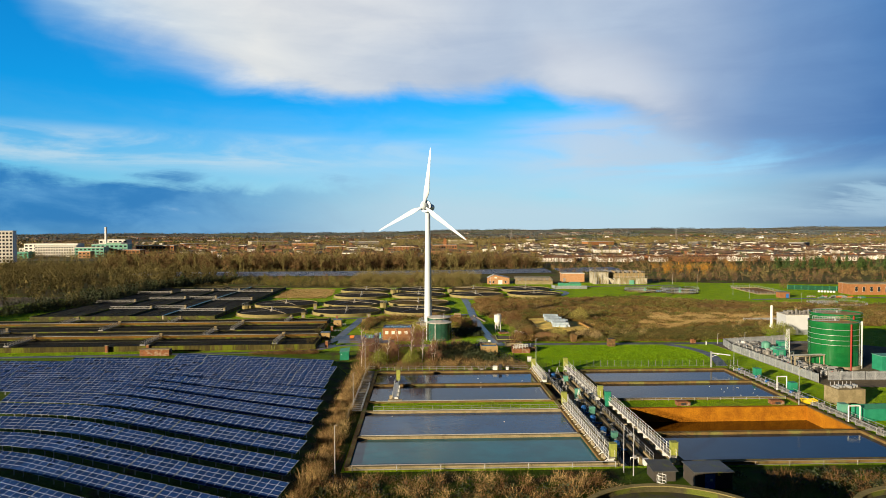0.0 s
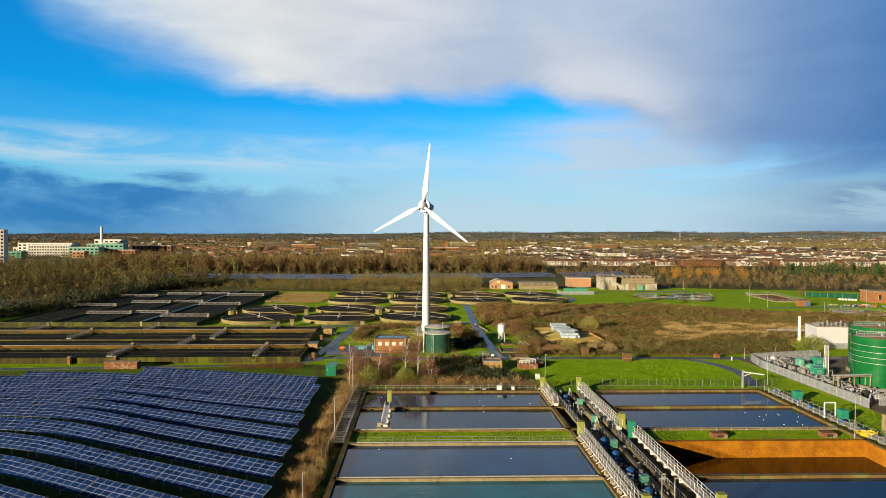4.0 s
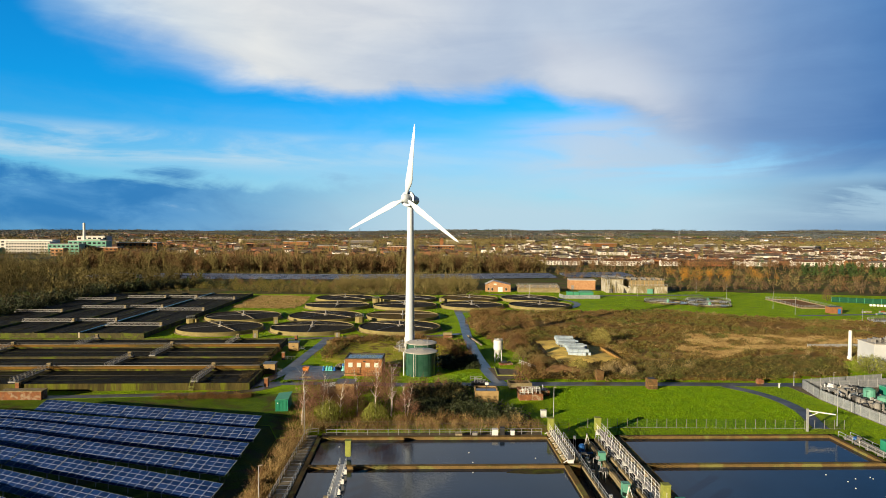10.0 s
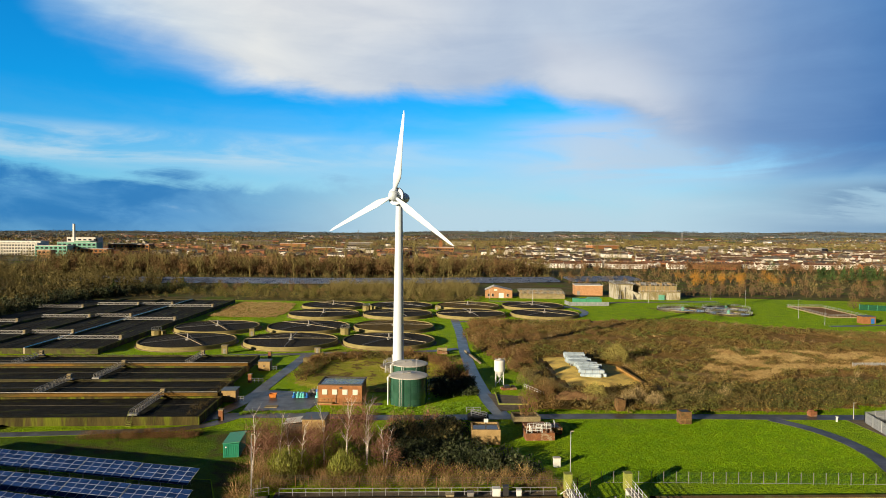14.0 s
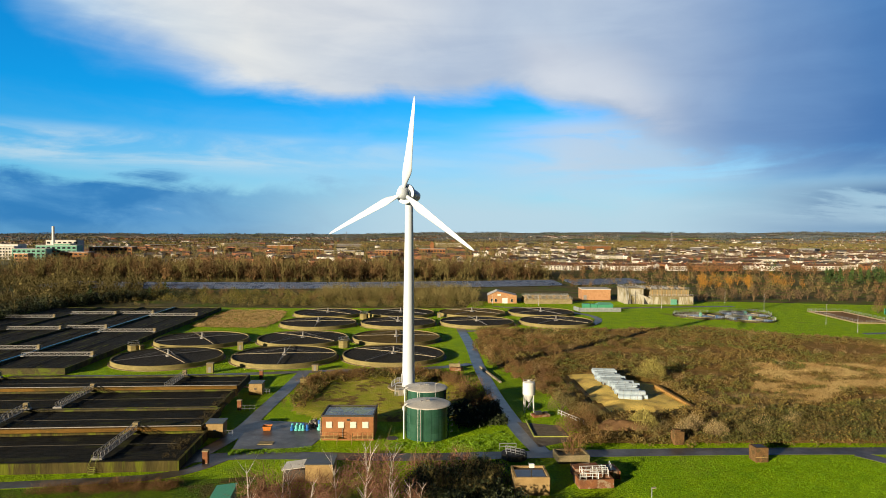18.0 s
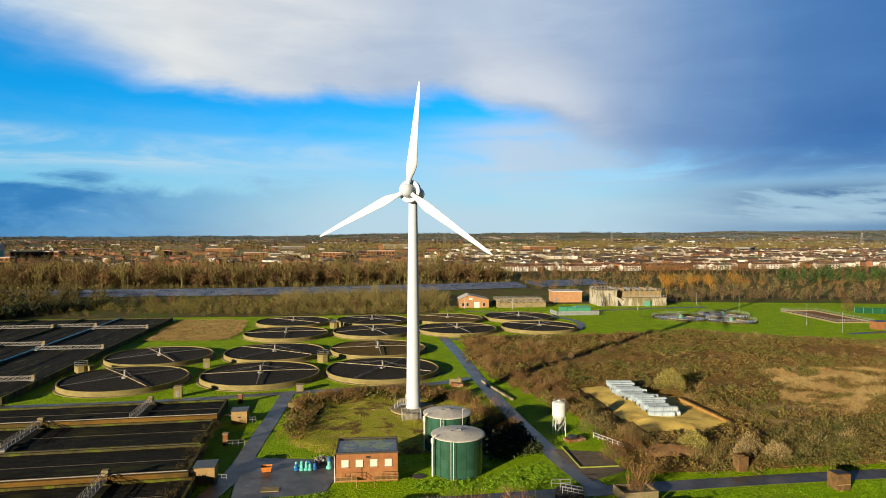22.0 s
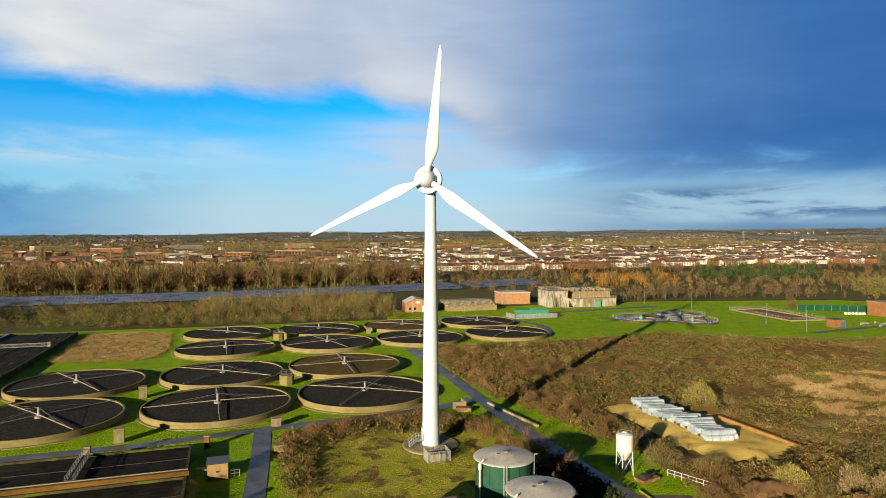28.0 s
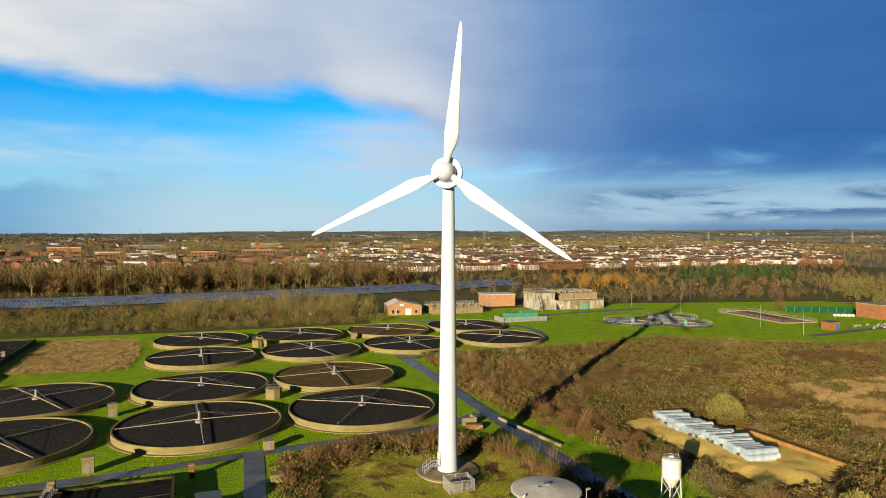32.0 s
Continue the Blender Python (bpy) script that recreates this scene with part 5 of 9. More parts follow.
for k in range(4):
    a, b2 = radians(45 + 90 * k), radians(135 + 90 * k)
    MB().tube((1.42 * math.cos(a), 1.42 * math.sin(a), 0.6), (1.32 * math.cos(b2), 1.32 * math.sin(b2), 3.2), 0.04).obj("brace", PAINT_WHITE, s)
s = thing("dosing_skid", "low brick-red dosing skid beside the silo", "skid", at(29.8, -25.4, 0, 15))
MB().box(-1.9, 1.9, -1.0, 1.0, 0.05, 0.55).obj("base", BRICK_OLD, s)
MB().box(-1.2, 0.2, -0.6, 0.6, 0.55, 1.1).tube((0.6, 0, 0.8), (1.6, 0, 0.8), 0.2, 10).obj("pump", DARK, s)


# ---- solar field ----
TILT = radians(22)


def solar_table():
    """A tilted table of four by six panels on posts; its upper edge lies along local x at y = 0."""
    t = thing("solar_table", "tilted table of dark blue solar panels with pale frames", "solar panels", group="solar tables")
    c, s = math.cos(TILT), math.sin(TILT)

    def on(x, k, h=0.0):
        """A place on the slope: k metres down from the upper edge, h above it."""
        return (x, -k * c - h * s, 2.45 - k * s + h * c)

    def plate(mb, x0, x1, k0, k1, h0, h1):
        return mb.add([on(x, k, h) for h in (h0, h1) for x, k in ((x0, k1), (x1, k1), (x1, k0), (x0, k0))],
                      [(3, 2, 1, 0), (4, 5, 6, 7), (0, 1, 5, 4), (1, 2, 6, 5), (2, 3, 7, 6), (3, 0, 4, 7)])

    plate(MB(), 0, 10.02, 0, 3.64, -0.02, 0.0).obj("frame", PV_FRAME, t, "pale aluminium panel frames")
    for r in range(4):
        for k in range(6):
            mb = MB()
            plate(mb, 0.038 + k * 1.67, 0.038 + k * 1.67 + 1.60, 0.034 + r * 0.91, 0.034 + r * 0.91 + 0.856, 0.001, 0.012)
            mb.obj("panel", PV, t)
    for x in (1.2, 5.0, 8.8):
        MB().box(x - 0.05, x + 0.05, -2.8, -2.7, -0.3, 2.45 - 3.0 * s).obj("leg", GALV, t)
        MB().box(x - 0.05, x + 0.05, -0.7, -0.6, -0.3, 2.45 - 0.75 * s).obj("leg", GALV, t)
    return t


ROW_ENDS = ((-25.0, -88.0), (-22.8, -96.5), (-22.6, -104.5), (-22.0, -113.0), (-21.0, -122.5), (-20.0, -132.4), (-19.2, -141.7), (-18.5, -150.5),
            (-17.8, -159.6), (-17.1, -169.4), (-16.4, -178.8), (-15.8, -188.0), (-15.2, -197.5))
split_table = solar_table()
first_s = True
for k, (x, y) in enumerate(ROW_ENDS):
    slope = 0.22 if k == 0 else 0.16 + (0.46 - 0.16) * min(1, k / 6)
    px, py = x, y
    for i in range(5 if k == 0 else 8 if k == 1 or k > 6 else 12):
        q = slope if i < 5 else slope * max(0.25, 1 - (i - 4) * 0.35)
        a = math.atan(-q)
        px, py = px - 10.15 * math.cos(a), py - 10.15 * math.sin(a)
        m = at(px, py, 0.05 * math.sin(i * 1.1 + k * 0.4) + 0.15 * math.exp(-((i - 5) / 2.0) ** 2), math.degrees(a))
        if first_s:
            split_table.matrix_world, first_s = m, False
        else:
            copy_thing(split_table, m)


# sheet toned dark to paint the shade between the solar rows
MB().slab([(-150, -128), (-90, -80), (-24, -86.5), (-20.5, -95), (-18, -132), (-13.5, -205), (-150, -205)], -0.1, 0.03).obj("solar_field_grass", SHADE_GRASS, label="rank grass under the solar tables, darkened for their shade", category="grass", kind="structure")


def far_solar():
    """The solar farm beyond the trees: five long rows."""
    cells, frames = MB(), MB()
    c, s = math.cos(TILT), math.sin(TILT)
    for r in range(5):
        for i in range(50):
            x0 = -270 + i * 9.0
            if 112 < x0 + 5 < 118:
                continue
            bend = 284 + 0.00055 * (x0 + 160) ** 2 + r * 8.4
            a = Vector((x0, bend, 0))
            d = Vector((1, 0.0011 * (x0 + 160), 0)).normalized()
            u = Vector((-d.y * c, d.x * c, s))
            n = d.cross(u)
            lo = a + Vector((0, 0, 0.7))
            frames.add([lo, lo + d * 8.8, lo + d * 8.8 + u * 4.1, lo + u * 4.1], [(0, 1, 2, 3)])
            for j in range(4):
                for k in range(5):
                    p = lo + d * (0.08 + k * 1.75) + u * (0.06 + j * 1.02) + n * 0.03
                    cells.add([p, p + d * 1.68, p + d * 1.68 + u * 0.975, p + u * 0.975], [(0, 1, 2, 3)])
    cells.obj("far_solar_cells", PV_STRIP, label="long rows of blue solar panels beyond the trees, painted with sky sheen", category="solar panels", kind="stuff")
    frames.obj("far_solar_frames", PV_FRAME, label="pale frames of the far solar rows", category="solar panels", kind="stuff")


far_solar()

# ---- gear of the settling basins (basin axes) ----
def gantry(a, b0, b1, side, label, gear=True):
    """A white railed walkway along the basin edge on brackets, with drive gear below."""
    t = thing("scraper_walkway", label, "walkway", BASIN @ at(a, b0), group="basin walkways")
    L = b1 - b0
    MB().box(-0.55, 0.55, 0, L, 1.30, 1.40).obj("deck", GREY_METAL, t)
    MB().beam((-0.55, 0, 1.2), (-0.55, L, 1.2), 0.10, 0.16).beam((0.55, 0, 1.2), (0.55, L, 1.2), 0.10, 0.16).obj("girder", PAINT_WHITE, t)
    for s in (-0.55, 0.55):
        rail(MB(), [(s, 0, 1.4), (s, L, 1.4)], gap=1.5, r=0.04).obj("handrail", PAINT_WHITE, t, "white tubular handrail")
    k = int(L / 3.2)
    for i in range(k + 1):
        y = 0.4 + (L - 0.8) * i / k
        MB().box(-0.5, 0.5, y - 0.15, y + 0.15, 0.3, 1.1).beam((side * 0.4, y, 1.1), (side * 1.3, y, 0.5), 0.12, 0.12).obj("bracket", PAINT_WHITE, t)
        if gear and i < k:
            MB().tube((side * 0.9, y + 0.8, 0.95), (side * 0.9, y + 1.7, 0.95), 0.28, 8).box(side * 0.9 - 0.2, side * 0.9 + 0.2, y + 1.7, y + 2.1, 0.6, 1.3).obj("gear", PALE_CONCRETE, t)


WALK_LABEL = "white railed steel walkway along the basin edge"
gantry(-2.6, 22.0, 38.5, -1, WALK_LABEL), gantry(-2.4, -35.6, -0.5, -1, WALK_LABEL), gantry(6.6, 5.0, 38.5, 1, WALK_LABEL), gantry(8.2, -35.6, 0.8, 1, WALK_LABEL)


def cabinet(a, b, mat, h, label, w=1.1, z=0.0):
    t = thing("control_cabinet", label, "cabinet", BASIN @ at(a, b, z), group="control cabinets")
    MB().box(-w / 2, w / 2, -w / 2, w / 2, 0.12, h).obj("body", mat, t)
    MB().box(-w / 2 - 0.05, w / 2 + 0.05, -w / 2 - 0.05, w / 2 + 0.05, h, h + 0.08).obj("cap", mat, t)
    MB().box(-w / 2 + 0.1, w / 2 - 0.1, -w / 2 + 0.1, w / 2 - 0.1, -1.2 if z > 1 else -0.1, 0.12).obj("plinth", mat, t)
    MB().box(-w / 2 + 0.1, w / 2 - 0.1, -w / 2 - 0.03, -w / 2, 0.3, h - 0.2).obj("door", mat, t)


for a, b in ((-2.7, 38.4), (-2.5, 0.2), (-1.9, -34.6), (6.5, 38.6), (7.2, 5.6), (8.7, -34.4)):
    cabinet(a, b, LIME_BOX, 2.6, "tall moss-yellow cabinet at the walkway's end", 1.1, 0.9)
cabinet(7.6, 0.9, TEAL, 2.1, "dark green cabinet at the walkway's end", 1.2, 1.2)
for a, b in ((3.5, 25.0), (3.3, 11.5), (2.6, -4.5), (2.2, -22.0)):
    cabinet(a, b, TEAL_PALE, 2.6, "pale teal cabinet standing in the channel", 1.1, -1.2)
cabinet(-40.5, 26.5, LIME_BOX, 2.6, "tall moss-yellow cabinet on the basin wall", 1.0, 0.6)
cabinet(55.6, 26.6, TEAL, 2.6, "teal cabinet beside the east pipe run", 1.6), cabinet(55.9, 10.6, TEAL, 2.6, "teal cabinet beside the east pipe run", 1.6), cabinet(56.0, -8.0, TEAL_PALE, 2.4, "pale teal cabinet beside the east pipe run", 1.6)
for b in (-2.0, -9.5, -17.5, -26.0, 30.5):
    t = thing("pump_motor", "blue pump motor in the sunken channel", "pump", BASIN @ at(1.4, b, -1.2), group="pump motors")
    MB().lathe(0, 0, [(0.5, 0), (0.5, 0.25), (0.2, 0.3), (0.2, 0.8), (0.55, 0.9), (0.6, 1.0), (0.6, 2.0), (0.3, 2.3)], 14).obj("motor", BLUE_PAINT, t)
    MB().tube((0.4, 0, 0.6), (2.0, 0, 0.6), 0.22, 8).obj("pipe", BLUE_PAINT, t)
# pipes and dividing walls inside the channel
MB().box(3.4, 4.0, -36, 36, -1.4, 0.2).box(-0.9, -0.6, -36, 36, -1.4, 0.4).box(9.1, 9.4, -36, 36, -1.4, 0.5).box(5.2, 5.6, -36, 36, -1.4, 0.3).obj("channel_wall", CONCRETE, label="concrete walls inside the sunken channel", m=BASIN, category="wall", kind="structure")
MB().tube((4.6, -35, -0.6), (4.6, 36, -0.6), 0.35, 10).tube((0.6, -35, -0.8), (0.6, 36, -0.8), 0.3, 10).obj("channel_pipes", GREY_METAL, label="grey pipes along the sunken channel", m=BASIN, category="pipe", kind="structure")
r = MB()
rail(r, [(-0.75, -34, 0.4), (-0.75, 36, 0.4)], gap=2.0, r=0.035), rail(r, [(5.4, -34, 0.3), (5.4, 36, 0.3)], gap=2.0, r=0.035)
r.obj("channel_handrail", GALV, label="galvanised handrails along the channel", m=BASIN, category="railing", kind="structure")


def railing(name, pts, label, mat=GALV, m=BASIN, **kw):
    return rail(MB(), pts, **kw).obj(name, mat, label=label, m=m, category="railing", kind="structure")


railing("back_railing", [(-46, 38.2, 0.4), (-4.5, 38.2, 0.4)], "galvanised railing behind the basins", gap=2.0, r=0.04)
railing("verge_railing", [(-45, -1.6, 0.2), (-4, -1.6, 0.2)], "pale railing on the grass strip", GALV, gap=2.2, r=0.03)
railing("front_pipe", [(-46, -36.6, 0.1), (-2, -36.6, 0.1)], "pale railing along the front basin wall", GALV, gap=7.0, r=0.07, h=1.0, bars=(0.25, 1.0))
railing("front_pipe", [(10, -36.9, 0.0), (51, -36.9, 0.0)], "dark pipe rail along the front basin wall", GREY_METAL, gap=6.0, r=0.06, h=0.9, bars=(0.3, 0.9))
railing("east_railing", [(52.8, 36, 0.4), (53.4, -36, 0.4)], "galvanised railing along the east pipe run", gap=2.0, r=0.04)
railing("east_railing", [(55.2, 36, 0.2), (56.4, -36, 0.2)], "galvanised railing along the east pipe run", gap=2.0, r=0.04)
railing("cross_railing", [(10.5, 4.2, 0.2), (50.5, 4.2, 0.2)], "low galvanised pipe rail beside the grass strip", gap=3.0, r=0.05, h=0.7, bars=(0.3, 0.7))
ep = MB()
for k, a in enumerate((53.6, 54.2, 54.8)):
    ep.tube((a, 35.5, 0.5 + 0.1 * k), (a + 0.5, -35, 0.5 + 0.1 * k), 0.16, 8)
for i in range(24):
    b = 35 - i * 3
    ep.box(53.3, 55.3, b - 0.1, b + 0.1, 0, 0.5)
    if i % 3 == 1:
        ep.tube((54.2, b, 0.5), (54.2, b, 1.4), 0.14, 6).box(53.9, 54.5, b - 0.3, b + 0.3, 1.3, 1.6)
ep.obj("east_pipe_run", GREY_METAL, label="run of grey pipes and valves beside the basins", m=BASIN, category="pipe", kind="structure")
for i, b in enumerate((33, 24, 19, 8, 2)):
    MB().tube((53.9, b, 1.0), (54.7, b + 0.5, 1.0), 0.3, 10).obj("valve_motor", BLUE_PAINT, label="blue valve motor on the pipe run", m=BASIN, category="valve", group="valve motors")
for b in (12.6, -14):
    MB().line([(53.2, b, 0.3), (53.2, b, 3.6), (55.6, b, 3.6), (55.6, b, 0.3)], 0.14, 6).obj("lifting_gantry", PAINT_WHITE, label="white lifting gantry over the pipe run", m=BASIN, category="gantry", group="lifting gantries")
t = thing("davit", "grey lifting davit at the basin's corner", "davit", BASIN @ at(49.5, 40.6))
MB().box(-0.18, 0.18, -0.18, 0.18, 0, 4.6).obj("post", GALV, t)
MB().beam((0, 0, 4.2), (5.2, -0.8, 3.6), 0.18, 0.24).beam((0, 0, 3.0), (2.2, -0.3, 3.9), 0.12, 0.12).obj("arm", PAINT_WHITE, t)
# steel grating bridge down the west side
t = thing("grating_bridge", "grey steel grating footbridge beside the basins", "footbridge", BASIN)
MB().box(-49.6, -47.5, -2.5, 37.5, 0.55, 0.66).obj("grating", PALE_CONCRETE, t)
for i in range(26):
    MB().box(-49.6, -47.5, -2.3 + i * 1.55, -2.2 + i * 1.55, 0.66, 0.70).obj("grating_bar", GALV, t)
rail(MB(), [(-49.6, -2.5, 0.66), (-49.6, 37.5, 0.66), (-47.5, 38.2, 0.66)], gap=2.0, r=0.04).obj("handrail", GALV, t)
rail(MB(), [(-47.5, -2.5, 0.66), (-47.5, 20, 0.66)], gap=2.0, r=0.04).obj("handrail", GALV, t)
for b in (0, 10, 20, 30, 37):
    MB().box(-49.4, -49.1, b - 0.15, b + 0.15, -0.3, 0.55).obj("post", CONCRETE, t)
# stair gantry at the far west wall, with its scraper
t = thing("scraper_bridge", "white railed scraper gantry over the west basin", "gantry", BASIN @ at(-40.6, 6.0))
MB().box(-0.5, 0.5, 0, 14, 1.3, 1.42).obj("deck", GALV, t)
for s in (-0.5, 0.5):
    rail(MB(), [(s, 0, 1.42), (s, 14, 1.42)], gap=1.3, r=0.04).obj("handrail", PAINT_WHITE, t)
for y in (1, 5, 9, 13):
    MB().box(-0.7, 0.7, y - 0.2, y + 0.2, 0.2, 1.3).obj("bracket", PAINT_WHITE, t)
MB().box(-1.6, 1.6, -0.8, 0.4, 0.3, 0.8).box(-1.3, -0.6, 0.4, 1.2, 0.4, 1.6).obj("end_carriage", PALE_CONCRETE, t)
for a in (24.6, 46.2):
    t = thing("brick_chamber", "small red brick chamber with an open hatch on grass", "chamber", BASIN @ at(a, 0.5) @ Matrix.Diagonal((0.9, 0.9, 0.9, 1)), group="brick chambers")
    MB().box(-1.6, 1.6, -0.9, 0.9, 0.1, 1.2).box(-1.8, 1.0, -1.0, 1.0, 1.2, 1.32).obj("body", BRICK_OLD, t)
    MB().box(-0.7, 0.6, -0.92, -0.88, 0.4, 1.0).obj("hatch", DARK, t)
t = thing("yellow_skip", "bright yellow skip beside the drained basin", "skip", BASIN @ at(53.9, 0.6, 0, -4) @ Matrix.Diagonal((0.66, 0.8, 0.8, 1)))
MB().add([(-1.9, -1, 0.15), (1.9, -1, 0.15), (2.4, -1, 1.4), (-2.4, -1, 1.4), (-1.9, 1, 0.15), (1.9, 1, 0.15), (2.4, 1, 1.4), (-2.4, 1, 1.4)],
         [(0, 1, 2, 3), (7, 6, 5, 4), (0, 3, 7, 4), (1, 5, 6, 2), (0, 4, 5, 1)]).obj("body", YELLOW_PAINT, t)
MB().box(-2.45, 2.45, -1.08, -0.98, 1.3, 1.45).box(-2.45, 2.45, 0.98, 1.08, 1.3, 1.45).obj("rim", YELLOW_PAINT, t)
t = thing("concrete_chamber", "square pale concrete chamber with steel gear on top", "chamber", BASIN @ at(62.8, 1.6, 0, 2))
MB().box(-3.2, 3.2, -2.5, 2.5, 0, 3.6).obj("wall", CONCRETE, t)
g = MB()
for i in range(6):
    g.box(-2.8 + i * 1.0, -2.3 + i * 1.0, -1.5 + 0.4 * (i % 3), 0.5, 3.6, 4.0 + 0.2 * (i % 2)).tube((-2.6 + i, 1.2, 3.6), (-2.6 + i, 1.2, 4.6), 0.08)
g.obj("gear", GALV, t)
for a, b, w, d in ((60.6, -11.0, 7.0, 4.0), (63.0, -21.0, 5.6, 3.0)):
    t = thing("teal_container", "teal steel container with a pitched lid", "container", BASIN @ at(a, b, 0, 4), group="teal containers")
    MB().box(-w / 2, w / 2, -d / 2, d / 2, 0.1, 2.6).obj("body", TEAL, t)
    MB().add([(-w / 2 - 0.1, -d / 2 - 0.1, 2.6), (w / 2 + 0.1, -d / 2 - 0.1, 2.6), (w / 2 + 0.1, d / 2 + 0.1, 2.6), (-w / 2 - 0.1, d / 2 + 0.1, 2.6), (-w / 2, 0, 3.1), (w / 2, 0, 3.1)],
             [(0, 1, 5, 4), (2, 3, 4, 5), (1, 2, 5), (3, 0, 4), (3, 2, 1, 0)]).obj("lid", GREEN_BOX, t)
# buildings before the basins
# both sheds get dark colours in place of the tanks' shadow
t = thing("switch_house", "flat-roofed shed with a blue door, darkened for shade", "shed", at(48.2, -172.9, 0, 2))
MB().box(-3.2, 2.6, -2.6, 2.0, 0, 2.5).obj("wall", DARK_TRIM, t)
MB().box(-3.4, 2.8, -2.8, 2.2, 2.5, 2.68).obj("roof", ROOF_FELT, t)
d = MB().box(-1.7, -0.1, -2.66, -2.6, 0.05, 2.3).obj("door", BLUE_PAINT, t, "bright blue door with a notice")
MB().box(-0.9, -0.5, -2.69, -2.66, 1.2, 1.6).obj("notice", PAINT_WHITE, d)
MB().box(0.3, 0.6, -2.8, -2.6, 2.1, 2.4).obj("wall_lamp", YELLOW_PAINT, t)
t = thing("lean_to", "low felt-roofed shed, darkened for shade", "shed", at(41.4, -170.9, 0, 2) @ Matrix.Diagonal((0.78, 0.78, 0.8, 1)))
MB().box(-2.2, 2.2, -2.2, 2.0, 0, 2.0).obj("wall", DARK_TRIM, t)
MB().add([(-2.6, -2.6, 2.2), (2.6, -2.6, 2.2), (2.6, 2.4, 2.9), (-2.6, 2.4, 2.9), (-2.6, -2.6, 2.1), (2.6, -2.6, 2.1), (2.6, 2.4, 2.8), (-2.6, 2.4, 2.8)],
         [(0, 1, 2, 3), (7, 6, 5, 4), (0, 4, 5, 1), (1, 5, 6, 2), (2, 6, 7, 3), (3, 7, 4, 0)]).obj("roof", ROOF_FELT, t)
MB().box(-2.6, -1.4, 2.6, 3.8, 1.5, 2.7).obj("tank", PAINT_WHITE, t, "white cube tank")
for x, y in ((33.5, -203.8), (65.5, -204.5)):
    t = thing("covered_tank", "large round tank with a pale green rim", "tank", at(x, y), group="covered tanks")
    MB().ring(0, 0, 0, 7.0, 12.1, 12.5, 72).obj("wall", MOSSY, t)
    MB().ring(0, 0, 7.0, 7.12, 11.8, 12.6, 72).obj("rim", RIM, t)
    MB().lathe(0, 0, [(12.1, 6.0), (12.1, 6.2), (0.5, 7.2)], 48).obj("roof", ROOF_FELT, t)
    lad = MB()
    for k in range(4):
        lad.ring(1.2, 12.9, 5.6 + k * 0.8, 5.66 + k * 0.8, 0.55, 0.6, 10)
    for k in range(5):
        lad.tube((1.2 + 0.57 * math.cos(k), 12.9 + 0.57 * math.sin(k), 0), (1.2 + 0.57 * math.cos(k), 12.9 + 0.57 * math.sin(k), 8.2), 0.03, 4)
    lad.obj("ladder_cage", PAINT_WHITE, t)


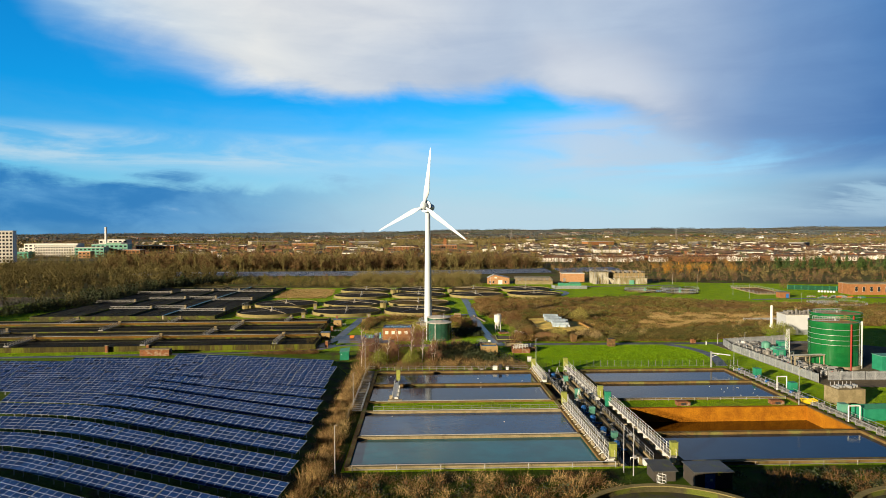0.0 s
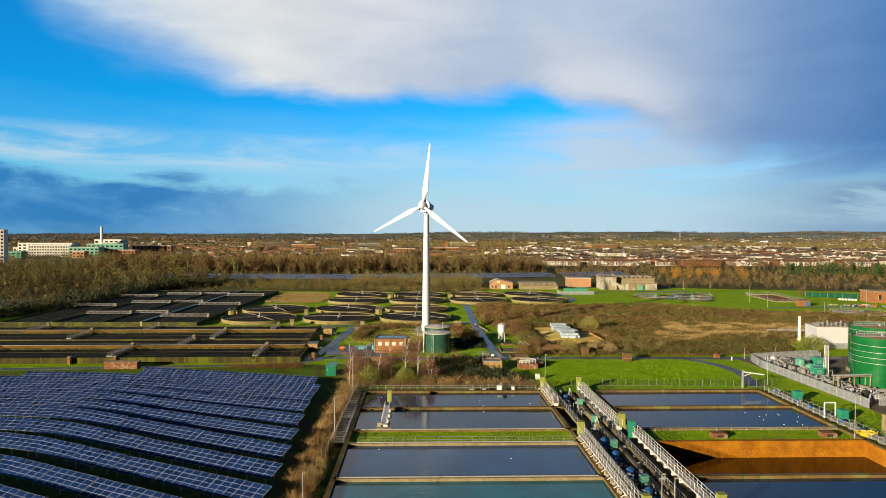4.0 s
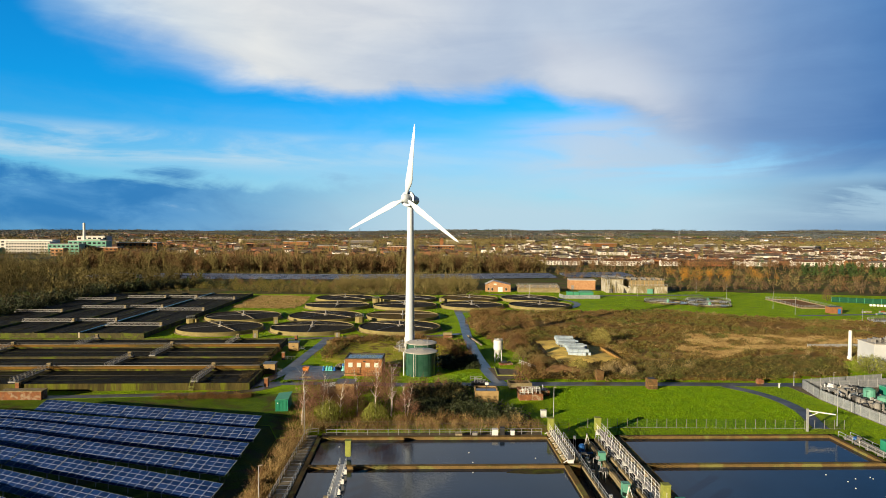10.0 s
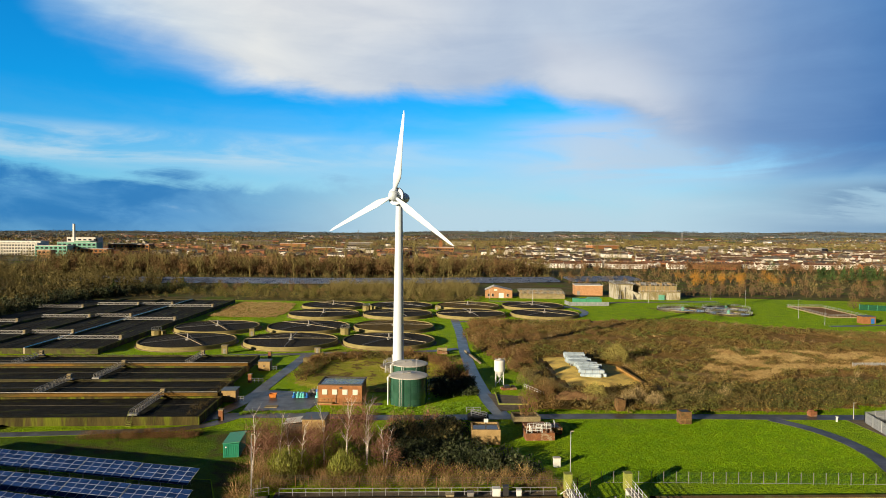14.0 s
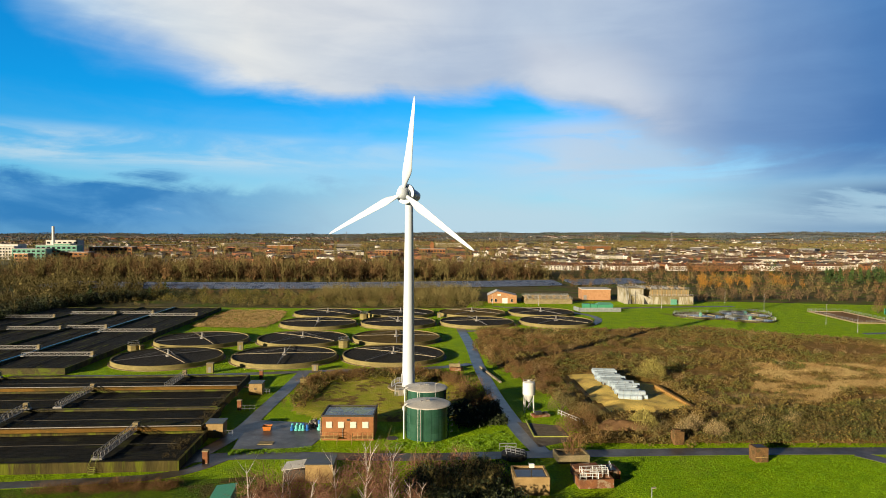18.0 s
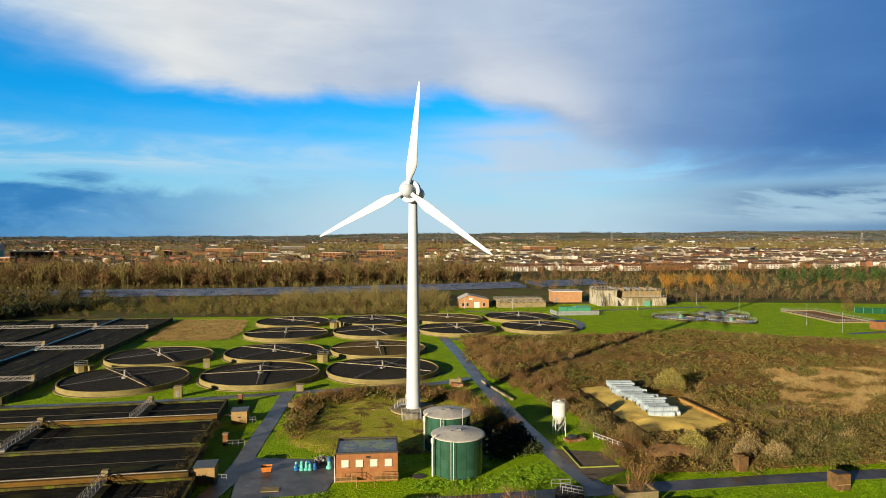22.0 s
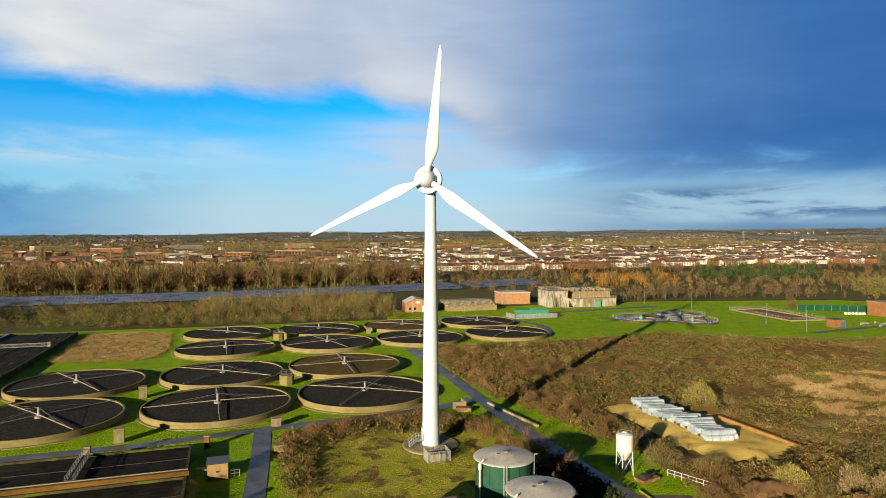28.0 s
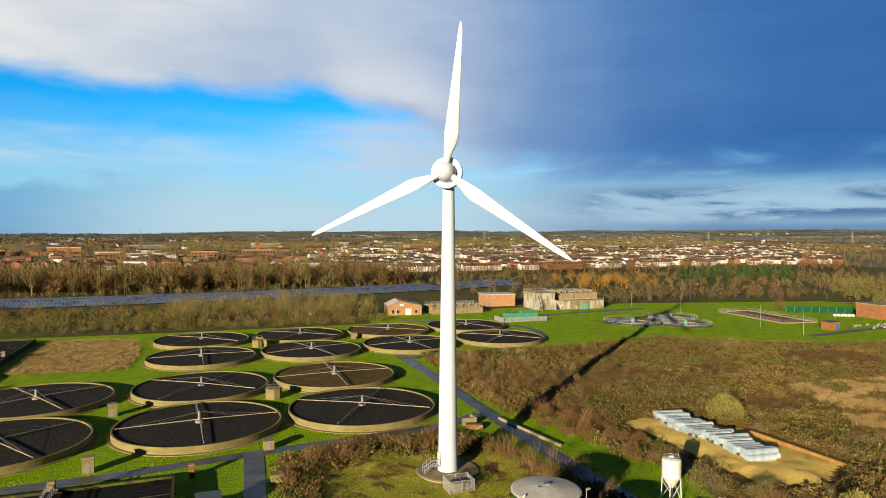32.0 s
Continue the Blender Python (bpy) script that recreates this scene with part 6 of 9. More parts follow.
# ---- digesters and their compound ----
def digester(x, y, h, label, R=6.6, top=True):
    t = thing("digester", label, "tank", at(x, y), group="digesters")
    n, tiers = 22, 9
    MB().lathe(0, 0, [(R - 0.08, 0.3), (R - 0.08, h)], 66).obj("shell", GREEN_DIG, t)
    MB().lathe(0, 0, [(R + 0.4, -0.2), (R + 0.4, 0.9), (R, 1.0)], 48).obj("plinth", PALE_CONCRETE, t)
    for k in range(tiers):
        z0, z1 = 1.0 + (h - 1.0) * k / tiers, 1.0 + (h - 1.0) * (k + 1) / tiers
        for i in range(n):
            if math.sin(6.28318 * (i + 0.5) / n) > 0.35:
                continue
            vs = [(R * math.cos(6.28318 * a / n), R * math.sin(6.28318 * a / n), z) for z in (z0 + 0.02, z1 - 0.02) for a in (i + 0.015, i + 0.34, i + 0.66, i + 0.985)]
            MB().add(vs, [(0, 1, 5, 4), (1, 2, 6, 5), (2, 3, 7, 6)]).obj("panel", GREEN_DIG, t)
    for z in (h - 1.6, h - 3.2, h - 4.6, h - 6.0) if top else (h - 0.6, h - 2.2):
        MB().ring(0, 0, z, z + 0.10, R - 0.02, R + 0.05, 66).obj("band", GALV, t, "pale stiffening band")
    MB().lathe(0, 0, [(R - 0.16, h), (R - 0.16, h + 0.04), (R * 0.5, h + 0.16), (0.5, h + 0.24)], 48).obj("roof", SANDY, t, "sandy brown cover")
    MB().ring(0, 0, h - 0.3, h + 0.42, R - 0.15, R + 0.05, 66).obj("rim", GREEN_DIG, t)
    k = MB().box(-R * 0.9, R * 0.2, -0.5, 0.5, h + 0.35, h + 0.45)
    rail(k, [(-R * 0.9, -0.5, h + 0.45), (R * 0.2, -0.5, h + 0.45)], gap=1.5, r=0.04), rail(k, [(-R * 0.9, 0.5, h + 0.45), (R * 0.2, 0.5, h + 0.45)], gap=1.5, r=0.04)
    k.tube((0.4, 0, h), (0.4, 0, h + 0.9), 0.3, 8).tube((-2.6, 0.2, h), (-2.6, 0.2, h + 0.4), 0.12, 6)
    k.obj("roof_walkway", GALV, t)
    p = MB()
    a = radians(-83)
    p.tube((math.cos(a) * (R + 0.35), math.sin(a) * (R + 0.35), 0), (math.cos(a) * (R + 0.35), math.sin(a) * (R + 0.35), h + 0.2), 0.22, 8)
    p.obj("riser_pipe", RED_PAINT, t, "red riser pipe")
    if not top:
        return
    p = MB()
    for a in (-38, -33):
        a = radians(a)
        p.tube((math.cos(a) * (R + 0.4), math.sin(a) * (R + 0.4), 0), (math.cos(a) * (R + 0.4), math.sin(a) * (R + 0.4), h + 0.6), 0.2, 8)
    p.obj("riser_pipe", PAINT_WHITE, t, "pale riser pipe")
    rl = MB()
    rail(rl, [(0.5, 1.5, h + 0.2), (5.5, 1.5, h + 0.2), (5.5, 4.0, h + 0.2)], gap=1.2, r=0.05), rl.box(0.5, 5.5, 1.5, 4.0, h, h + 0.2)
    rl.obj("platform", OCHRE_STEEL, t, "small ochre railed platform")


OCHRE_STEEL = surf("ochre_steel", (0.36, 0.27, 0.08), (0.28, 0.20, 0.06), 1.0, 0.6, 0.1)
SANDY = surf("sandy_cover", (0.42, 0.29, 0.14), (0.33, 0.22, 0.10), 0.6, 0.9, 0.3, fine=9.0, dist=0.03)
digester(120.4, -86.0, 12.9, "tall bright green enamelled steel digester with pale bands")
digester(132.0, -67.8, 13.0, "broad green digester standing behind its twin", 7.4, False)
CLADDING = surf("grey_white_cladding", (0.52, 0.54, 0.56), (0.48, 0.50, 0.52), 0.15, 0.5, 0.02, fine=3.0, grit=0.05)
t = thing("gas_house", "white clad building with pipework and fans on its roof", "building", at(145.0, -22.5, 0, -6))
MB().box(-6.4, 4.6, -5, 4, 0.0, 6.9).obj("wall", CLADDING, t)
MB().box(-6.6, 4.8, -5.2, 4.2, 6.9, 7.1).obj("roof", ROOF_PALE, t)
g = MB()
for i in range(7):
    g.tube((-4.8 + i * 1.5, -2.5, 7.1), (-4.8 + i * 1.5, -2.5, 8.2 + 0.5 * (i % 3)), 0.25, 8).box(-5.0 + i * 1.5, -4.0 + i * 1.5, -0.5, 1.5, 7.1, 8.0 + 0.3 * (i % 2))
rail(g, [(-5.5, -4, 7.1), (5.5, -4, 7.1), (5.5, 4, 7.1)], gap=1.8, r=0.05)
g.obj("roof_plant", GREY_METAL, t)
MB().box(-8.4, -6.6, -3.5, -0.5, 0, 2.6).obj("side_plant", GREY_METAL, t)
MB().lathe(138.4, -15.2, [(0.85, 0), (0.7, 1.2), (0.55, 1.4), (0.5, 9.2), (0.42, 9.4)], 16).obj("flare_stack", PAINT_WHITE, label="slender white flare stack", category="stack")


def palisade(pts, label, h=2.4):
    t = thing("palisade_fence", label, "fence", group="palisade fences")
    for p, q in zip(pts, pts[1:]):
        p, q = Vector((*p, 0)), Vector((*q, 0))
        L = (q - p).length
        n = int(L / 0.30)
        d = (q - p) / L
        pales, rails_ = MB(), MB()
        for i in range(n):
            c = p + d * (i * L / n)
            pales.add([c, c + d * 0.26, c + d * 0.26 + Vector((0, 0, h - 0.15)), c + d * 0.13 + Vector((0, 0, h)), c + Vector((0, 0, h - 0.15))], [(0, 1, 2, 3, 4)])
        for z in (0.4, h - 0.5):
            rails_.beam(p + Vector((0, 0, z)), q + Vector((0, 0, z)), 0.06, 0.06)
        k = max(1, int(L / 2.75))
        for i in range(k + 1):
            c = p + d * (i * L / k)
            rails_.box(c.x - 0.06, c.x + 0.06, c.y - 0.06, c.y + 0.06, 0, h)
        pales.obj("paling", PALISADE, t)
        rails_.obj("framework", GALV, t)


palisade([(101.2, -62.5), (103.9, -107.0)], "pale grey steel palisade fence along the lawn"), palisade([(108.0, -104.4), (118, -104), (150, -103)], "pale grey steel palisade fence of the compound")
palisade([(101.2, -62.5), (103, -52), (128, -45)], "pale grey steel palisade fence along the road"), palisade([(136, 4), (160, 5)], "low pale fence by the gas house", 1.8), palisade([(104, -54), (126, -50)], "pale grey steel palisade fence along the compound"), palisade([(135, -30.5), (152, -30)], "pale grey steel palisade fence before the gas house", 2.0)
t = thing("lattice_mast", "white lattice mast with a spread foot", "mast", at(112.4, -76.0))
g = MB()
for s1, s2 in ((-1, -1), (1, -1), (1, 1), (-1, 1)):
    g.tube((s1 * 0.5, s2 * 0.5, 0.4), (s1 * 0.3, s2 * 0.3, 9.2), 0.06, 4)
for i in range(11):
    z0, z1 = 0.4 + i * 0.8, 1.2 + i * 0.8
    for (a, b), (c2, d2) in (((-0.5, -0.5), (0.5, -0.5)), ((0.5, -0.5), (0.5, 0.5)), ((0.5, 0.5), (-0.5, 0.5)), ((-0.5, 0.5), (-0.5, -0.5))):
        f0, f1 = 1 - 0.04 * i, 1 - 0.04 * (i + 1)
        g.tube((a * f0, b * f0, z0), (c2 * f1, d2 * f1, z1), 0.04, 4)
g.obj("lattice", PAINT_WHITE, t)
MB().add([(-1.4, -1.4, 0), (1.4, -1.4, 0), (1.4, 1.4, 0), (-1.4, 1.4, 0), (-0.5, -0.5, 0.9), (0.5, -0.5, 0.9), (0.5, 0.5, 0.9), (-0.5, 0.5, 0.9)], [(0, 1, 5, 4), (1, 2, 6, 5), (2, 3, 7, 6), (3, 0, 4, 7), (4, 5, 6, 7)]).obj("foot", PAINT_WHITE, t)
rnd = random.Random(4)
for i in range(64):
    x, y = rnd.uniform(104.5, 114.5), rnd.uniform(-102, -54)
    if (x - 112.4) ** 2 + (y + 76) ** 2 < 6 or (x - 119.3) ** 2 + (y + 86.5) ** 2 < 66:
        continue
    t = thing("process_skid", "cluster of grey pipes, valves and small vessels", "machinery", at(x, y, 0.04, rnd.uniform(0, 90)), group="compound machinery")
    k = rnd.choice((0, 1, 1, 1, 2, 2))
    if k == 0:
        MB().lathe(0, 0, [(0.7, 0.2), (0.7, 2.0), (0.3, 2.3)], 12).box(-0.8, 0.8, -0.8, 0.8, 0, 0.2).obj("vessel", rnd.choice((DARK, GREY_METAL, GREY_METAL)), t)
    elif k == 1:
        MB().line([(-1.5, 0, 0), (-1.5, 0, 1.8), (1.5, 0, 1.8), (1.5, 0, 0)], 0.16, 6).line([(-1.0, 0.6, 0), (-1.0, 0.6, 1.2), (1.8, 0.6, 1.2)], 0.12, 6).obj("pipe_loop", GALV, t)
    else:
        MB().box(-1.1, 1.1, -0.7, 0.7, 0, 1.5).box(-0.9, 0.1, -0.5, 0.5, 1.5, 1.9).obj("body", rnd.choice((GREY_METAL, DARK, GREY_METAL, GALV)), t)
    MB().tube((0, 0.8, 0), (0, 0.8, 1.6), 0.08).tube((0, 0.8, 1.2), (0.9, 0.8, 1.2), 0.08).obj("pipe", GALV, t)
for x, y, h in ((110.5, -66.5, 3.4), (111.5, -70.0, 2.4)):
    t = thing("teal_vessel", "teal steel vessel in the digester compound", "vessel", at(x, y, 0.04), group="teal vessels")
    MB().lathe(0, 0, [(1.3, 0), (1.3, h), (0.5, h + 0.4)], 16).obj("body", TEAL_PALE, t)
    MB().tube((1.5, 0, 0), (1.5, 0, h), 0.12).obj("pipe", GALV, t)
rnd = random.Random(77)
for i in range(16):
    x, y = 105.2 + rnd.uniform(0, 8.0), -100 + i * 2.9
    if (x - 120.4) ** 2 + (y + 86) ** 2 < 80:
        x = 106
    t = thing("pipe_rack", "low rack of galvanised pipes and valves in the compound", "pipework", at(x, y, 0.04, rnd.uniform(-12, 12)), group="compound pipe racks")
    L = rnd.uniform(2.5, 5.0)
    for k in range(rnd.randint(2, 4)):
        z = 0.5 + 0.45 * k
        MB().tube((-L / 2, 0.3 * k, z), (L / 2, 0.3 * k, z), 0.10 + 0.04 * (k % 2), 8).tube((L / 2, 0.3 * k, z), (L / 2, 0.3 * k, 0), 0.10, 8).obj("pipe", rnd.choice((GALV, GALV, PAINT_WHITE, GREY_METAL)), t)
    for e in (-L / 2 + 0.3, L / 2 - 0.3):
        MB().box(e - 0.06, e + 0.06, -0.2, 1.1, 0, 1.9).obj("post", GREY_METAL, t)
    MB().ring(0.2, 0.3, 1.3, 1.36, 0.22, 0.28, 10).tube((0.2, 0.3, 0.6), (0.2, 0.3, 1.3), 0.05, 5).obj("hand_wheel", rnd.choice((DARK, BLUE_PAINT, RED_PAINT)), t)
for x, y in ((109.6, -76.6), (112.6, -73.0), (118.0, -62.0)):
    t = thing("teal_plant_box", "teal steel plant box in the digester compound", "cabinet", at(x, y, 0.04, 6), group="teal plant boxes")
    MB().box(-1.3, 1.3, -1.2, 1.2, 0.1, 3.0).obj("body", TEAL, t)
    MB().box(-1.4, 1.4, -1.3, 1.3, 3.0, 3.12).obj("lid", TEAL_PALE, t)
    MB().box(-0.9, 0.5, -1.24, -1.2, 0.3, 2.6).obj("door", TEAL_PALE, t)
t = thing("pipe_bridge", "pale pipe bridge on posts before the digester", "pipe bridge", at(106, -92, 0, 8))
g = MB()
for x in (0, 4.5, 9):
    for y in (0, 1.6):
        g.box(x - 0.12, x + 0.12, y - 0.12, y + 0.12, 0, 3.8)
g.box(-0.2, 9.2, -0.1, 0.1, 3.8, 4.0).box(-0.2, 9.2, 1.5, 1.7, 3.8, 4.0)
g.obj("frame", PALE_CONCRETE, t)
MB().tube((-1, 0.4, 4.15), (10, 0.4, 4.15), 0.16, 8).tube((-1, 1.1, 4.15), (10, 1.1, 4.15), 0.12, 8).obj("pipes", GALV, t)
t = thing("green_shed", "long green steel container shed beside the digester", "container", at(134, -92, 0, 3))
MB().box(-5, 5, -2, 2, 0.1, 4.2).obj("body", TEAL, t)
MB().box(-5.1, 5.1, -2.1, 2.1, 4.2, 4.4).obj("roof", TEAL_PALE, t)

# boxes and pipes along the back railing
for a, w, h, mat in ((-13.6, 1.1, 1.5, PAINT_WHITE), (-12.2, 0.8, 1.8, DARK), (-10.2, 0.7, 1.2, PAINT_WHITE), (-17.5, 0.9, 0.9, GREY_METAL), (-20.6, 1.2, 0.7, PALE_CONCRETE)):
    cabinet(a, 38.0, mat, h, "small cabinet by the railing behind the basins", w)
for b in (33.2, 9.0):
    t = thing("lifting_tripod", "white tubular lifting tripod in the channel", "tripod", BASIN @ at(3.0, b, -1.2), group="lifting tripods")
    for x, y in ((-0.9, -0.6), (0.9, -0.6), (0, 0.9)):
        MB().tube((x, y, 0), (0, 0, 3.2), 0.045, 6).obj("leg", PAINT_WHITE, t)
    MB().box(-0.1, 0.1, -0.1, 0.1, 3.1, 3.3).obj("head", GREY_METAL, t)
rnd = random.Random(31)
for i in range(46):
    x0 = rnd.uniform(-0.2, 6.0)
    b = rnd.uniform(-35, 36)
    t = thing("channel_fitting", "pale valve fitting on pipework in the channel", "valve", BASIN @ at(x0 if not 3.2 < x0 < 4.2 else 2.6, b, -1.2, rnd.choice((0, 90))), group="channel fittings")
    h = rnd.uniform(0.9, 1.9)
    MB().line([(-0.7, 0, 0), (-0.7, 0, h), (0.7, 0, h), (0.7, 0, 0)], 0.09, 6).obj("pipe", rnd.choice((GALV, GREY_METAL, PAINT_WHITE)), t)
    MB().box(-0.25, 0.25, -0.2, 0.2, h - 0.2, h + 0.35).obj("actuator", rnd.choice((GREY_METAL, DARK, DARK, GALV)), t)
# white rails on the cross walls
for a0, a1, b in ((-45, -4.5, 4.9), (-45, -4.5, -2.9), (-46, -4.5, -20.0)):
    MB().tube((a0, b, 0.72), (a1, b, 0.72), 0.10, 8).obj("wall_pipe", GALV, label="pale pipe along the basin cross wall", m=BASIN, category="pipe", kind="structure")
MB().slab([(-14, 19.3), (-9, 18.6), (-4.5, 19.0), (-4.2, 20.6), (-8, 20.9), (-12.5, 20.4)], WATER_Z, WATER_Z + 0.02).obj("pond_scum", MOSSY, label="raft of brown scum on the water", m=BASIN, category="scum")
rnd = random.Random(8)
for i in range(20):
    a, b = rnd.choice(((rnd.uniform(32, 50), rnd.uniform(7, 20)), (rnd.uniform(42, 51), rnd.uniform(6, 16)), (rnd.uniform(-44, -6), rnd.uniform(-18, 34))))
    if 20.8 < b < 22.3 or -4 < b < 6.2:
        continue
    MB().lathe(0, 0, [(0.06, -0.03), (0.13, 0.03), (0.07, 0.12)], 6).obj("floating_litter", PAINT_WHITE, label="small white scrap floating on the water", m=BASIN @ at(a, b, WATER_Z), category="litter", group="floating scraps")


# ---- smaller buildings and clutter of the works ----
def lamp_post(x, y, h, label="slim galvanised lamp post", arm=True):
    t = thing("lamp_post", label, "lamp post", at(x, y), group="lamp posts")
    MB().tube((0, 0, 0), (0, 0, 1.3), 0.11, 8).tube((0, 0, 1.3), (0, 0, h), 0.075, 8, 0.05).obj("pole", GALV, t)
    if arm:
        MB().beam((0, 0, h), (0.5, 0, h + 0.05), 0.3, 0.12).obj("lamp_head", PALE_CONCRETE, t)


for x, y, h in ((36.0, -168.8, 8.0), (37.2, -170.2, 8.0), (-13.8, -130.0, 8.0), (-11.4, -168.9, 8.0), (-15.6, -92.9, 9.5), (33.6, -85.4, 8.0), (86.6, -129.2, 8.5), (92.3, -84.0, 8.0),
                (108.7, -55.8, 5.0), (102.2, -49.5, 3.6), (130.6, 178.7, 6.5), (175.9, 202.1, 7), (179.8, 166, 9), (183, 118.5, 9), (182, 95.6, 8.5), (196.5, 68, 6), (233.6, 93, 9), (41, 196, 6), (66, 190, 6), (6.6, -33.0, 9.0)):
    lamp_post(x, y, h)


def flat_hut(name, x, y, w, d, h, wall, roof, label, turn=0.0, door=None, overhang=0.15):
    t = thing(name, label, "hut", at(x, y, 0, turn))
    MB().box(-w / 2, w / 2, -d / 2, d / 2, -0.2, h).obj("wall", wall, t)
    MB().box(-w / 2 - overhang, w / 2 + overhang, -d / 2 - overhang, d / 2 + overhang, h, h + 0.18).obj("roof", roof, t)
    if door:
        MB().box(-0.5, 0.5, -d / 2 - 0.04, -d / 2, 0.05, 2.05).obj("door", door, t)
    return t


# kiosks at the ends of the filter beds
for x, y in ((-36.6, -38.4), (-37.6, -5.0)):
    t = flat_hut("bed_kiosk", x, y, 3.2, 3.2, 2.7, BRICK_PALE, ROOF_FELT, "pale yellow brick kiosk with an overhanging flat roof", 3)
    MB().box(-0.3, 0.3, -1.64, -1.6, 1.3, 1.6).obj("vent", DARK, t)
    MB().box(-3.2, -1.6, -0.6, 0.6, 1.5, 1.7).obj("pipe_deck", CONCRETE, t)
    rail(MB(), [(1.9, -1.2, 0.2), (3.4, -1.2, 0.2)], gap=0.8, r=0.04).obj("railing", GALV, t)
for x, y in ((-37.4, -20.2), (-40.6, 11.0), (-33.4, -54.0), (-91.5, -60.8), (-104.5, -62.0)):
    t = thing("brick_pier", "small red brick pier at the end of a filter bed", "pier", at(x, y), group="brick piers")
    MB().box(-0.45, 0.45, -0.45, 0.45, -0.2, 2.2).obj("shaft", BRICK_OLD, t)
    MB().box(-0.55, 0.55, -0.55, 0.55, 2.2, 2.32).obj("cap", CONCRETE, t)
railing("pier_railing", [(-37.0, -21.6, 0.2), (-33.6, -21.6, 0.2)], "short galvanised railing beside the bed", m=None, gap=1.0)
t = thing("low_brick_chamber", "low old brick chamber before the filter bed", "chamber", at(-86, -67.2, 0, 3))
MB().box(-4.6, 4.6, -1.3, 1.3, 0, 2.0).obj("wall", BRICK_OLD, t)
MB().box(-4.75, 4.75, -1.4, 1.4, 2.0, 2.12).obj("cap", CONCRETE, t)
t = thing("bed_steps", "yellow timber steps up the filter bed wall", "steps", at(-50.5, -57.6, 0, 3))
g = MB()
for i in range(6):
    g.box(-0.5, 0.5, -1.7 + i * 0.28, -1.45 + i * 0.28, 0.1 + i * 0.28, 0.16 + i * 0.28)
rail(g, [(-0.5, -1.7, 0.1), (-0.5, 0, 1.7)], gap=0.8, r=0.03), rail(g, [(0.5, -1.7, 0.1), (0.5, 0, 1.7)], gap=0.8, r=0.03)
g.obj("stairs", LIME_BOX, t)

# green steel container by the birches
t = thing("steel_container", "bright teal ribbed steel container on grass", "container", at(-24.3, -73.4, 0, 6))
MB().box(-1.35, 1.35, -3.0, 3.0, 0.1, 2.5).obj("body", TEAL, t)
for i in range(9):
    MB().box(-1.25 + i * 0.3, -1.12 + i * 0.3, -3.06, -3.0, 0.2, 2.4).obj("rib", TEAL, t)
MB().add([(-1.5, -3.15, 2.5), (1.5, -3.15, 2.75), (1.5, 3.15, 2.75), (-1.5, 3.15, 2.5), (-1.5, -3.15, 2.62), (1.5, -3.15, 2.9), (1.5, 3.15, 2.9), (-1.5, 3.15, 2.62)],
         [(3, 2, 1, 0), (4, 5, 6, 7), (0, 1, 5, 4), (1, 2, 6, 5), (2, 3, 7, 6), (3, 0, 4, 7)]).obj("lid", GREEN_BOX, t)
MB().tube((-0.9, -3.07, 1.9), (-0.9, -3.02, 1.9), 0.14, 12).obj("badge", PAINT_WHITE, t)
t = flat_hut("brick_store", -12.3, -60.6, 4.4, 4.6, 2.9, BRICK_PALE, ROOF_FELT, "pale brick store with a wet felt roof")
t = thing("lean_shed", "small grey shed with a pale sloping roof", "shed", at(-16.4, -60.8))
MB().box(-1.7, 1.7, -1.7, 1.7, 0, 1.9).obj("wall", DARK_TRIM, t)
MB().add([(-1.95, -1.95, 1.9), (1.8, -1.95, 2.4), (1.8, 1.95, 2.4), (-1.95, 1.95, 1.9), (-1.95, -1.95, 2.0), (1.8, -1.95, 2.5), (1.8, 1.95, 2.5), (-1.95, 1.95, 2.0)],
         [(3, 2, 1, 0), (4, 5, 6, 7), (0, 1, 5, 4), (1, 2, 6, 5), (2, 3, 7, 6), (3, 0, 4, 7)]).obj("roof", ROOF_PALE, t)
# yard: skip, pumps, manhole
t = thing("orange_skip", "orange steel skip standing in the yard", "skip", at(-27.4, -35.4, 0.07, 4) @ Matrix.Diagonal((0.75, 0.75, 0.7, 1)))
MB().add([(-0.9, -0.8, 0.1), (0.9, -0.8, 0.1), (1.2, -1.0, 1.3), (-1.2, -1.0, 1.3), (-0.9, 0.8, 0.1), (0.9, 0.8, 0.1), (1.2, 1.0, 1.3), (-1.2, 1.0, 1.3)],
         [(0, 1, 2, 3), (7, 6, 5, 4), (0, 3, 7, 4), (1, 5, 6, 2), (0, 4, 5, 1)]).obj("body", ORANGE_PAINT, t)
MB().box(-1.05, 1.05, -0.85, 0.85, 0.9, 0.95).obj("load", EARTH, t)
rnd = random.Random(9)
for i in range(9):
    x, y = -22.4 + (i % 5) * 0.75 + rnd.uniform(-0.2, 0.2), -35.4 + (i // 5) * 1.1 + rnd.uniform(-0.2, 0.2)
    t = thing("spare_pump", "turquoise cast pump lying in the yard", "pump", at(x, y, 0.075, rnd.uniform(0, 180)), group="spare pumps")
    MB().lathe(0, 0, [(0.4, 0), (0.45, 0.25), (0.25, 0.4), (0.28, 0.9), (0.15, 1.1)], 12).tube((0, 0, 0.3), (0.6, 0, 0.3), 0.16, 8).obj("casing", CYAN_PAINT if i % 4 else BLUE_PAINT, t)
    MB().tube((0.55, 0, 0.3), (0.65, 0, 0.3), 0.26, 10).obj("flange", CYAN_PAINT, t)
t = thing("spare_pump", "blue and turquoise pump lying in the yard", "pump", at(-16.9, -35.2, 0.075, 30), group="spare pumps")
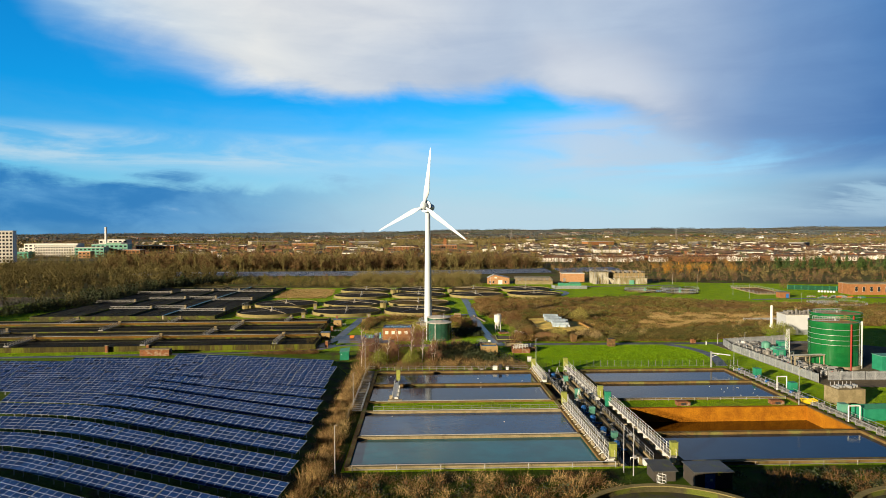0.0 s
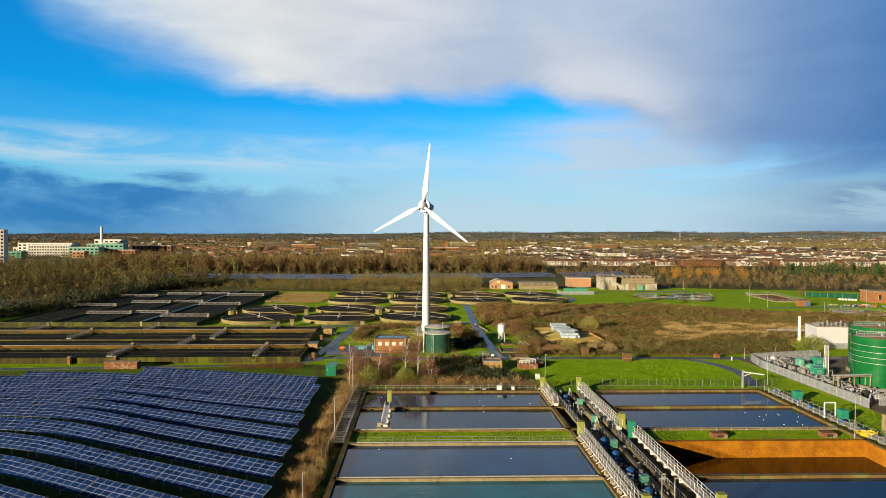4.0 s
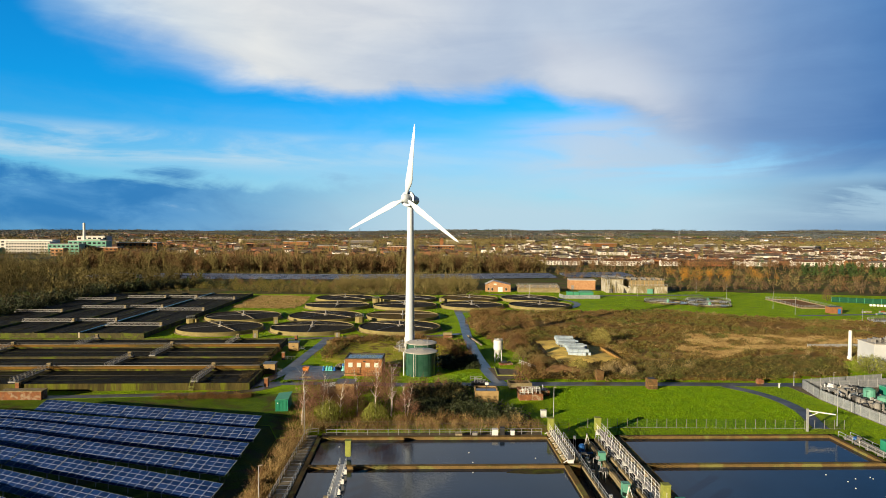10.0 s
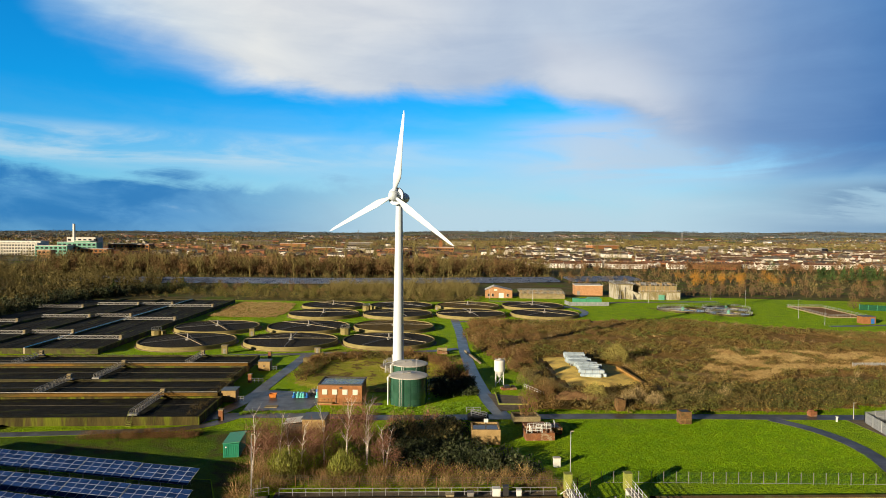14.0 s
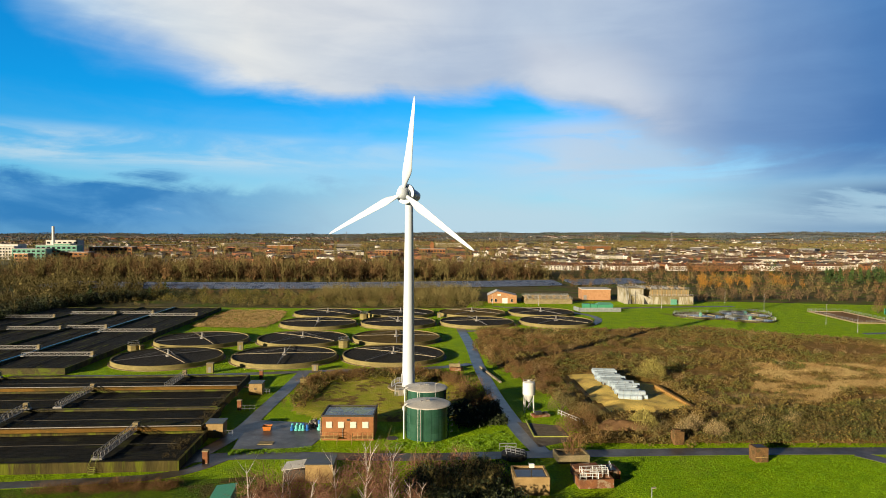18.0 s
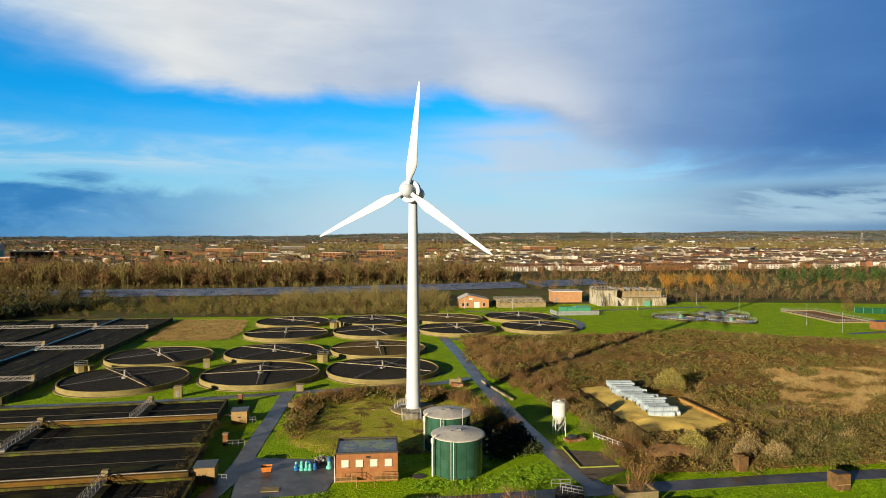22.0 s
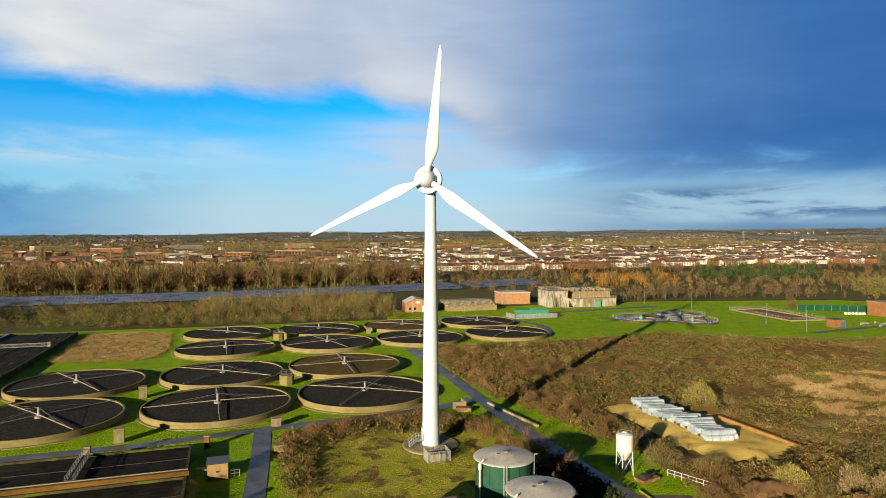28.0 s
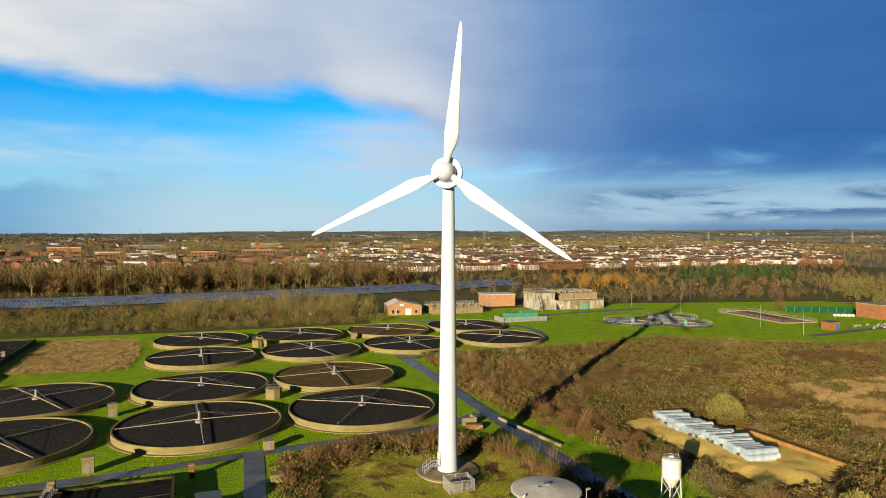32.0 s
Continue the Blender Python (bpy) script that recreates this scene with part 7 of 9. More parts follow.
MB().lathe(0, 0, [(0.55, 0), (0.5, 0.4), (0.3, 0.6), (0.3, 1.3)], 12).obj("casing", CYAN_PAINT, t)
MB().lathe(0, 0, [(0.36, 1.3), (0.36, 1.9), (0.2, 2.0)], 12).obj("motor", BLUE_PAINT, t)
t = thing("rubble_heap", "small heap of grey rubble and wire", "heap", at(-18.6, -32.6, 0.07))
v, fcs = clump(160, 1.5, 1.3, 5, 0.28, 0.8)
MB().add(v, [tuple(q) for q in fcs]).obj("rubble", GREY_METAL, t)
MB().lathe(-1.9, -40.6, [(1.1, 0), (1.1, 0.12), (0.9, 0.14)], 20).obj("manhole", DARK_TRIM, label="round dark manhole cover in the grass", category="manhole")
MB().box(-27.0, -24.2, -44.5, -42.8, 0, 0.2).obj("drain_cover", CONCRETE, label="flat concrete drain cover in the grass", category="manhole")
# loading ramp, dark brick tank, brick pits on the lawn
t = thing("loading_ramp", "dark sunken ramp with galvanised handrails", "ramp", at(20.6, -51.5))
MB().lathe(0, 0, [(2.3, 0.0), (2.3, 0.9), (2.0, 1.0)], 20).obj("plinth", DARK_TRIM, t)
g = MB()
rail(g, [(-1.5, -1.0, 1.0), (1.7, -1.6, 0.4)], gap=0.8, r=0.05), rail(g, [(-1.5, 0.2, 1.0), (1.9, -0.4, 0.4)], gap=0.8, r=0.05), rail(g, [(-2.4, 1.8, 0.9), (0.6, 1.8, 0.9)], gap=1.2, r=0.05)
g.obj("handrail", GALV, t)
t = thing("sludge_tank", "square pale brick tank with a dark wet top", "tank", at(21.2, -65.6, 0, 0))
MB().box(-2.7, 2.7, -2.6, -2.3, -0.2, 2.8).box(-2.7, 2.7, 2.3, 2.6, -0.2, 2.8).box(-2.7, -2.4, -2.3, 2.3, -0.2, 2.8).box(2.4, 2.7, -2.3, 2.3, -0.2, 2.8).obj("wall", BRICK_PALE, t)
MB().box(-2.4, 2.4, -2.3, 2.3, 2.3, 2.5).obj("liquid", WATER_BLUE, t)
MB().box(-0.1, 0.1, -1.6, -1.4, 2.5, 4.4).obj("post", DARK, t)
MB().box(-0.4, 0.4, -1.9, -1.4, 4.0, 4.6).obj("gauge", PAINT_WHITE, t)
t = thing("brick_pit", "old red brick pits with a tangle of white railings", "chamber", at(31.8, -62.6, 0, 4))
MB().box(-3.0, 2.6, -3.0, -2.6, -0.2, 1.4).box(-3.0, 2.6, 0.0, 0.4, -0.2, 1.4).box(-3.0, -2.6, -2.6, 0.0, -0.2, 1.4).box(2.2, 2.6, -2.6, 0.0, -0.2, 1.4).obj("wall", BRICK_OLD, t)
MB().box(-2.4, 2.0, 1.2, 4.0, -0.2, 1.6).box(2.4, 5.0, 0.6, 4.0, -0.2, 1.3).obj("rear_chamber", BRICK_OLD, t)
# dark plate on the solid chamber, painting the shade of a hole
MB().box(2.9, 4.5, 1.1, 3.5, 1.3, 1.32).obj("opening", DARK, t)
g = MB()
for x0, x1, y in ((-2.8, 0.2, -2.7), (-1.8, 2.2, -1.5), (-2.0, 2.4, 0.3), (-0.5, 2.4, -0.6)):
    rail(g, [(x0, y, 1.3), (x1, y, 1.3)], gap=1.0, r=0.05)
for x, y in ((-2.0, -1.5), (0.3, -2.2), (1.5, -1.0), (3.4, 0.6)):
    rail(g, [(x, y, 1.3), (x + 0.3, y + 1.8, 1.3)], gap=0.9, r=0.05)
g.obj("railing", PAINT_WHITE, t)
MB().tube((-1.5, -1.3, 0.4), (-1.5, -1.3, 2.0), 0.18, 8).tube((0.5, -1.3, 0.4), (0.5, -1.3, 1.8), 0.18, 8).obj("valve", GREY_METAL, t)
t = thing("concrete_planter", "concrete trough overgrown with a russet bush", "trough", at(30.6, -52.6, 0, 4))
MB().box(-2.8, 2.8, -1.9, -1.6, 0, 1.4).box(-2.8, 2.8, 1.6, 1.9, 0, 1.4).box(-2.8, -2.5, -1.6, 1.6, 0, 1.4).box(2.5, 2.8, -1.6, 1.6, 0, 1.4).box(-2.5, 2.5, -1.6, 1.6, 0, 1.0).obj("trough", CONCRETE, t)
v, fcs = spray(240, 3.0, 2.1, 31, 0.05, 0.1, 1.2, 0.5, 0)
MB().add(v + (0, 0, 1.0), [tuple(q) for q in fcs]).obj("bush", RUSSET, t)
t = thing("feeder_box", "white electrical feeder box on the lawn", "cabinet", at(32.5, -79.3, 0, 5))
MB().box(-0.55, 0.55, -0.4, 0.4, 0, 1.5).obj("body", PAINT_WHITE, t)
MB().box(-0.62, 0.62, -0.47, 0.47, 1.5, 1.6).obj("cap", ROOF_PALE, t)
t = thing("brick_shaft", "small square weathered brick shaft with an open top", "shaft", at(64.0, -53.2, 0, 3))
MB().box(-1.15, 1.15, -1.1, 1.1, -0.2, 2.6).obj("wall", BRICK_BROWN, t)
# the hollow is solid; a dark plate paints its inner shade
MB().box(-0.85, 0.85, -0.8, 0.8, 2.6, 2.62).obj("opening", DARK, t, "dark plate painted as the shaded open top")
MB().box(-1.17, 1.17, -1.12, -1.10, 0.9, 1.0).obj("brick_course", BRICK_PALE, t)
t = thing("brick_stack", "low broken brick pier at the heath's edge", "pier", at(53.0, -44.0, 0, 10))
MB().box(-0.95, 0.95, -0.8, 0.8, 0, 2.5).box(-0.8, 0.3, -0.6, 0.5, 2.5, 2.8).obj("pier", BRICK_BROWN, t)
t = thing("brick_stack", "low broken brick pier at the heath's edge", "pier", at(94.5, -47.2, 0, 10))
MB().box(-0.8, 0.8, -0.6, 0.6, 0, 1.1).box(-0.6, 0.2, -0.4, 0.4, 1.1, 1.4).obj("pier", BRICK_OLD, t)
MB().box(97.2, 97.5, -51.6, -51.4, 0, 1.0).box(97.1, 97.6, -51.7, -51.3, 1.0, 1.15).obj("marker_post", PAINT_WHITE, label="short white marker post by the road", category="post")
MB().box(14.2, 14.5, 24.0, 27.0, 0, 1.6).box(11.3, 14.5, 23.7, 24.0, 0, 1.6).obj("yard_wall", CONCRETE, label="low concrete wall by the service road", category="wall")
t = thing("site_trough", "rust-red low trough beside the service road", "trough", at(13.2, 21.6, 0, -20))
MB().box(-1.7, 1.7, -0.9, 0.9, 0.05, 0.9).obj("body", BRICK_OLD, t)
MB().box(-1.5, 1.5, -0.7, 0.7, 0.9, 0.95).obj("load", EARTH, t)
MB().beam((20.6, 26, 0.25), (24.5, 6, 0.25), 0.5, 0.5).obj("road_barrier", PALE_CONCRETE, label="long pale concrete barrier beside the road", category="barrier")
MB().box(-28.5, -26.6, 3.2, 5.0, 0, 1.6).box(-28.6, -26.5, 3.1, 5.1, 1.6, 1.75).obj("valve_chamber", RIM, label="small pale concrete valve chamber beside the road", category="chamber")
# lawn fence of thin posts and mesh
t = thing("mesh_fence", "green mesh fence on thin concrete posts", "fence")
MB().box(38.5, 92.5, -86.25, -86.22, 0.1, 0.13).obj("base_wire", GALV, t)
for i in range(28):
    MB().box(38.34 + i * 2.0, 38.42 + i * 2.0, -86.27, -86.19, 0, 1.9).obj("post", GREY_METAL, t)
g = MB()
for i in range(9):
    g.tube((38.4, -86.22, 0.3 + i * 0.19), (92.4, -86.22, 0.3 + i * 0.19), 0.012, 3)
for i in range(108):
    g.tube((38.4 + i * 0.5, -86.22, 0.1), (38.4 + i * 0.5, -86.22, 1.8), 0.008, 3)
g.obj("mesh", NET_GREEN, t)
t = thing("wire_fence", "weathered wire fence on concrete posts", "fence")
for i in range(26):
    MB().box(-14.0 + i * 2.0, -13.88 + i * 2.0, -88.8, -88.7, 0, 1.7).obj("post", BRICK_BROWN, t)
for i in range(28):
    x = -14.8 + 1.1 * i / 27
    MB().box(x - 0.06, x + 0.06, -89 - i * 1.9, -88.88 - i * 1.9, 0, 1.8).obj("post", CONCRETE, t)
g = MB()
for i in range(6):
    g.tube((-14, -88.75, 0.3 + i * 0.28), (36, -88.75, 0.3 + i * 0.28), 0.012, 3).tube((-14.8, -89, 0.3 + i * 0.28), (-13.7, -140, 0.3 + i * 0.28), 0.012, 3)
g.obj("wire", GREY_METAL, t)

# ---- sand pit with wrapped rolls ----
bumpy("sand_patch", [(44, 15.5), (51, 17.5), (61, 9), (66.2, 3.5), (66.2, -18.5), (62, -20.5), (57.5, -24), (45.5, -22.5), (46, -18), (43.6, -11), (45.2, -5), (44.6, 7)], 0.8, 0.8, SAND, "spread of yellow sand", 0.07, 0.14, category="sand", edge=4.0)
rnd = random.Random(2)
roll = None
for i in range(47):
    k = (i if i < 24 else i - 23.5) / 23
    lv = 1 if i >= 24 else 0
    m = at(51.4 - 1.6 * k + rnd.uniform(-0.45, 0.45) + (1.5 if k > 0.5 else 0), 14.2 - 26.6 * k + 0.02 * lv, 0.98 + lv * 0.82 - 0.1 * k + rnd.uniform(-0.1, 0.14), -9 + rnd.uniform(-2.5, 2.5)) @ Matrix.Diagonal((rnd.uniform(0.86, 1.16), 1, 1, 1))
    if roll is None:
        roll = thing("wrapped_roll", "long grey-white wrapped roll lying on sand", "roll", m, group="stack of wrapped rolls")
        MB().tube((0, 0, 0), (6.6, 0, 0), 0.60, 14).tube((-0.15, 0, 0), (0, 0, 0), 0.3, 10).tube((6.4, 0, 0), (6.55, 0, 0), 0.3, 10).obj("wrap", ROLL, roll)
        for q in (1.2, 3.2, 5.2):
            MB().tube((q, 0, 0), (q + 0.08, 0, 0), 0.625, 12).obj("strap", GREY_METAL, roll)
        MB().box(0.4, 0.6, -0.5, 0.5, -1.0, -0.45).box(5.6, 5.8, -0.5, 0.5, -1.0, -0.45).obj("bearer", BARK, roll)
    else:
        copy_thing(roll, m)
RUST_EARTH = surf("orange_earth_bank", (0.42, 0.25, 0.08), (0.30, 0.17, 0.055), 0.6, 0.95, 0.9, fine=7.0, dist=0.12)
MB().beam((64.6, 1.0, 0.35), (66.0, -20.5, 0.35), 0.8, 0.9).obj("sand_wall", RUST_EARTH, label="low ochre retaining wall beside the sand", category="wall")
t = thing("earth_heap", "orange-brown earth heap among bushes", "heap", at(46, -35))
g = []
for j in range(9):
    for i in range(17):
        x, y = -7 + i * 14 / 16, -2.6 + j * 5.2 / 8
        h = max(0, (1 - (x / 7) ** 2) * (1 - (y / 2.6) ** 2)) ** 0.6 * (1.9 + 0.9 * noise.noise((x * 0.7, y * 0.7, 1.0)))
        g.append((x, y, h))
MB().add(g, [(j * 17 + i, j * 17 + i + 1, (j + 1) * 17 + i + 1, (j + 1) * 17 + i) for j in range(8) for i in range(16)]).obj("earth", EARTH, t, smooth=True)
railing("silo_railing", [(33.8, -25, 0.2), (37.5, -33, 0.2)], "short white railing beside the silo yard", PAINT_WHITE, None, gap=1.2, r=0.05)
MB().box(26.0, 26.2, -40, -29, 0.05, 0.3).box(26.0, 33, -40.2, -40.0, 0.05, 0.3).obj("yard_kerb", LIME_BOX, label="mossy yellow kerb of the silo yard", category="kerb", kind="structure")

# ---- buildings at the far side of the works ----
t = thing("gable_house", "orange brick works house with a pale gabled roof", "building", at(47.6, 208.5, 0, -4))
w, d, h, rz = 8.2, 9.0, 4.6, 6.9
MB().box(-w, w, -d / 2 - 2, d / 2 + 2, -0.2, h).add([(-w, -d / 2 - 2, h), (w, -d / 2 - 2, h), (-3.0, -d / 2 - 2, rz)], [(0, 1, 2)]).add([(-w, d / 2 + 2, h), (w, d / 2 + 2, h), (-3.0, d / 2 + 2, rz)], [(2, 1, 0)]).obj("wall", BRICK_PEACH, t)
MB().add([(-w - 0.3, -d / 2 - 2.4, h - 0.1), (-3.0, -d / 2 - 2.4, rz + 0.1), (-3.0, d / 2 + 2.4, rz + 0.1), (-w - 0.3, d / 2 + 2.4, h - 0.1), (w + 0.3, -d / 2 - 2.4, h - 0.1), (w + 0.3, d / 2 + 2.4, h - 0.1)],
         [(0, 1, 2, 3), (1, 4, 5, 2)]).obj("roof", ROOF_PALE, t, "pale corrugated sheet roof")
MB().box(0.0, 3.0, -d / 2 - 2.06, -d / 2 - 2, 0, 3.1).obj("door", PAINT_WHITE, t, "pale double door")
for x in (-6.0, -3.6, 5.4):
    window_unit(t, x, -d / 2 - 2, 0.9, 1.2, 1.6, GLASS)
window_unit(t, -1.8, -d / 2 - 2, 4.4, 1.8, 0.9)
t = thing("brick_block", "orange brick block with a pale flat roof", "building", at(107.0, 229, 0, -3))
MB().box(-8.6, 8.6, -6, 6, -0.2, 6.2).obj("wall", BRICK_PEACH, t)
MB().box(-8.9, 8.9, -6.3, 6.3, 6.2, 6.6).obj("roof", ROOF_PALE, t)
MB().box(-7.6, -5.8, -6.06, -6, 0, 2.8).obj("door", GREY_METAL, t)
t = thing("channel_works", "long weathered concrete inlet channels with railings", "channel", at(73.5, 200))
for k in range(4):
    MB().box(-13.5, 13.5, k * 4.2, k * 4.2 + 0.5, 0, 2.6 + 0.4 * k).obj("channel_wall", CONCRETE, t)
    rail(MB(), [(-13.5, k * 4.2 + 0.2, 2.6 + 0.4 * k), (13.5, k * 4.2 + 0.2, 2.6 + 0.4 * k)], gap=2.0, r=0.06).obj("railing", GALV, t)
for i in range(7):
    MB().box(-13 + i * 4.1, -12.2 + i * 4.1, 0, 13, 2.4, 3.0).box(-12.9 + i * 4.1, -12.0 + i * 4.1, 5, 6, 3.0, 4.4).obj("cross_beam", BRICK_PALE, t)
t = thing("green_kiosk", "pair of joined green kiosks inside a pale fence", "kiosk", at(92.5, 169, 0, -3))
MB().box(-7.0, -3.4, -2, 2, 0, 3.6).box(-3.2, 0.2, -2, 2, 0, 3.4).box(0.4, 8.4, -2.4, 2.4, 0, 3.4).obj("body", GREEN_BOX, t)
MB().add([(0.2, -2.7, 3.4), (8.6, -2.7, 3.4), (8.6, 2.7, 3.4), (0.2, 2.7, 3.4), (1.4, 0, 4.3), (7.4, 0, 4.3)], [(0, 1, 5, 4), (2, 3, 4, 5), (1, 2, 5), (3, 0, 4)]).obj("roof", TEAL_PALE, t)
palisade([(81.5, 172), (82.5, 163), (104, 163.6)], "pale fence round the green kiosks", 2.2)
# concrete primary works
t = thing("concrete_works", "stained pale concrete treatment building with railed upper deck", "building", at(136.5, 203, 0, -2))
MB().box(-19, -8.2, -2, 14, -0.2, 8.6).obj("tower_block", STAINED, t)
MB().box(-8, 19.6, 3, 16, -0.2, 7.6).obj("rear_block", CONCRETE, t)
MB().box(-4, 19.6, -4, 2.6, -0.2, 4.3).obj("front_block", STAINED, t)
MB().box(-4.3, 19.9, -4.3, -3.7, 4.3, 4.7).obj("coping", CONCRETE, t)
MB().box(-19.4, -7.8, -2.4, 14.4, 8.6, 8.9).box(-8.2, 20.0, 2.6, 16.4, 7.6, 7.95).obj("deck", CONCRETE, t)
MB().add([(-10.5, -4.4, 0), (-4.2, -4.4, 0), (-4.2, -4.4, 3.2), (-12.5, -4.4, 6.6), (-10.5, -2.2, 0), (-4.2, -2.2, 0), (-4.2, -2.2, 3.2), (-12.5, -2.2, 6.6)], [(0, 1, 2, 3), (7, 6, 5, 4), (0, 3, 7, 4), (1, 5, 6, 2), (3, 2, 6, 7)]).obj("buttress", STAINED, t)
# flat dark triangle paints an opening's inner shade onto the buttress
MB().add([(-8.6, -4.5, 0.1), (-6.0, -4.5, 0.1), (-8.4, -4.5, 3.8)], [(0, 1, 2)]).obj("opening", DARK, t)
for i in range(3):
    MB().box(-3.2 + i * 10.0, -2.9 + i * 10.0, -4.2, -4.0, 0, 4.3).obj("pilaster", CONCRETE, t)
for i in range(10):
    MB().box(-7.4 + i * 2.8, -7.0 + i * 2.8, 2.75, 3.0, 4.3, 7.6).obj("pilaster", BRICK_PALE, t)
for y in (2.9, 9, 16.0):
    rail(MB(), [(-7.8, y, 7.95), (19.6, y, 7.95)], gap=1.7, r=0.055, h=1.2).obj("railing", GALV, t)
rail(MB(), [(-19, -2, 8.9), (-8.2, -2, 8.9), (-8.2, 14, 8.9), (-19, 14, 8.9), (-19, -2, 8.9)], gap=1.7, r=0.055, h=1.2).obj("railing", GALV, t)
rail(MB(), [(-4, -3.8, 4.7), (19.6, -3.8, 4.7)], gap=1.7, r=0.05, h=1.1).obj("railing", GALV, t)
for i in range(8):
    MB().box(-6 + i * 3.2, -5 + i * 3.2, 4, 12, 7.95, 8.9 + 0.3 * (i % 3)).obj("deck_gear", BRICK_PALE if i % 2 else GREY_METAL, t)
st = MB()
for i in range(14):
    st.box(-18.6 + 0.0 * i, -17.4, -2.5 - 0.28 * (13 - i), -2.2 - 0.28 * (13 - i), 0.2 + i * 0.6, 0.3 + i * 0.6)
rail(st, [(-18.6, -6.4, 0.2), (-18.6, -2.4, 8.6)], gap=1.2, r=0.05), rail(st, [(-17.4, -6.4, 0.2), (-17.4, -2.4, 8.6)], gap=1.2, r=0.05)
st.obj("stairs", GALV, t)
MB().tube((-13, -2.3, 0), (-13, -2.3, 7.5), 0.25, 8).tube((-15.5, -2.3, 0), (-15.5, -2.3, 5), 0.2, 8).tube((-15.5, -2.3, 5), (-9, -2.3, 5), 0.2, 8).obj("pipe", GREY_METAL, t)
MB().box(-17, -14.6, -2.1, -2.0, 0, 2.4).box(-11.6, -10.4, -2.1, -2.0, 3.2, 4.6).obj("door", DARK_TRIM, t)
MB().box(6.5, 9.8, -5.4, -4.5, 0, 3.0).obj("cabinet", TEAL_PALE, t)
# round clarifier group and rectangular tank on the far lawn
for x, y, r in ((138, 146, 13), (163, 152, 12), (156, 133, 11), (214, 66, 14)):
    t = thing("clarifier", "round sunken clarifier with a white railing", "clarifier", at(x, y), group="clarifiers")
    MB().ring(0, 0, -0.2, 0.7, r - 0.4, r, 48).obj("wall", MOSSY, t)
    MB().lathe(0, 0, [(r - 0.42, 0.2), (r - 0.42, 0.25), (r * 0.2, 0.25)], 48).obj("water", WATER_BROWN if x in (138,) else WATER_BLUE, t)
    MB().ring(0, 0, 0.1, 0.6, r * 0.5, r * 0.5 + 0.3, 32).obj("weir", CONCRETE, t)
    g = MB()
    rail(g, [((r - 0.2) * math.cos(0.2618 * i), (r - 0.2) * math.sin(0.2618 * i), 0.7) for i in range(25)], gap=1.8, r=0.04, h=1.1)
    g.obj("railing", GALV, t)
    g = MB().box(-r, r * 0.1, -0.6, 0.6, 1.0, 1.15)
    rail(g, [(-r, -0.6, 1.15), (0, -0.6, 1.15)], gap=1.8, r=0.05), rail(g, [(-r, 0.6, 1.15), (0, 0.6, 1.15)], gap=1.8, r=0.04)
    g.obj("bridge", GALV, t)
    MB().lathe(0, 0, [(0.8, 0), (0.8, 1.6), (0.4, 2.0)], 12).obj("drive", TEAL_PALE, t)
t = thing("storm_tank", "long sunken earth-brown storm tank with pale railings", "tank", at(210, 143, 0, -4))
MB().box(-9, 9, -22, -21.6, -0.2, 0.6).box(-9, 9, 21.6, 22, -0.2, 0.6).box(-9, -8.6, -21.6, 21.6, -0.2, 0.6).box(8.6, 9, -21.6, 21.6, -0.2, 0.6).obj("wall", CONCRETE, t)
MB().box(-8.6, 8.6, -21.6, 21.6, 0, 0.08).obj("bed", EARTH, t)
rail(MB(), [(-9, -22, 0.6), (9, -22, 0.6), (9, 22, 0.6), (-9, 22, 0.6), (-9, -22, 0.6)], gap=2.0, r=0.04).obj("railing", GALV, t)
t = flat_hut("blue_door_hut", 205.5, 103.5, 6, 4, 3.2, BRICK, ROOF_FELT, "brick hut with a bright blue door", 0)
MB().box(0.8, 2.4, -2.06, -2.0, 0, 2.4).obj("door", BLUE_PAINT, t)
t = thing("works_hall", "long orange brick works hall with dark windows", "building", at(276, 124, 0, -4))
MB().box(-21, 21, -7, 7, -0.2, 6.4).obj("wall", BRICK, t)
MB().box(-21.4, 21.4, -7.4, 7.4, 6.4, 6.8).obj("roof", PALE_CONCRETE, t)
for i in range(9):
    window_unit(t, -17.6 + i * 4.4, -7, 2.0, 1.5, 2.8, GLASS)
t = thing("netting_fence", "long dark green netting fence on the far lawn", "fence", at(250, 148, 0, -26))
MB().box(-16, 16, -0.05, 0.05, 0, 3.0).obj("net", NET_GREEN, t)
for i in range(9):
    MB().box(-16.1 + i * 4, -15.9 + i * 4, -0.12, 0.12, 0, 3.2).obj("post", GREEN_BOX, t)
rnd = random.Random(12)
for i in range(16):
    x, y = rnd.uniform(222, 250), rnd.uniform(96, 108)
    t = thing("stored_pipe", "pale pipe section stored on the grass", "pipe", at(x, y, 0.4, rnd.uniform(0, 60)), group="stored pipes")
    MB().tube((-2.2, 0, 0), (2.2, 0, 0), 0.4, 10).obj("barrel", rnd.choice((PAINT_WHITE, TEAL_PALE, PALE_CONCRETE, ORANGE_PAINT)), t)
    MB().tube((-2.35, 0, 0), (-2.1, 0, 0), 0.5, 10).obj("collar", GREY_METAL, t)
for i in range(6):
    t = thing("builders_bag", "white builder's bag on the far lawn", "bag", at(245 + i * 1.5, 135 - i * 0.7, 0, i * 11), group="builder's bags")
    MB().lathe(0, 0, [(0.6, 0), (0.75, 0.3), (0.72, 0.9), (0.45, 1.15)], 8).obj("bag", PAINT_WHITE, t)


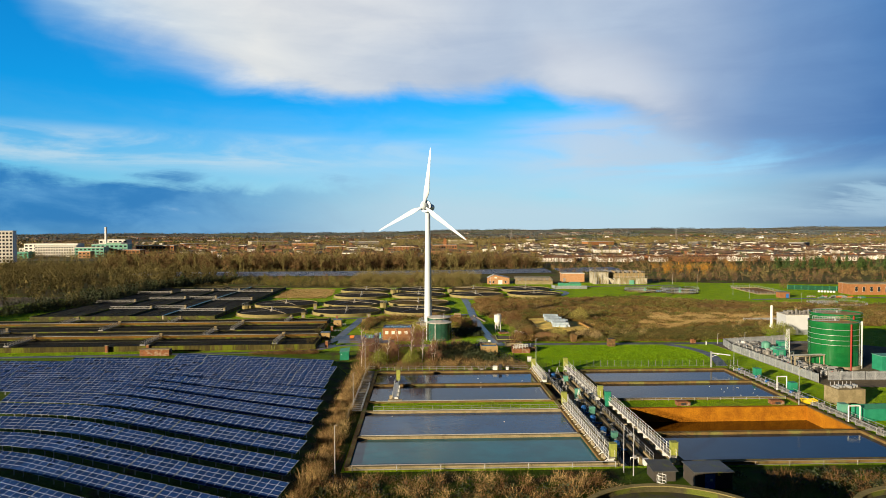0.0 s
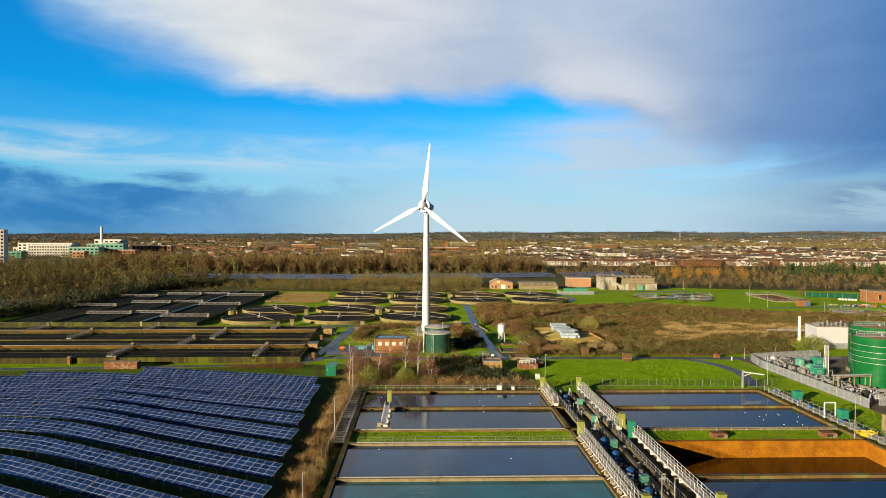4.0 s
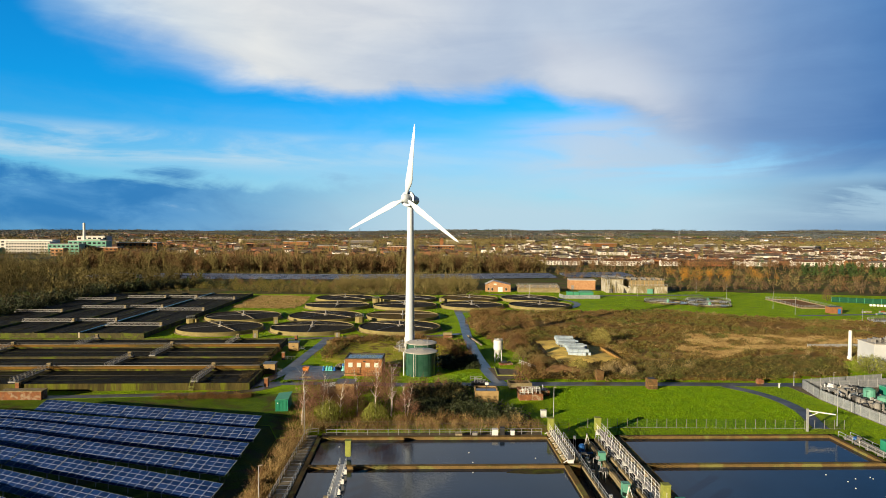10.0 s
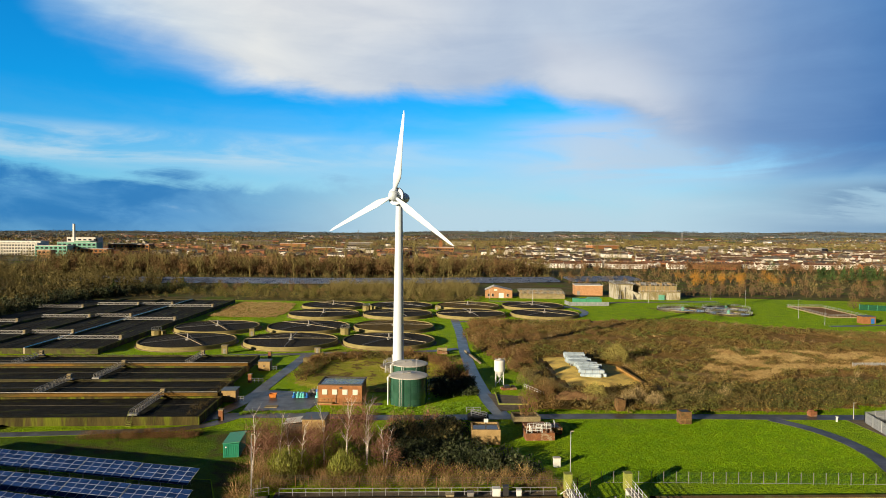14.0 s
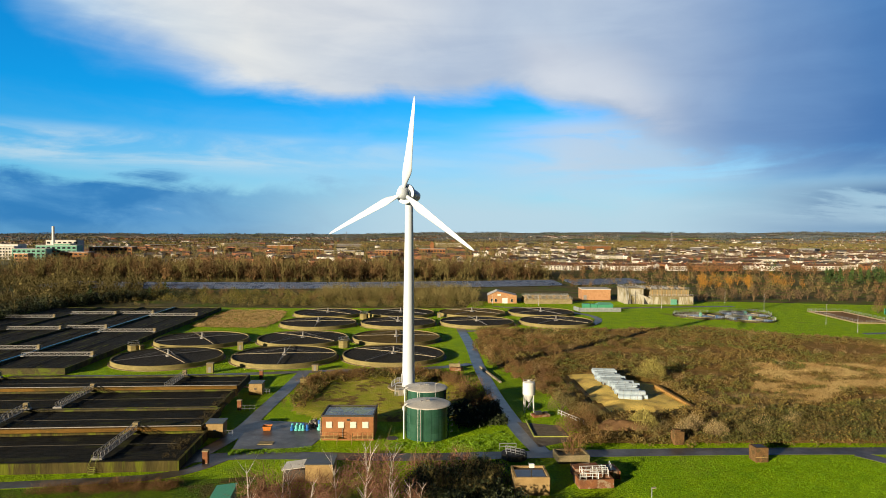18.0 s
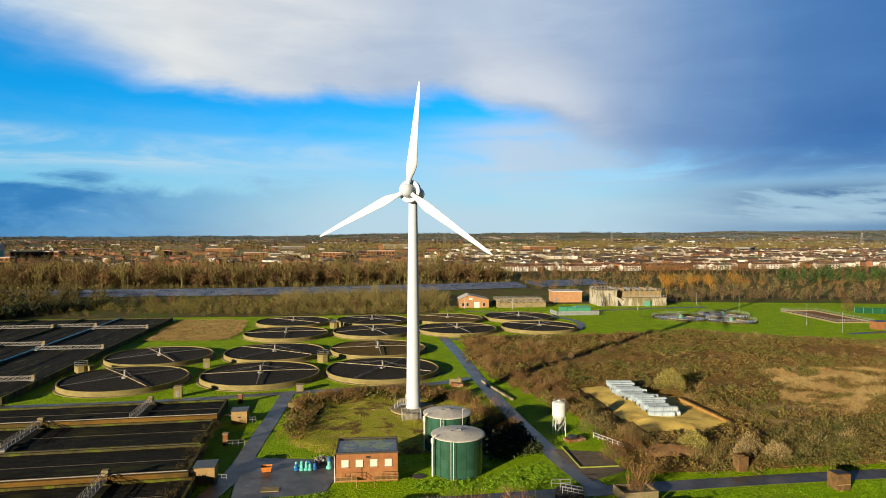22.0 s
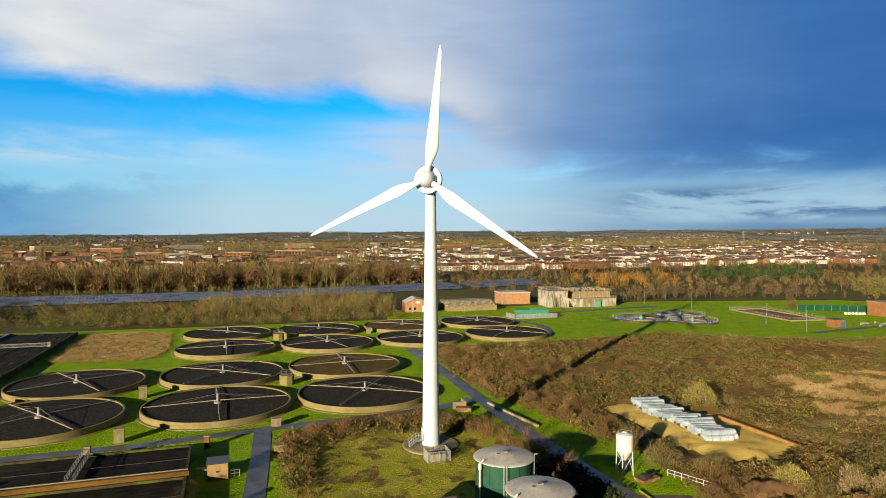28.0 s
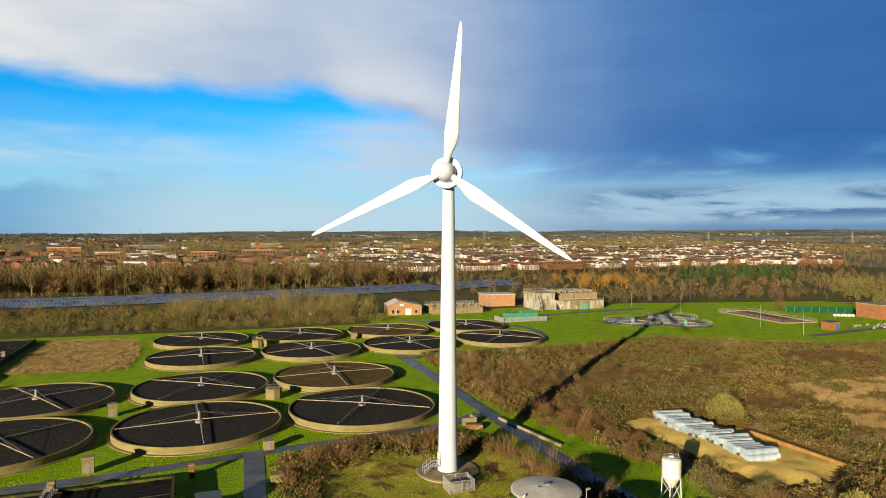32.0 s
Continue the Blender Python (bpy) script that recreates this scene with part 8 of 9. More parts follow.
# ---- the town beyond ----
def house(kind):
    """One terraced house, gable ends left and right, front to -y."""
    wall, roof, label = ((WHITE_WALL, ROOF_TILE, "white rendered terraced house with a red tile roof"), (BRICK, ROOF_TILE, "red brick terraced house with a brown tile roof"),
                         (WHITE_WALL, ROOF_GREY, "white rendered house with a grey slate roof"))[kind]
    t = thing("town_house", label, "house", group="town houses")
    w, d, h, r = 3.6, 4.2, 5.4, 7.2
    MB().box(-w, w, -d, d, 0, h).add([(-w, -d, h), (-w, d, h), (-w, 0, r)], [(2, 1, 0)]).add([(w, -d, h), (w, d, h), (w, 0, r)], [(0, 1, 2)]).obj("wall", wall, t)
    rf = MB().add([(-w - 0.25, -d - 0.4, h - 0.25), (w + 0.25, -d - 0.4, h - 0.25), (w + 0.25, 0, r + 0.15), (-w - 0.25, 0, r + 0.15), (w + 0.25, d + 0.4, h - 0.25), (-w - 0.25, d + 0.4, h - 0.25)],
                  [(0, 1, 2, 3), (3, 2, 4, 5)]).obj("roof", roof, t)
    MB().box(w - 1.2, w - 0.5, -0.5, 0.5, r - 0.6, r + 1.1).obj("chimney", BRICK, rf)
    for x, z in ((-1.8, 0.9), (-1.8, 3.3), (1.6, 3.3)):
        MB().box(x - 0.8, x + 0.8, -d - 0.03, -d, z, z + 1.25).obj("window", GLASS, t)
    MB().box(1.0, 2.0, -d - 0.03, -d, 0, 2.1).obj("door", RED_PAINT if kind == 1 else DARK_TRIM, t)
    return t


def build_town():
    rnd = random.Random(21)
    near = [house(k) for k in range(3)]
    used = [False] * 3
    walls_w, walls_b, roofs_r, roofs_g = MB(), MB(), MB(), MB()
    made = 0
    rows = []
    # estates ahead and to the east, older terraces ahead to the west
    for k in range(1350):
        y = 540 + (820 if k % 4 else 2200) * rnd.random() ** 1.2
        x = rnd.uniform(-0.5, 0.95) * (y + 250)
        if x < -120 and y < 640 or x > 430 and y < 470 + 0.1 * x:
            continue
        if abs(noise.noise((x * 0.004, y * 0.006, 5.0))) < 0.06:
            continue
        east = x > 0.10 * y
        if not east and k % 5 < 2:
            continue
        rows.append((y, x, 24 * round(2.2 * noise.noise((x * 0.003, y * 0.004, 9.0))) + rnd.choice((0, 0, 0, 90)), rnd.choice((2, 2, 2, 3, 4, 6)), rnd.choice((0, 0, 0, 1, 2, 2) if east else (1, 1, 1, 1, 2)), rnd.uniform(0.9, 1.15)))
    rows.sort()
    for y, x, turn, n, kind, sc in rows:
        for i in range(n):
            m = at(x, y, -0.3 + ridge(x, y), turn) @ at(i * 7.3, rnd.choice((0, 0, 0.6)))
            if made < 130 and -250 < x < 620:
                if used[kind]:
                    copy_thing(near[kind], m)
                else:
                    near[kind].matrix_world, used[kind] = m, True
                made += 1
                continue
            w, d, h, r = 3.6, 4.2, 5.4 * sc, 7.2 * sc
            (walls_b if kind == 1 else walls_w).add([m @ Vector(p) for p in ((-w, -d, 0), (w, -d, 0), (w, -d, h), (-w, -d, h), (-w, d, 0), (-w, d, h), (w, d, 0), (w, d, h), (-w, 0, r), (w, 0, r))],
                                                   [(0, 1, 2, 3), (4, 0, 3, 8, 5), (1, 6, 7, 9, 2), (6, 4, 5, 7)])
            (roofs_g if kind == 2 else roofs_r).add([m @ Vector(p) for p in ((-w - 0.3, -d - 0.5, h - 0.3), (w + 0.3, -d - 0.5, h - 0.3), (w + 0.3, 0, r + 0.1), (-w - 0.3, 0, r + 0.1), (w + 0.3, d + 0.5, h - 0.3), (-w - 0.3, d + 0.5, h - 0.3))],
                                                   [(0, 1, 2, 3), (3, 2, 4, 5)])
    walls_w.obj("far_houses", WHITE_FAR, label="white walls of countless distant houses", category="houses", kind="stuff")
    walls_b.obj("far_houses", BRICK_FAR, label="brick walls of countless distant houses", category="houses", kind="stuff")
    roofs_r.obj("far_roofs", TILE_FAR, label="brown tile roofs of countless distant houses", category="houses", kind="stuff")
    roofs_g.obj("far_roofs", SLATE_FAR, label="grey roofs of countless distant houses", category="houses", kind="stuff")


WHITE_FAR = surf("white_render_far", (0.70, 0.665, 0.61), (0.46, 0.42, 0.37), 0.02, 0.8, 0.0, island=0.3)
BRICK_FAR = surf("red_brick_far", (0.30, 0.13, 0.075), (0.20, 0.09, 0.055), 0.02, 0.85, 0.0, island=0.25)
TILE_FAR = surf("roof_tile_far", (0.17, 0.105, 0.08), (0.085, 0.06, 0.052), 0.02, 0.85, 0.0, island=0.35)
SLATE_FAR = surf("slate_far", (0.11, 0.10, 0.10), (0.07, 0.068, 0.07), 0.02, 0.7, 0.0, island=0.3)
build_town()


def block(name, x, y, w, d, h, wall, label, floors=0, bays=0, turn=0.0, roof=ROOF_PALE):
    """A large plain building with rows of windows on its south front."""
    t = thing(name, label, "building", at(x, y, -0.3, turn))
    MB().box(-w / 2, w / 2, -d / 2, d / 2, 0, h).obj("wall", wall, t)
    MB().box(-w / 2 - 0.3, w / 2 + 0.3, -d / 2 - 0.3, d / 2 + 0.3, h, h + 0.6).obj("roof", roof, t)
    for k in range(floors):
        for i in range(bays):
            x0 = -w / 2 + w * (i + 0.2) / bays
            z0 = 1.0 + (h - 1.0) * k / floors
            MB().box(x0, x0 + w * 0.6 / bays, -d / 2 - 0.08, -d / 2, z0 + 0.4, z0 + (h - 1) / floors * 0.62).obj("window", GLASS, t)
    return t


# hospital quarter to the west
block("tower_block", -563, 556, 32, 18, 41, WHITE_WALL, "white hospital tower block with rows of dark windows", 9, 8, 20)
block("ward_block", -640, 800, 84, 24, 20, WHITE_WALL, "long white hospital ward block", 4, 12, 5)
block("ward_block", -690, 830, 46, 16, 12, ROOF_PALE, "low grey-white hospital wing", 2, 8, 5)
block("ward_block", -602, 748, 62, 20, 18, ROOF_PALE, "pale ribbed hospital ward block", 4, 16, 5)
block("annexe", -648, 700, 64, 18, 9, TEAL, "low dark teal hospital building", 2, 9, 4, TEAL_PALE)
block("annexe", -548, 745, 44, 18, 15, TEAL_PALE, "pale green clad hospital wing", 3, 7, 4)
block("annexe", -532, 700, 18, 12, 10, BRICK_PEACH, "small orange brick hospital building", 2, 3)
block("annexe", -500, 770, 40, 18, 10, BRICK, "red brick hospital store", 2, 6)
block("annexe", -566, 782, 24, 16, 12, BRICK, "orange brick hospital annexe", 2, 4)
block("annexe", -570, 850, 60, 20, 18, TEAL_PALE, "pale green hospital annexe", 3, 8, 4)
block("annexe", -592, 905, 50, 20, 25, WHITE_WALL, "white hospital block with flat roof", 4, 6, 4)
block("annexe", -640, 756, 70, 16, 6, TEAL, "low teal-roofed hospital building", 1, 8, 4, TEAL)
block("warehouse", -540, 960, 70, 26, 13, BRICK, "long brick hospital building", 2, 10, 4)
block("boiler_house", -572, 868, 26, 16, 20, GREEN_BOX, "green clad boiler house", 1, 4)
MB().lathe(-592, 872, [(2.6, -0.3), (2.2, 20), (1.9, 46.8), (2.0, 47.4)], 16).obj("boiler_chimney", PAINT_WHITE, label="tall slender white boiler chimney", category="chimney")
# clock tower school, sheds and towers in the town
t = block("school", 10, 965, 46, 20, 12, BRICK, "red brick school with a small clock tower", 2, 9)
MB().box(-3, 3, -6, 0, 12, 21).add([(-3.6, -6.6, 21), (3.6, -6.6, 21), (3.6, 0.6, 21), (-3.6, 0.6, 21), (0, -3, 26)], [(0, 1, 4), (1, 2, 4), (2, 3, 4), (3, 0, 4)]).obj("clock_tower", BRICK, t)
block("school_wing", -70, 985, 40, 16, 9, BRICK, "red brick school wing", 2, 7)
block("sports_hall", -150, 1000, 66, 34, 7, PALE_CONCRETE, "long low white-roofed sports hall", 0, 0, 6)
block("sports_hall", -205, 985, 30, 20, 9, BRICK, "low red brick sports building", 1, 6, 6)
for i, (x, y, w) in enumerate(((-340, 1350, 60), (-210, 1500, 80), (60, 1650, 70), (420, 1450, 80), (640, 1300, 70), (-480, 1500, 90), (-620, 1350, 60), (820, 1200, 60), (300, 1750, 90))):
    block("warehouse", x, y, w, 30, 9 + i % 3, (BRICK, ROOF_GREY, PALE_CONCRETE)[i % 3], "distant flat-roofed warehouse beyond the town", 0, 0, i * 7)
for x, y in ((1386, 1545), (1820, 1410), (900, 2200), (300, 2500), (-350, 2600)):
    t = thing("pylon", "distant lattice electricity pylon", "pylon", at(x, y, -0.3), group="pylons")
    g = MB()
    for a, b in ((-1, -1), (1, -1), (1, 1), (-1, 1)):
        g.tube((a * 4, b * 4, 0), (a * 0.6, b * 0.6, 44), 0.35, 4)
    for k in range(6):
        z0, z1, w0, w1 = k * 7.2, k * 7.2 + 7.2, 4 - 0.56 * k, 4 - 0.56 * (k + 1)
        g.tube((-w0, -w0, z0), (w1, -w1, z1), 0.2, 3).tube((w0, -w0, z0), (-w1, -w1, z1), 0.2, 3)
    g.obj("lattice", GREY_METAL, t)
    for z in (28, 35, 41):
        MB().tube((-7, 0, z), (7, 0, z), 0.3, 4).obj("cross_arm", GREY_METAL, t)

# ---- planting ----
WOOD = [crown_tree(210, 13 + s % 5, 4.6, 40 + s, 0.05, 0.12, 34, 0.9) for s in range(6)]
SLIM = [spray(90, 17, 2.6, 60 + s, 0.15, 0.2, 1.5, 0.8) for s in range(3)]
SCRUB = [crown_tree(120, 5.6, 3.0, 80 + s, 0.032, 0.0, 18, 0.9, 6) for s in range(5)]
BELT = [spray(190, 9, 3.4, 90 + s, 0.045, 0.05, 1.3, 0.5, 0.07) for s in range(3)] + [crown_tree(200, 8.6, 3.0, 96 + s, 0.036, 0.05, 14, 1.5) for s in range(3)]
LOW = [spray(118, 2.4, 1.6, 110 + s, 0.024, 0.0, 1.0, 0.5, 0) for s in range(4)]
FAR_TREE = [crown_tree(34, 11.5, 4.6, 120 + s, 0.22, 0.0, 12, 0.8, 4) for s in range(5)]
DOT = [clump(8, 6.0, 9.0, 140 + s, 2.6, 0.5) for s in range(4)]
LEAFY = [clump(130, 2.4, 4.0, 150 + s, 0.26, 0.4) for s in range(3)]
MOUND = [clump(34, 1.0, 0.9, 160 + s, 0.17, 0.4) for s in range(5)]
STALKS = [tuft(26, 1.0, 1.1, 170 + s, 0.035) for s in range(4)]


def pines(seed):
    g = np.random.default_rng(seed)
    V, F = [], []
    for k in range(150):
        z = g.uniform(0.12, 1.0)
        a, r = g.uniform(0, 6.283), (1.05 - z) * 3.2 * g.uniform(0.5, 1.1)
        p = np.array([math.cos(a) * r, math.sin(a) * r, z * 10])
        d1, d2 = g.normal(size=3) * 0.55, g.normal(size=3) * 0.55
        V += [p, p + d1, p + d2 + (0, 0, -0.2)]
        F.append((3 * k, 3 * k + 1, 3 * k + 2))
    return np.array(V), np.array(F)


PINE = [pines(s) for s in (1, 2, 3)]


def plant(name, protos, n, poly, size, mat, label, category="trees", z=-0.3):
    xs, ys = sow(n, poly)
    return mass(name, protos, xs, ys, z, RNG.uniform(size[0], size[1], len(xs)), mat, label, category)


# the wood beyond the solar farm
NORTH_WOOD = [(-335, 348), (-180, 352), (-60, 352), (40, 366), (108, 372), (112, 440), (40, 470), (-345, 470)]
plant("north_wood", WOOD, 640, NORTH_WOOD, (0.7, 1.3), WOOD_TWIG, "bare brown winter woodland")
plant("north_wood", WOOD, 380, NORTH_WOOD, (0.7, 1.2), WOOD_OLIVE, "bare grey-brown winter woodland")
# inner twigs use a darker colour in place of the wood's interior shade
plant("north_wood", WOOD, 260, [(-470, 352), (112, 380), (112, 400), (-470, 380)], (0.5, 0.8), TWIG_DARK, "inner thicket of the wood, toned dark for shade")
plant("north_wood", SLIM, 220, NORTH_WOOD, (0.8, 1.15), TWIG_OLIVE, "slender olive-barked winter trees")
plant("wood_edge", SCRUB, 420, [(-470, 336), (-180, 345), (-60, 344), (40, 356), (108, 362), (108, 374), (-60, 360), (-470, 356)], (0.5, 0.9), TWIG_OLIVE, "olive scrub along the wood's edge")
# dark leaves supply the shaded base below the lit crowns
plant("wood_floor", LEAFY, 300, NORTH_WOOD, (0.5, 0.9), HEDGE, "undergrowth of the wood, toned dark for shade")
plant("low_west_wood", SCRUB, 420, [(-620, 330), (-335, 345), (-345, 470), (-600, 470)], (0.8, 1.5), TWIG_OLIVE, "low olive-brown scrub wood before the hospital")
# belt between the filters and the solar farm
BELT_AREA = [(-200, 226), (-137, 222), (-99, 199), (-63, 190), (0, 181), (30, 186), (36, 215), (30, 262), (-60, 262), (-140, 262), (-210, 262)]
plant("tree_belt", BELT, 240, [(-60, 196), (0, 184), (32, 188), (36, 215), (30, 262), (-60, 262)], (0.7, 0.98), TWIG_OLIVE, "belt of bare olive-brown sallows")
plant("tree_belt", BELT, 110, BELT_AREA, (0.4, 0.7), TWIG, "belt of bare brown winter trees")
plant("belt_scrub", SCRUB, 420, BELT_AREA, (0.35, 0.6), TWIG_OLIVE, "olive-brown scrub under the tree belt")
plant("belt_scrub", LOW, 380, [(-200, 222), (-137, 216), (-99, 190), (-63, 183), (0, 177), (32, 182), (36, 196), (0, 196), (-63, 204), (-137, 232)], (0.6, 1.2), TWIG_OLIVE, "olive-brown brambles along the filters' edge", "scrub")
plant("belt_scrub", SCRUB, 230, [(-205, 186), (-120, 183), (-62, 180), (-60, 205), (-140, 240), (-210, 244)], (0.3, 0.65), TWIG_OLIVE, "olive-brown scrub behind the filter beds")
# dark leaves here and below paint the shadows within the belt
plant("belt_floor", LEAFY, 200, BELT_AREA, (0.35, 0.6), HEDGE, "undergrowth of the tree belt, toned dark for shade")
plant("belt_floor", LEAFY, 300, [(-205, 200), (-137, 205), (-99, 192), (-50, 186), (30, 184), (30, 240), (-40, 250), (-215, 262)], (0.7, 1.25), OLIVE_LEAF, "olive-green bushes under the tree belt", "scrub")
plant("belt_floor", LEAFY, 110, [(-205, 198), (-137, 203), (-99, 190), (-50, 185), (-45, 225), (-210, 240)], (0.5, 0.9), HEDGE, "bushes of the tree belt, toned dark for shade", "scrub")
# the wood to the west
WEST_WOOD = [(-204, -30), (-198, 40), (-178, 62), (-184, 100), (-186, 180), (-150, 226), (-196, 300), (-470, 330), (-640, 100), (-520, -60), (-300, -110)]
# dark twigs and bushes are added here to imitate the wood's own shade
plant("west_wood", WOOD, 560, WEST_WOOD, (0.42, 0.72), WEST_TWIG, "bare olive-brown winter woodland")
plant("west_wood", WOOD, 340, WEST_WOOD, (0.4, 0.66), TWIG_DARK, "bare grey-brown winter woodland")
plant("west_edge", SCRUB, 300, [(-206, -30), (-200, 40), (-180, 62), (-186, 100), (-188, 180), (-152, 228), (-170, 240), (-205, 180), (-204, 60), (-226, -30)], (0.6, 1.0), TWIG_DARK, "scrub along the west wood, toned dark for shade")
plant("west_floor", LEAFY, 520, WEST_WOOD, (0.6, 1.1), HEDGE, "undergrowth of the west wood, toned dark for shade")
plant("west_edge", LEAFY, 130, [(-215, 60), (-186, 60), (-188, 180), (-160, 214), (-120, 226), (-125, 240), (-170, 244), (-215, 190)], (0.7, 1.4), HEDGE, "green bushes along the west wood, toned dark for shade")
plant("west_edge", LEAFY, 330, [(-214, -40), (-200, -30), (-194, 40), (-176, 62), (-181, 100), (-183, 180), (-150, 222), (-166, 232), (-204, 180), (-202, 60), (-222, -20)], (0.9, 1.7), HEDGE, "dark thicket added as shade at the foot of the west wood")
plant("west_wood", WOOD, 260, [(-185, 120), (-186, 180), (-150, 228), (-196, 300), (-400, 335), (-430, 200), (-260, 110)], (0.75, 1.1), WEST_TWIG, "tall bare trees at the back of the west wood")
plant("west_evergreens", PINE, 26, WEST_WOOD, (0.7, 1.2), EVERGREEN, "scattered dark evergreens in the west wood")
plant("mid_west_trees", FAR_TREE, 560, [(-480, 480), (-180, 480), (-160, 620), (-330, 800), (-560, 760), (-720, 640), (-760, 420), (-600, 470)], (0.4, 0.8), TWIG_OLIVE, "bare trees before the hospital")
# scrub and trees east of the far lawn
EAST_SCRUB = [(112, 250), (160, 232), (165, 210), (215, 222), (262, 218), (300, 200), (345, 190), (430, 210), (560, 330), (470, 440), (110, 450)]
plant("east_scrub", SCRUB, 300, EAST_SCRUB, (0.5, 1.05), TWIG, "bare brown scrub beyond the far lawn")
plant("east_scrub", SCRUB, 480, EAST_SCRUB, (0.5, 1.0), TWIG_OLIVE, "olive scrub beyond the far lawn")
plant("east_trees", WOOD, 70, EAST_SCRUB, (0.35, 0.7), TWIG, "bare winter trees beyond the far lawn")
plant("east_trees", WOOD, 46, [(170, 212), (215, 220), (262, 216), (300, 200), (300, 212), (215, 235), (170, 226)], (0.35, 0.65), TWIG_GREY, "bare trees along the far lawn")
plant("amber_willows", BELT, 30, [(195, 290), (285, 300), (300, 360), (210, 365)], (0.8, 1.2), AMBER_LEAF, "amber-stemmed willows")
plant("east_bushes", LEAFY, 40, [(300, 150), (420, 140), (520, 250), (380, 250)], (0.7, 1.3), EVERGREEN, "dark green bushes beyond the works hall")
plant("east_bank", LEAFY, 170, [(300, 150), (430, 120), (560, 260), (450, 320), (340, 210)], (0.8, 1.7), OLIVE_LEAF, "olive bushes on the east bank")
plant("east_bank", SCRUB, 220, [(296, 150), (420, 120), (540, 260), (430, 300), (330, 200)], (0.6, 1.0), TWIG_OLIVE, "olive scrub on the east bank")
plant("pine_row", PINE, 60, [(330, 352), (430, 330), (440, 345), (335, 372)], (0.9, 1.3), EVERGREEN, "row of dark green pines")
plant("green_trees", LEAFY, 60, [(-100, 520), (900, 520), (1200, 1100), (-400, 1100)], (1.6, 2.8), EVERGREEN, "evergreen garden trees among the houses")
# trees among the houses and beyond them
TOWN = [(-620, 480), (110, 480), (600, 430), (1100, 520), (1900, 1700), (-1100, 1700), (-900, 900)]
plant("town_trees", FAR_TREE, 1500, TOWN, (0.4, 0.9), TWIG, "bare brown trees among the houses")
plant("town_trees", FAR_TREE, 1500, TOWN, (0.45, 1.0), TWIG_OLIVE, "bare olive trees among the houses")
plant("town_trees", FAR_TREE, 1500, [(-620, 500), (90, 520), (130, 1500), (-1000, 1500), (-900, 900)], (0.5, 1.15), TWIG_OLIVE, "bare olive trees among the older terraces")
plant("far_wood", FAR_TREE, 1700, [(-250, 1520), (1500, 1480), (1700, 1900), (-300, 2000)], (0.8, 1.35), TWIG_OLIVE, "broad pale olive wood beyond the town")
plant("poplars", SLIM, 60, [(-420, 560), (300, 600), (700, 1000), (-500, 1000)], (1.0, 1.7), TWIG_OLIVE, "tall slender pale poplars among the houses")
plant("town_front_trees", WOOD, 240, [(100, 452), (480, 440), (640, 430), (660, 480), (480, 500), (100, 510)], (0.5, 0.95), TWIG, "bare trees before the houses")
plant("town_garden_trees", FAR_TREE, 520, [(60, 540), (640, 520), (1000, 640), (900, 1100), (100, 1100)], (0.55, 1.1), TWIG, "bare garden trees between the east terraces")
plant("town_garden_trees", FAR_TREE, 380, [(60, 540), (640, 520), (1000, 640), (900, 1100), (100, 1100)], (0.5, 0.95), OLIVE_LEAF, "olive-green garden trees between the east terraces")


def far_bands(n_bands, r0, r1, seed, tight):
    """Tree belts and copses across the farmland, out to the hills."""
    g = np.random.default_rng(seed)
    xs, ys = [], []
    for k in range(n_bands):
        r = r0 + (r1 - r0) * (k / (n_bands - 1)) ** 0.9
        n = int(g.integers(20, 80))
        a = g.uniform(-0.72, 1.0) + np.cumsum(g.uniform(0.0006, 0.0034, n)) * 1800 / r - 0.08
        rr = r + np.cumsum(g.normal(0, tight, n))
        xs += list(np.sin(a) * rr)
        ys += list(np.cos(a) * rr)
    xs, ys = np.array(xs), np.array(ys)
    return xs, ys, np.array([ridge(x, y) for x, y in zip(xs, ys)]) - 0.5


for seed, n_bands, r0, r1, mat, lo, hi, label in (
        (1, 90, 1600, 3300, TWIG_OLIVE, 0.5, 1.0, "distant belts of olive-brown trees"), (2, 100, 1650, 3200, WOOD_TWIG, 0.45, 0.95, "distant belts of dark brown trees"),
        (3, 200, 2500, 4700, HAZE_WOOD, 0.5, 1.0, "woods towards the hills, greyed with painted haze"), (4, 190, 2700, 4750, HAZE_HILL, 0.5, 1.1, "dark woods on the far hills, blued with painted haze"), (5, 22, 1700, 4300, EVERGREEN, 0.5, 0.9, "far evergreen copses")):
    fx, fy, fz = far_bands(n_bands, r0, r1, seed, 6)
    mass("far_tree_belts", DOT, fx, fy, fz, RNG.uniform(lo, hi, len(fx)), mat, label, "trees")


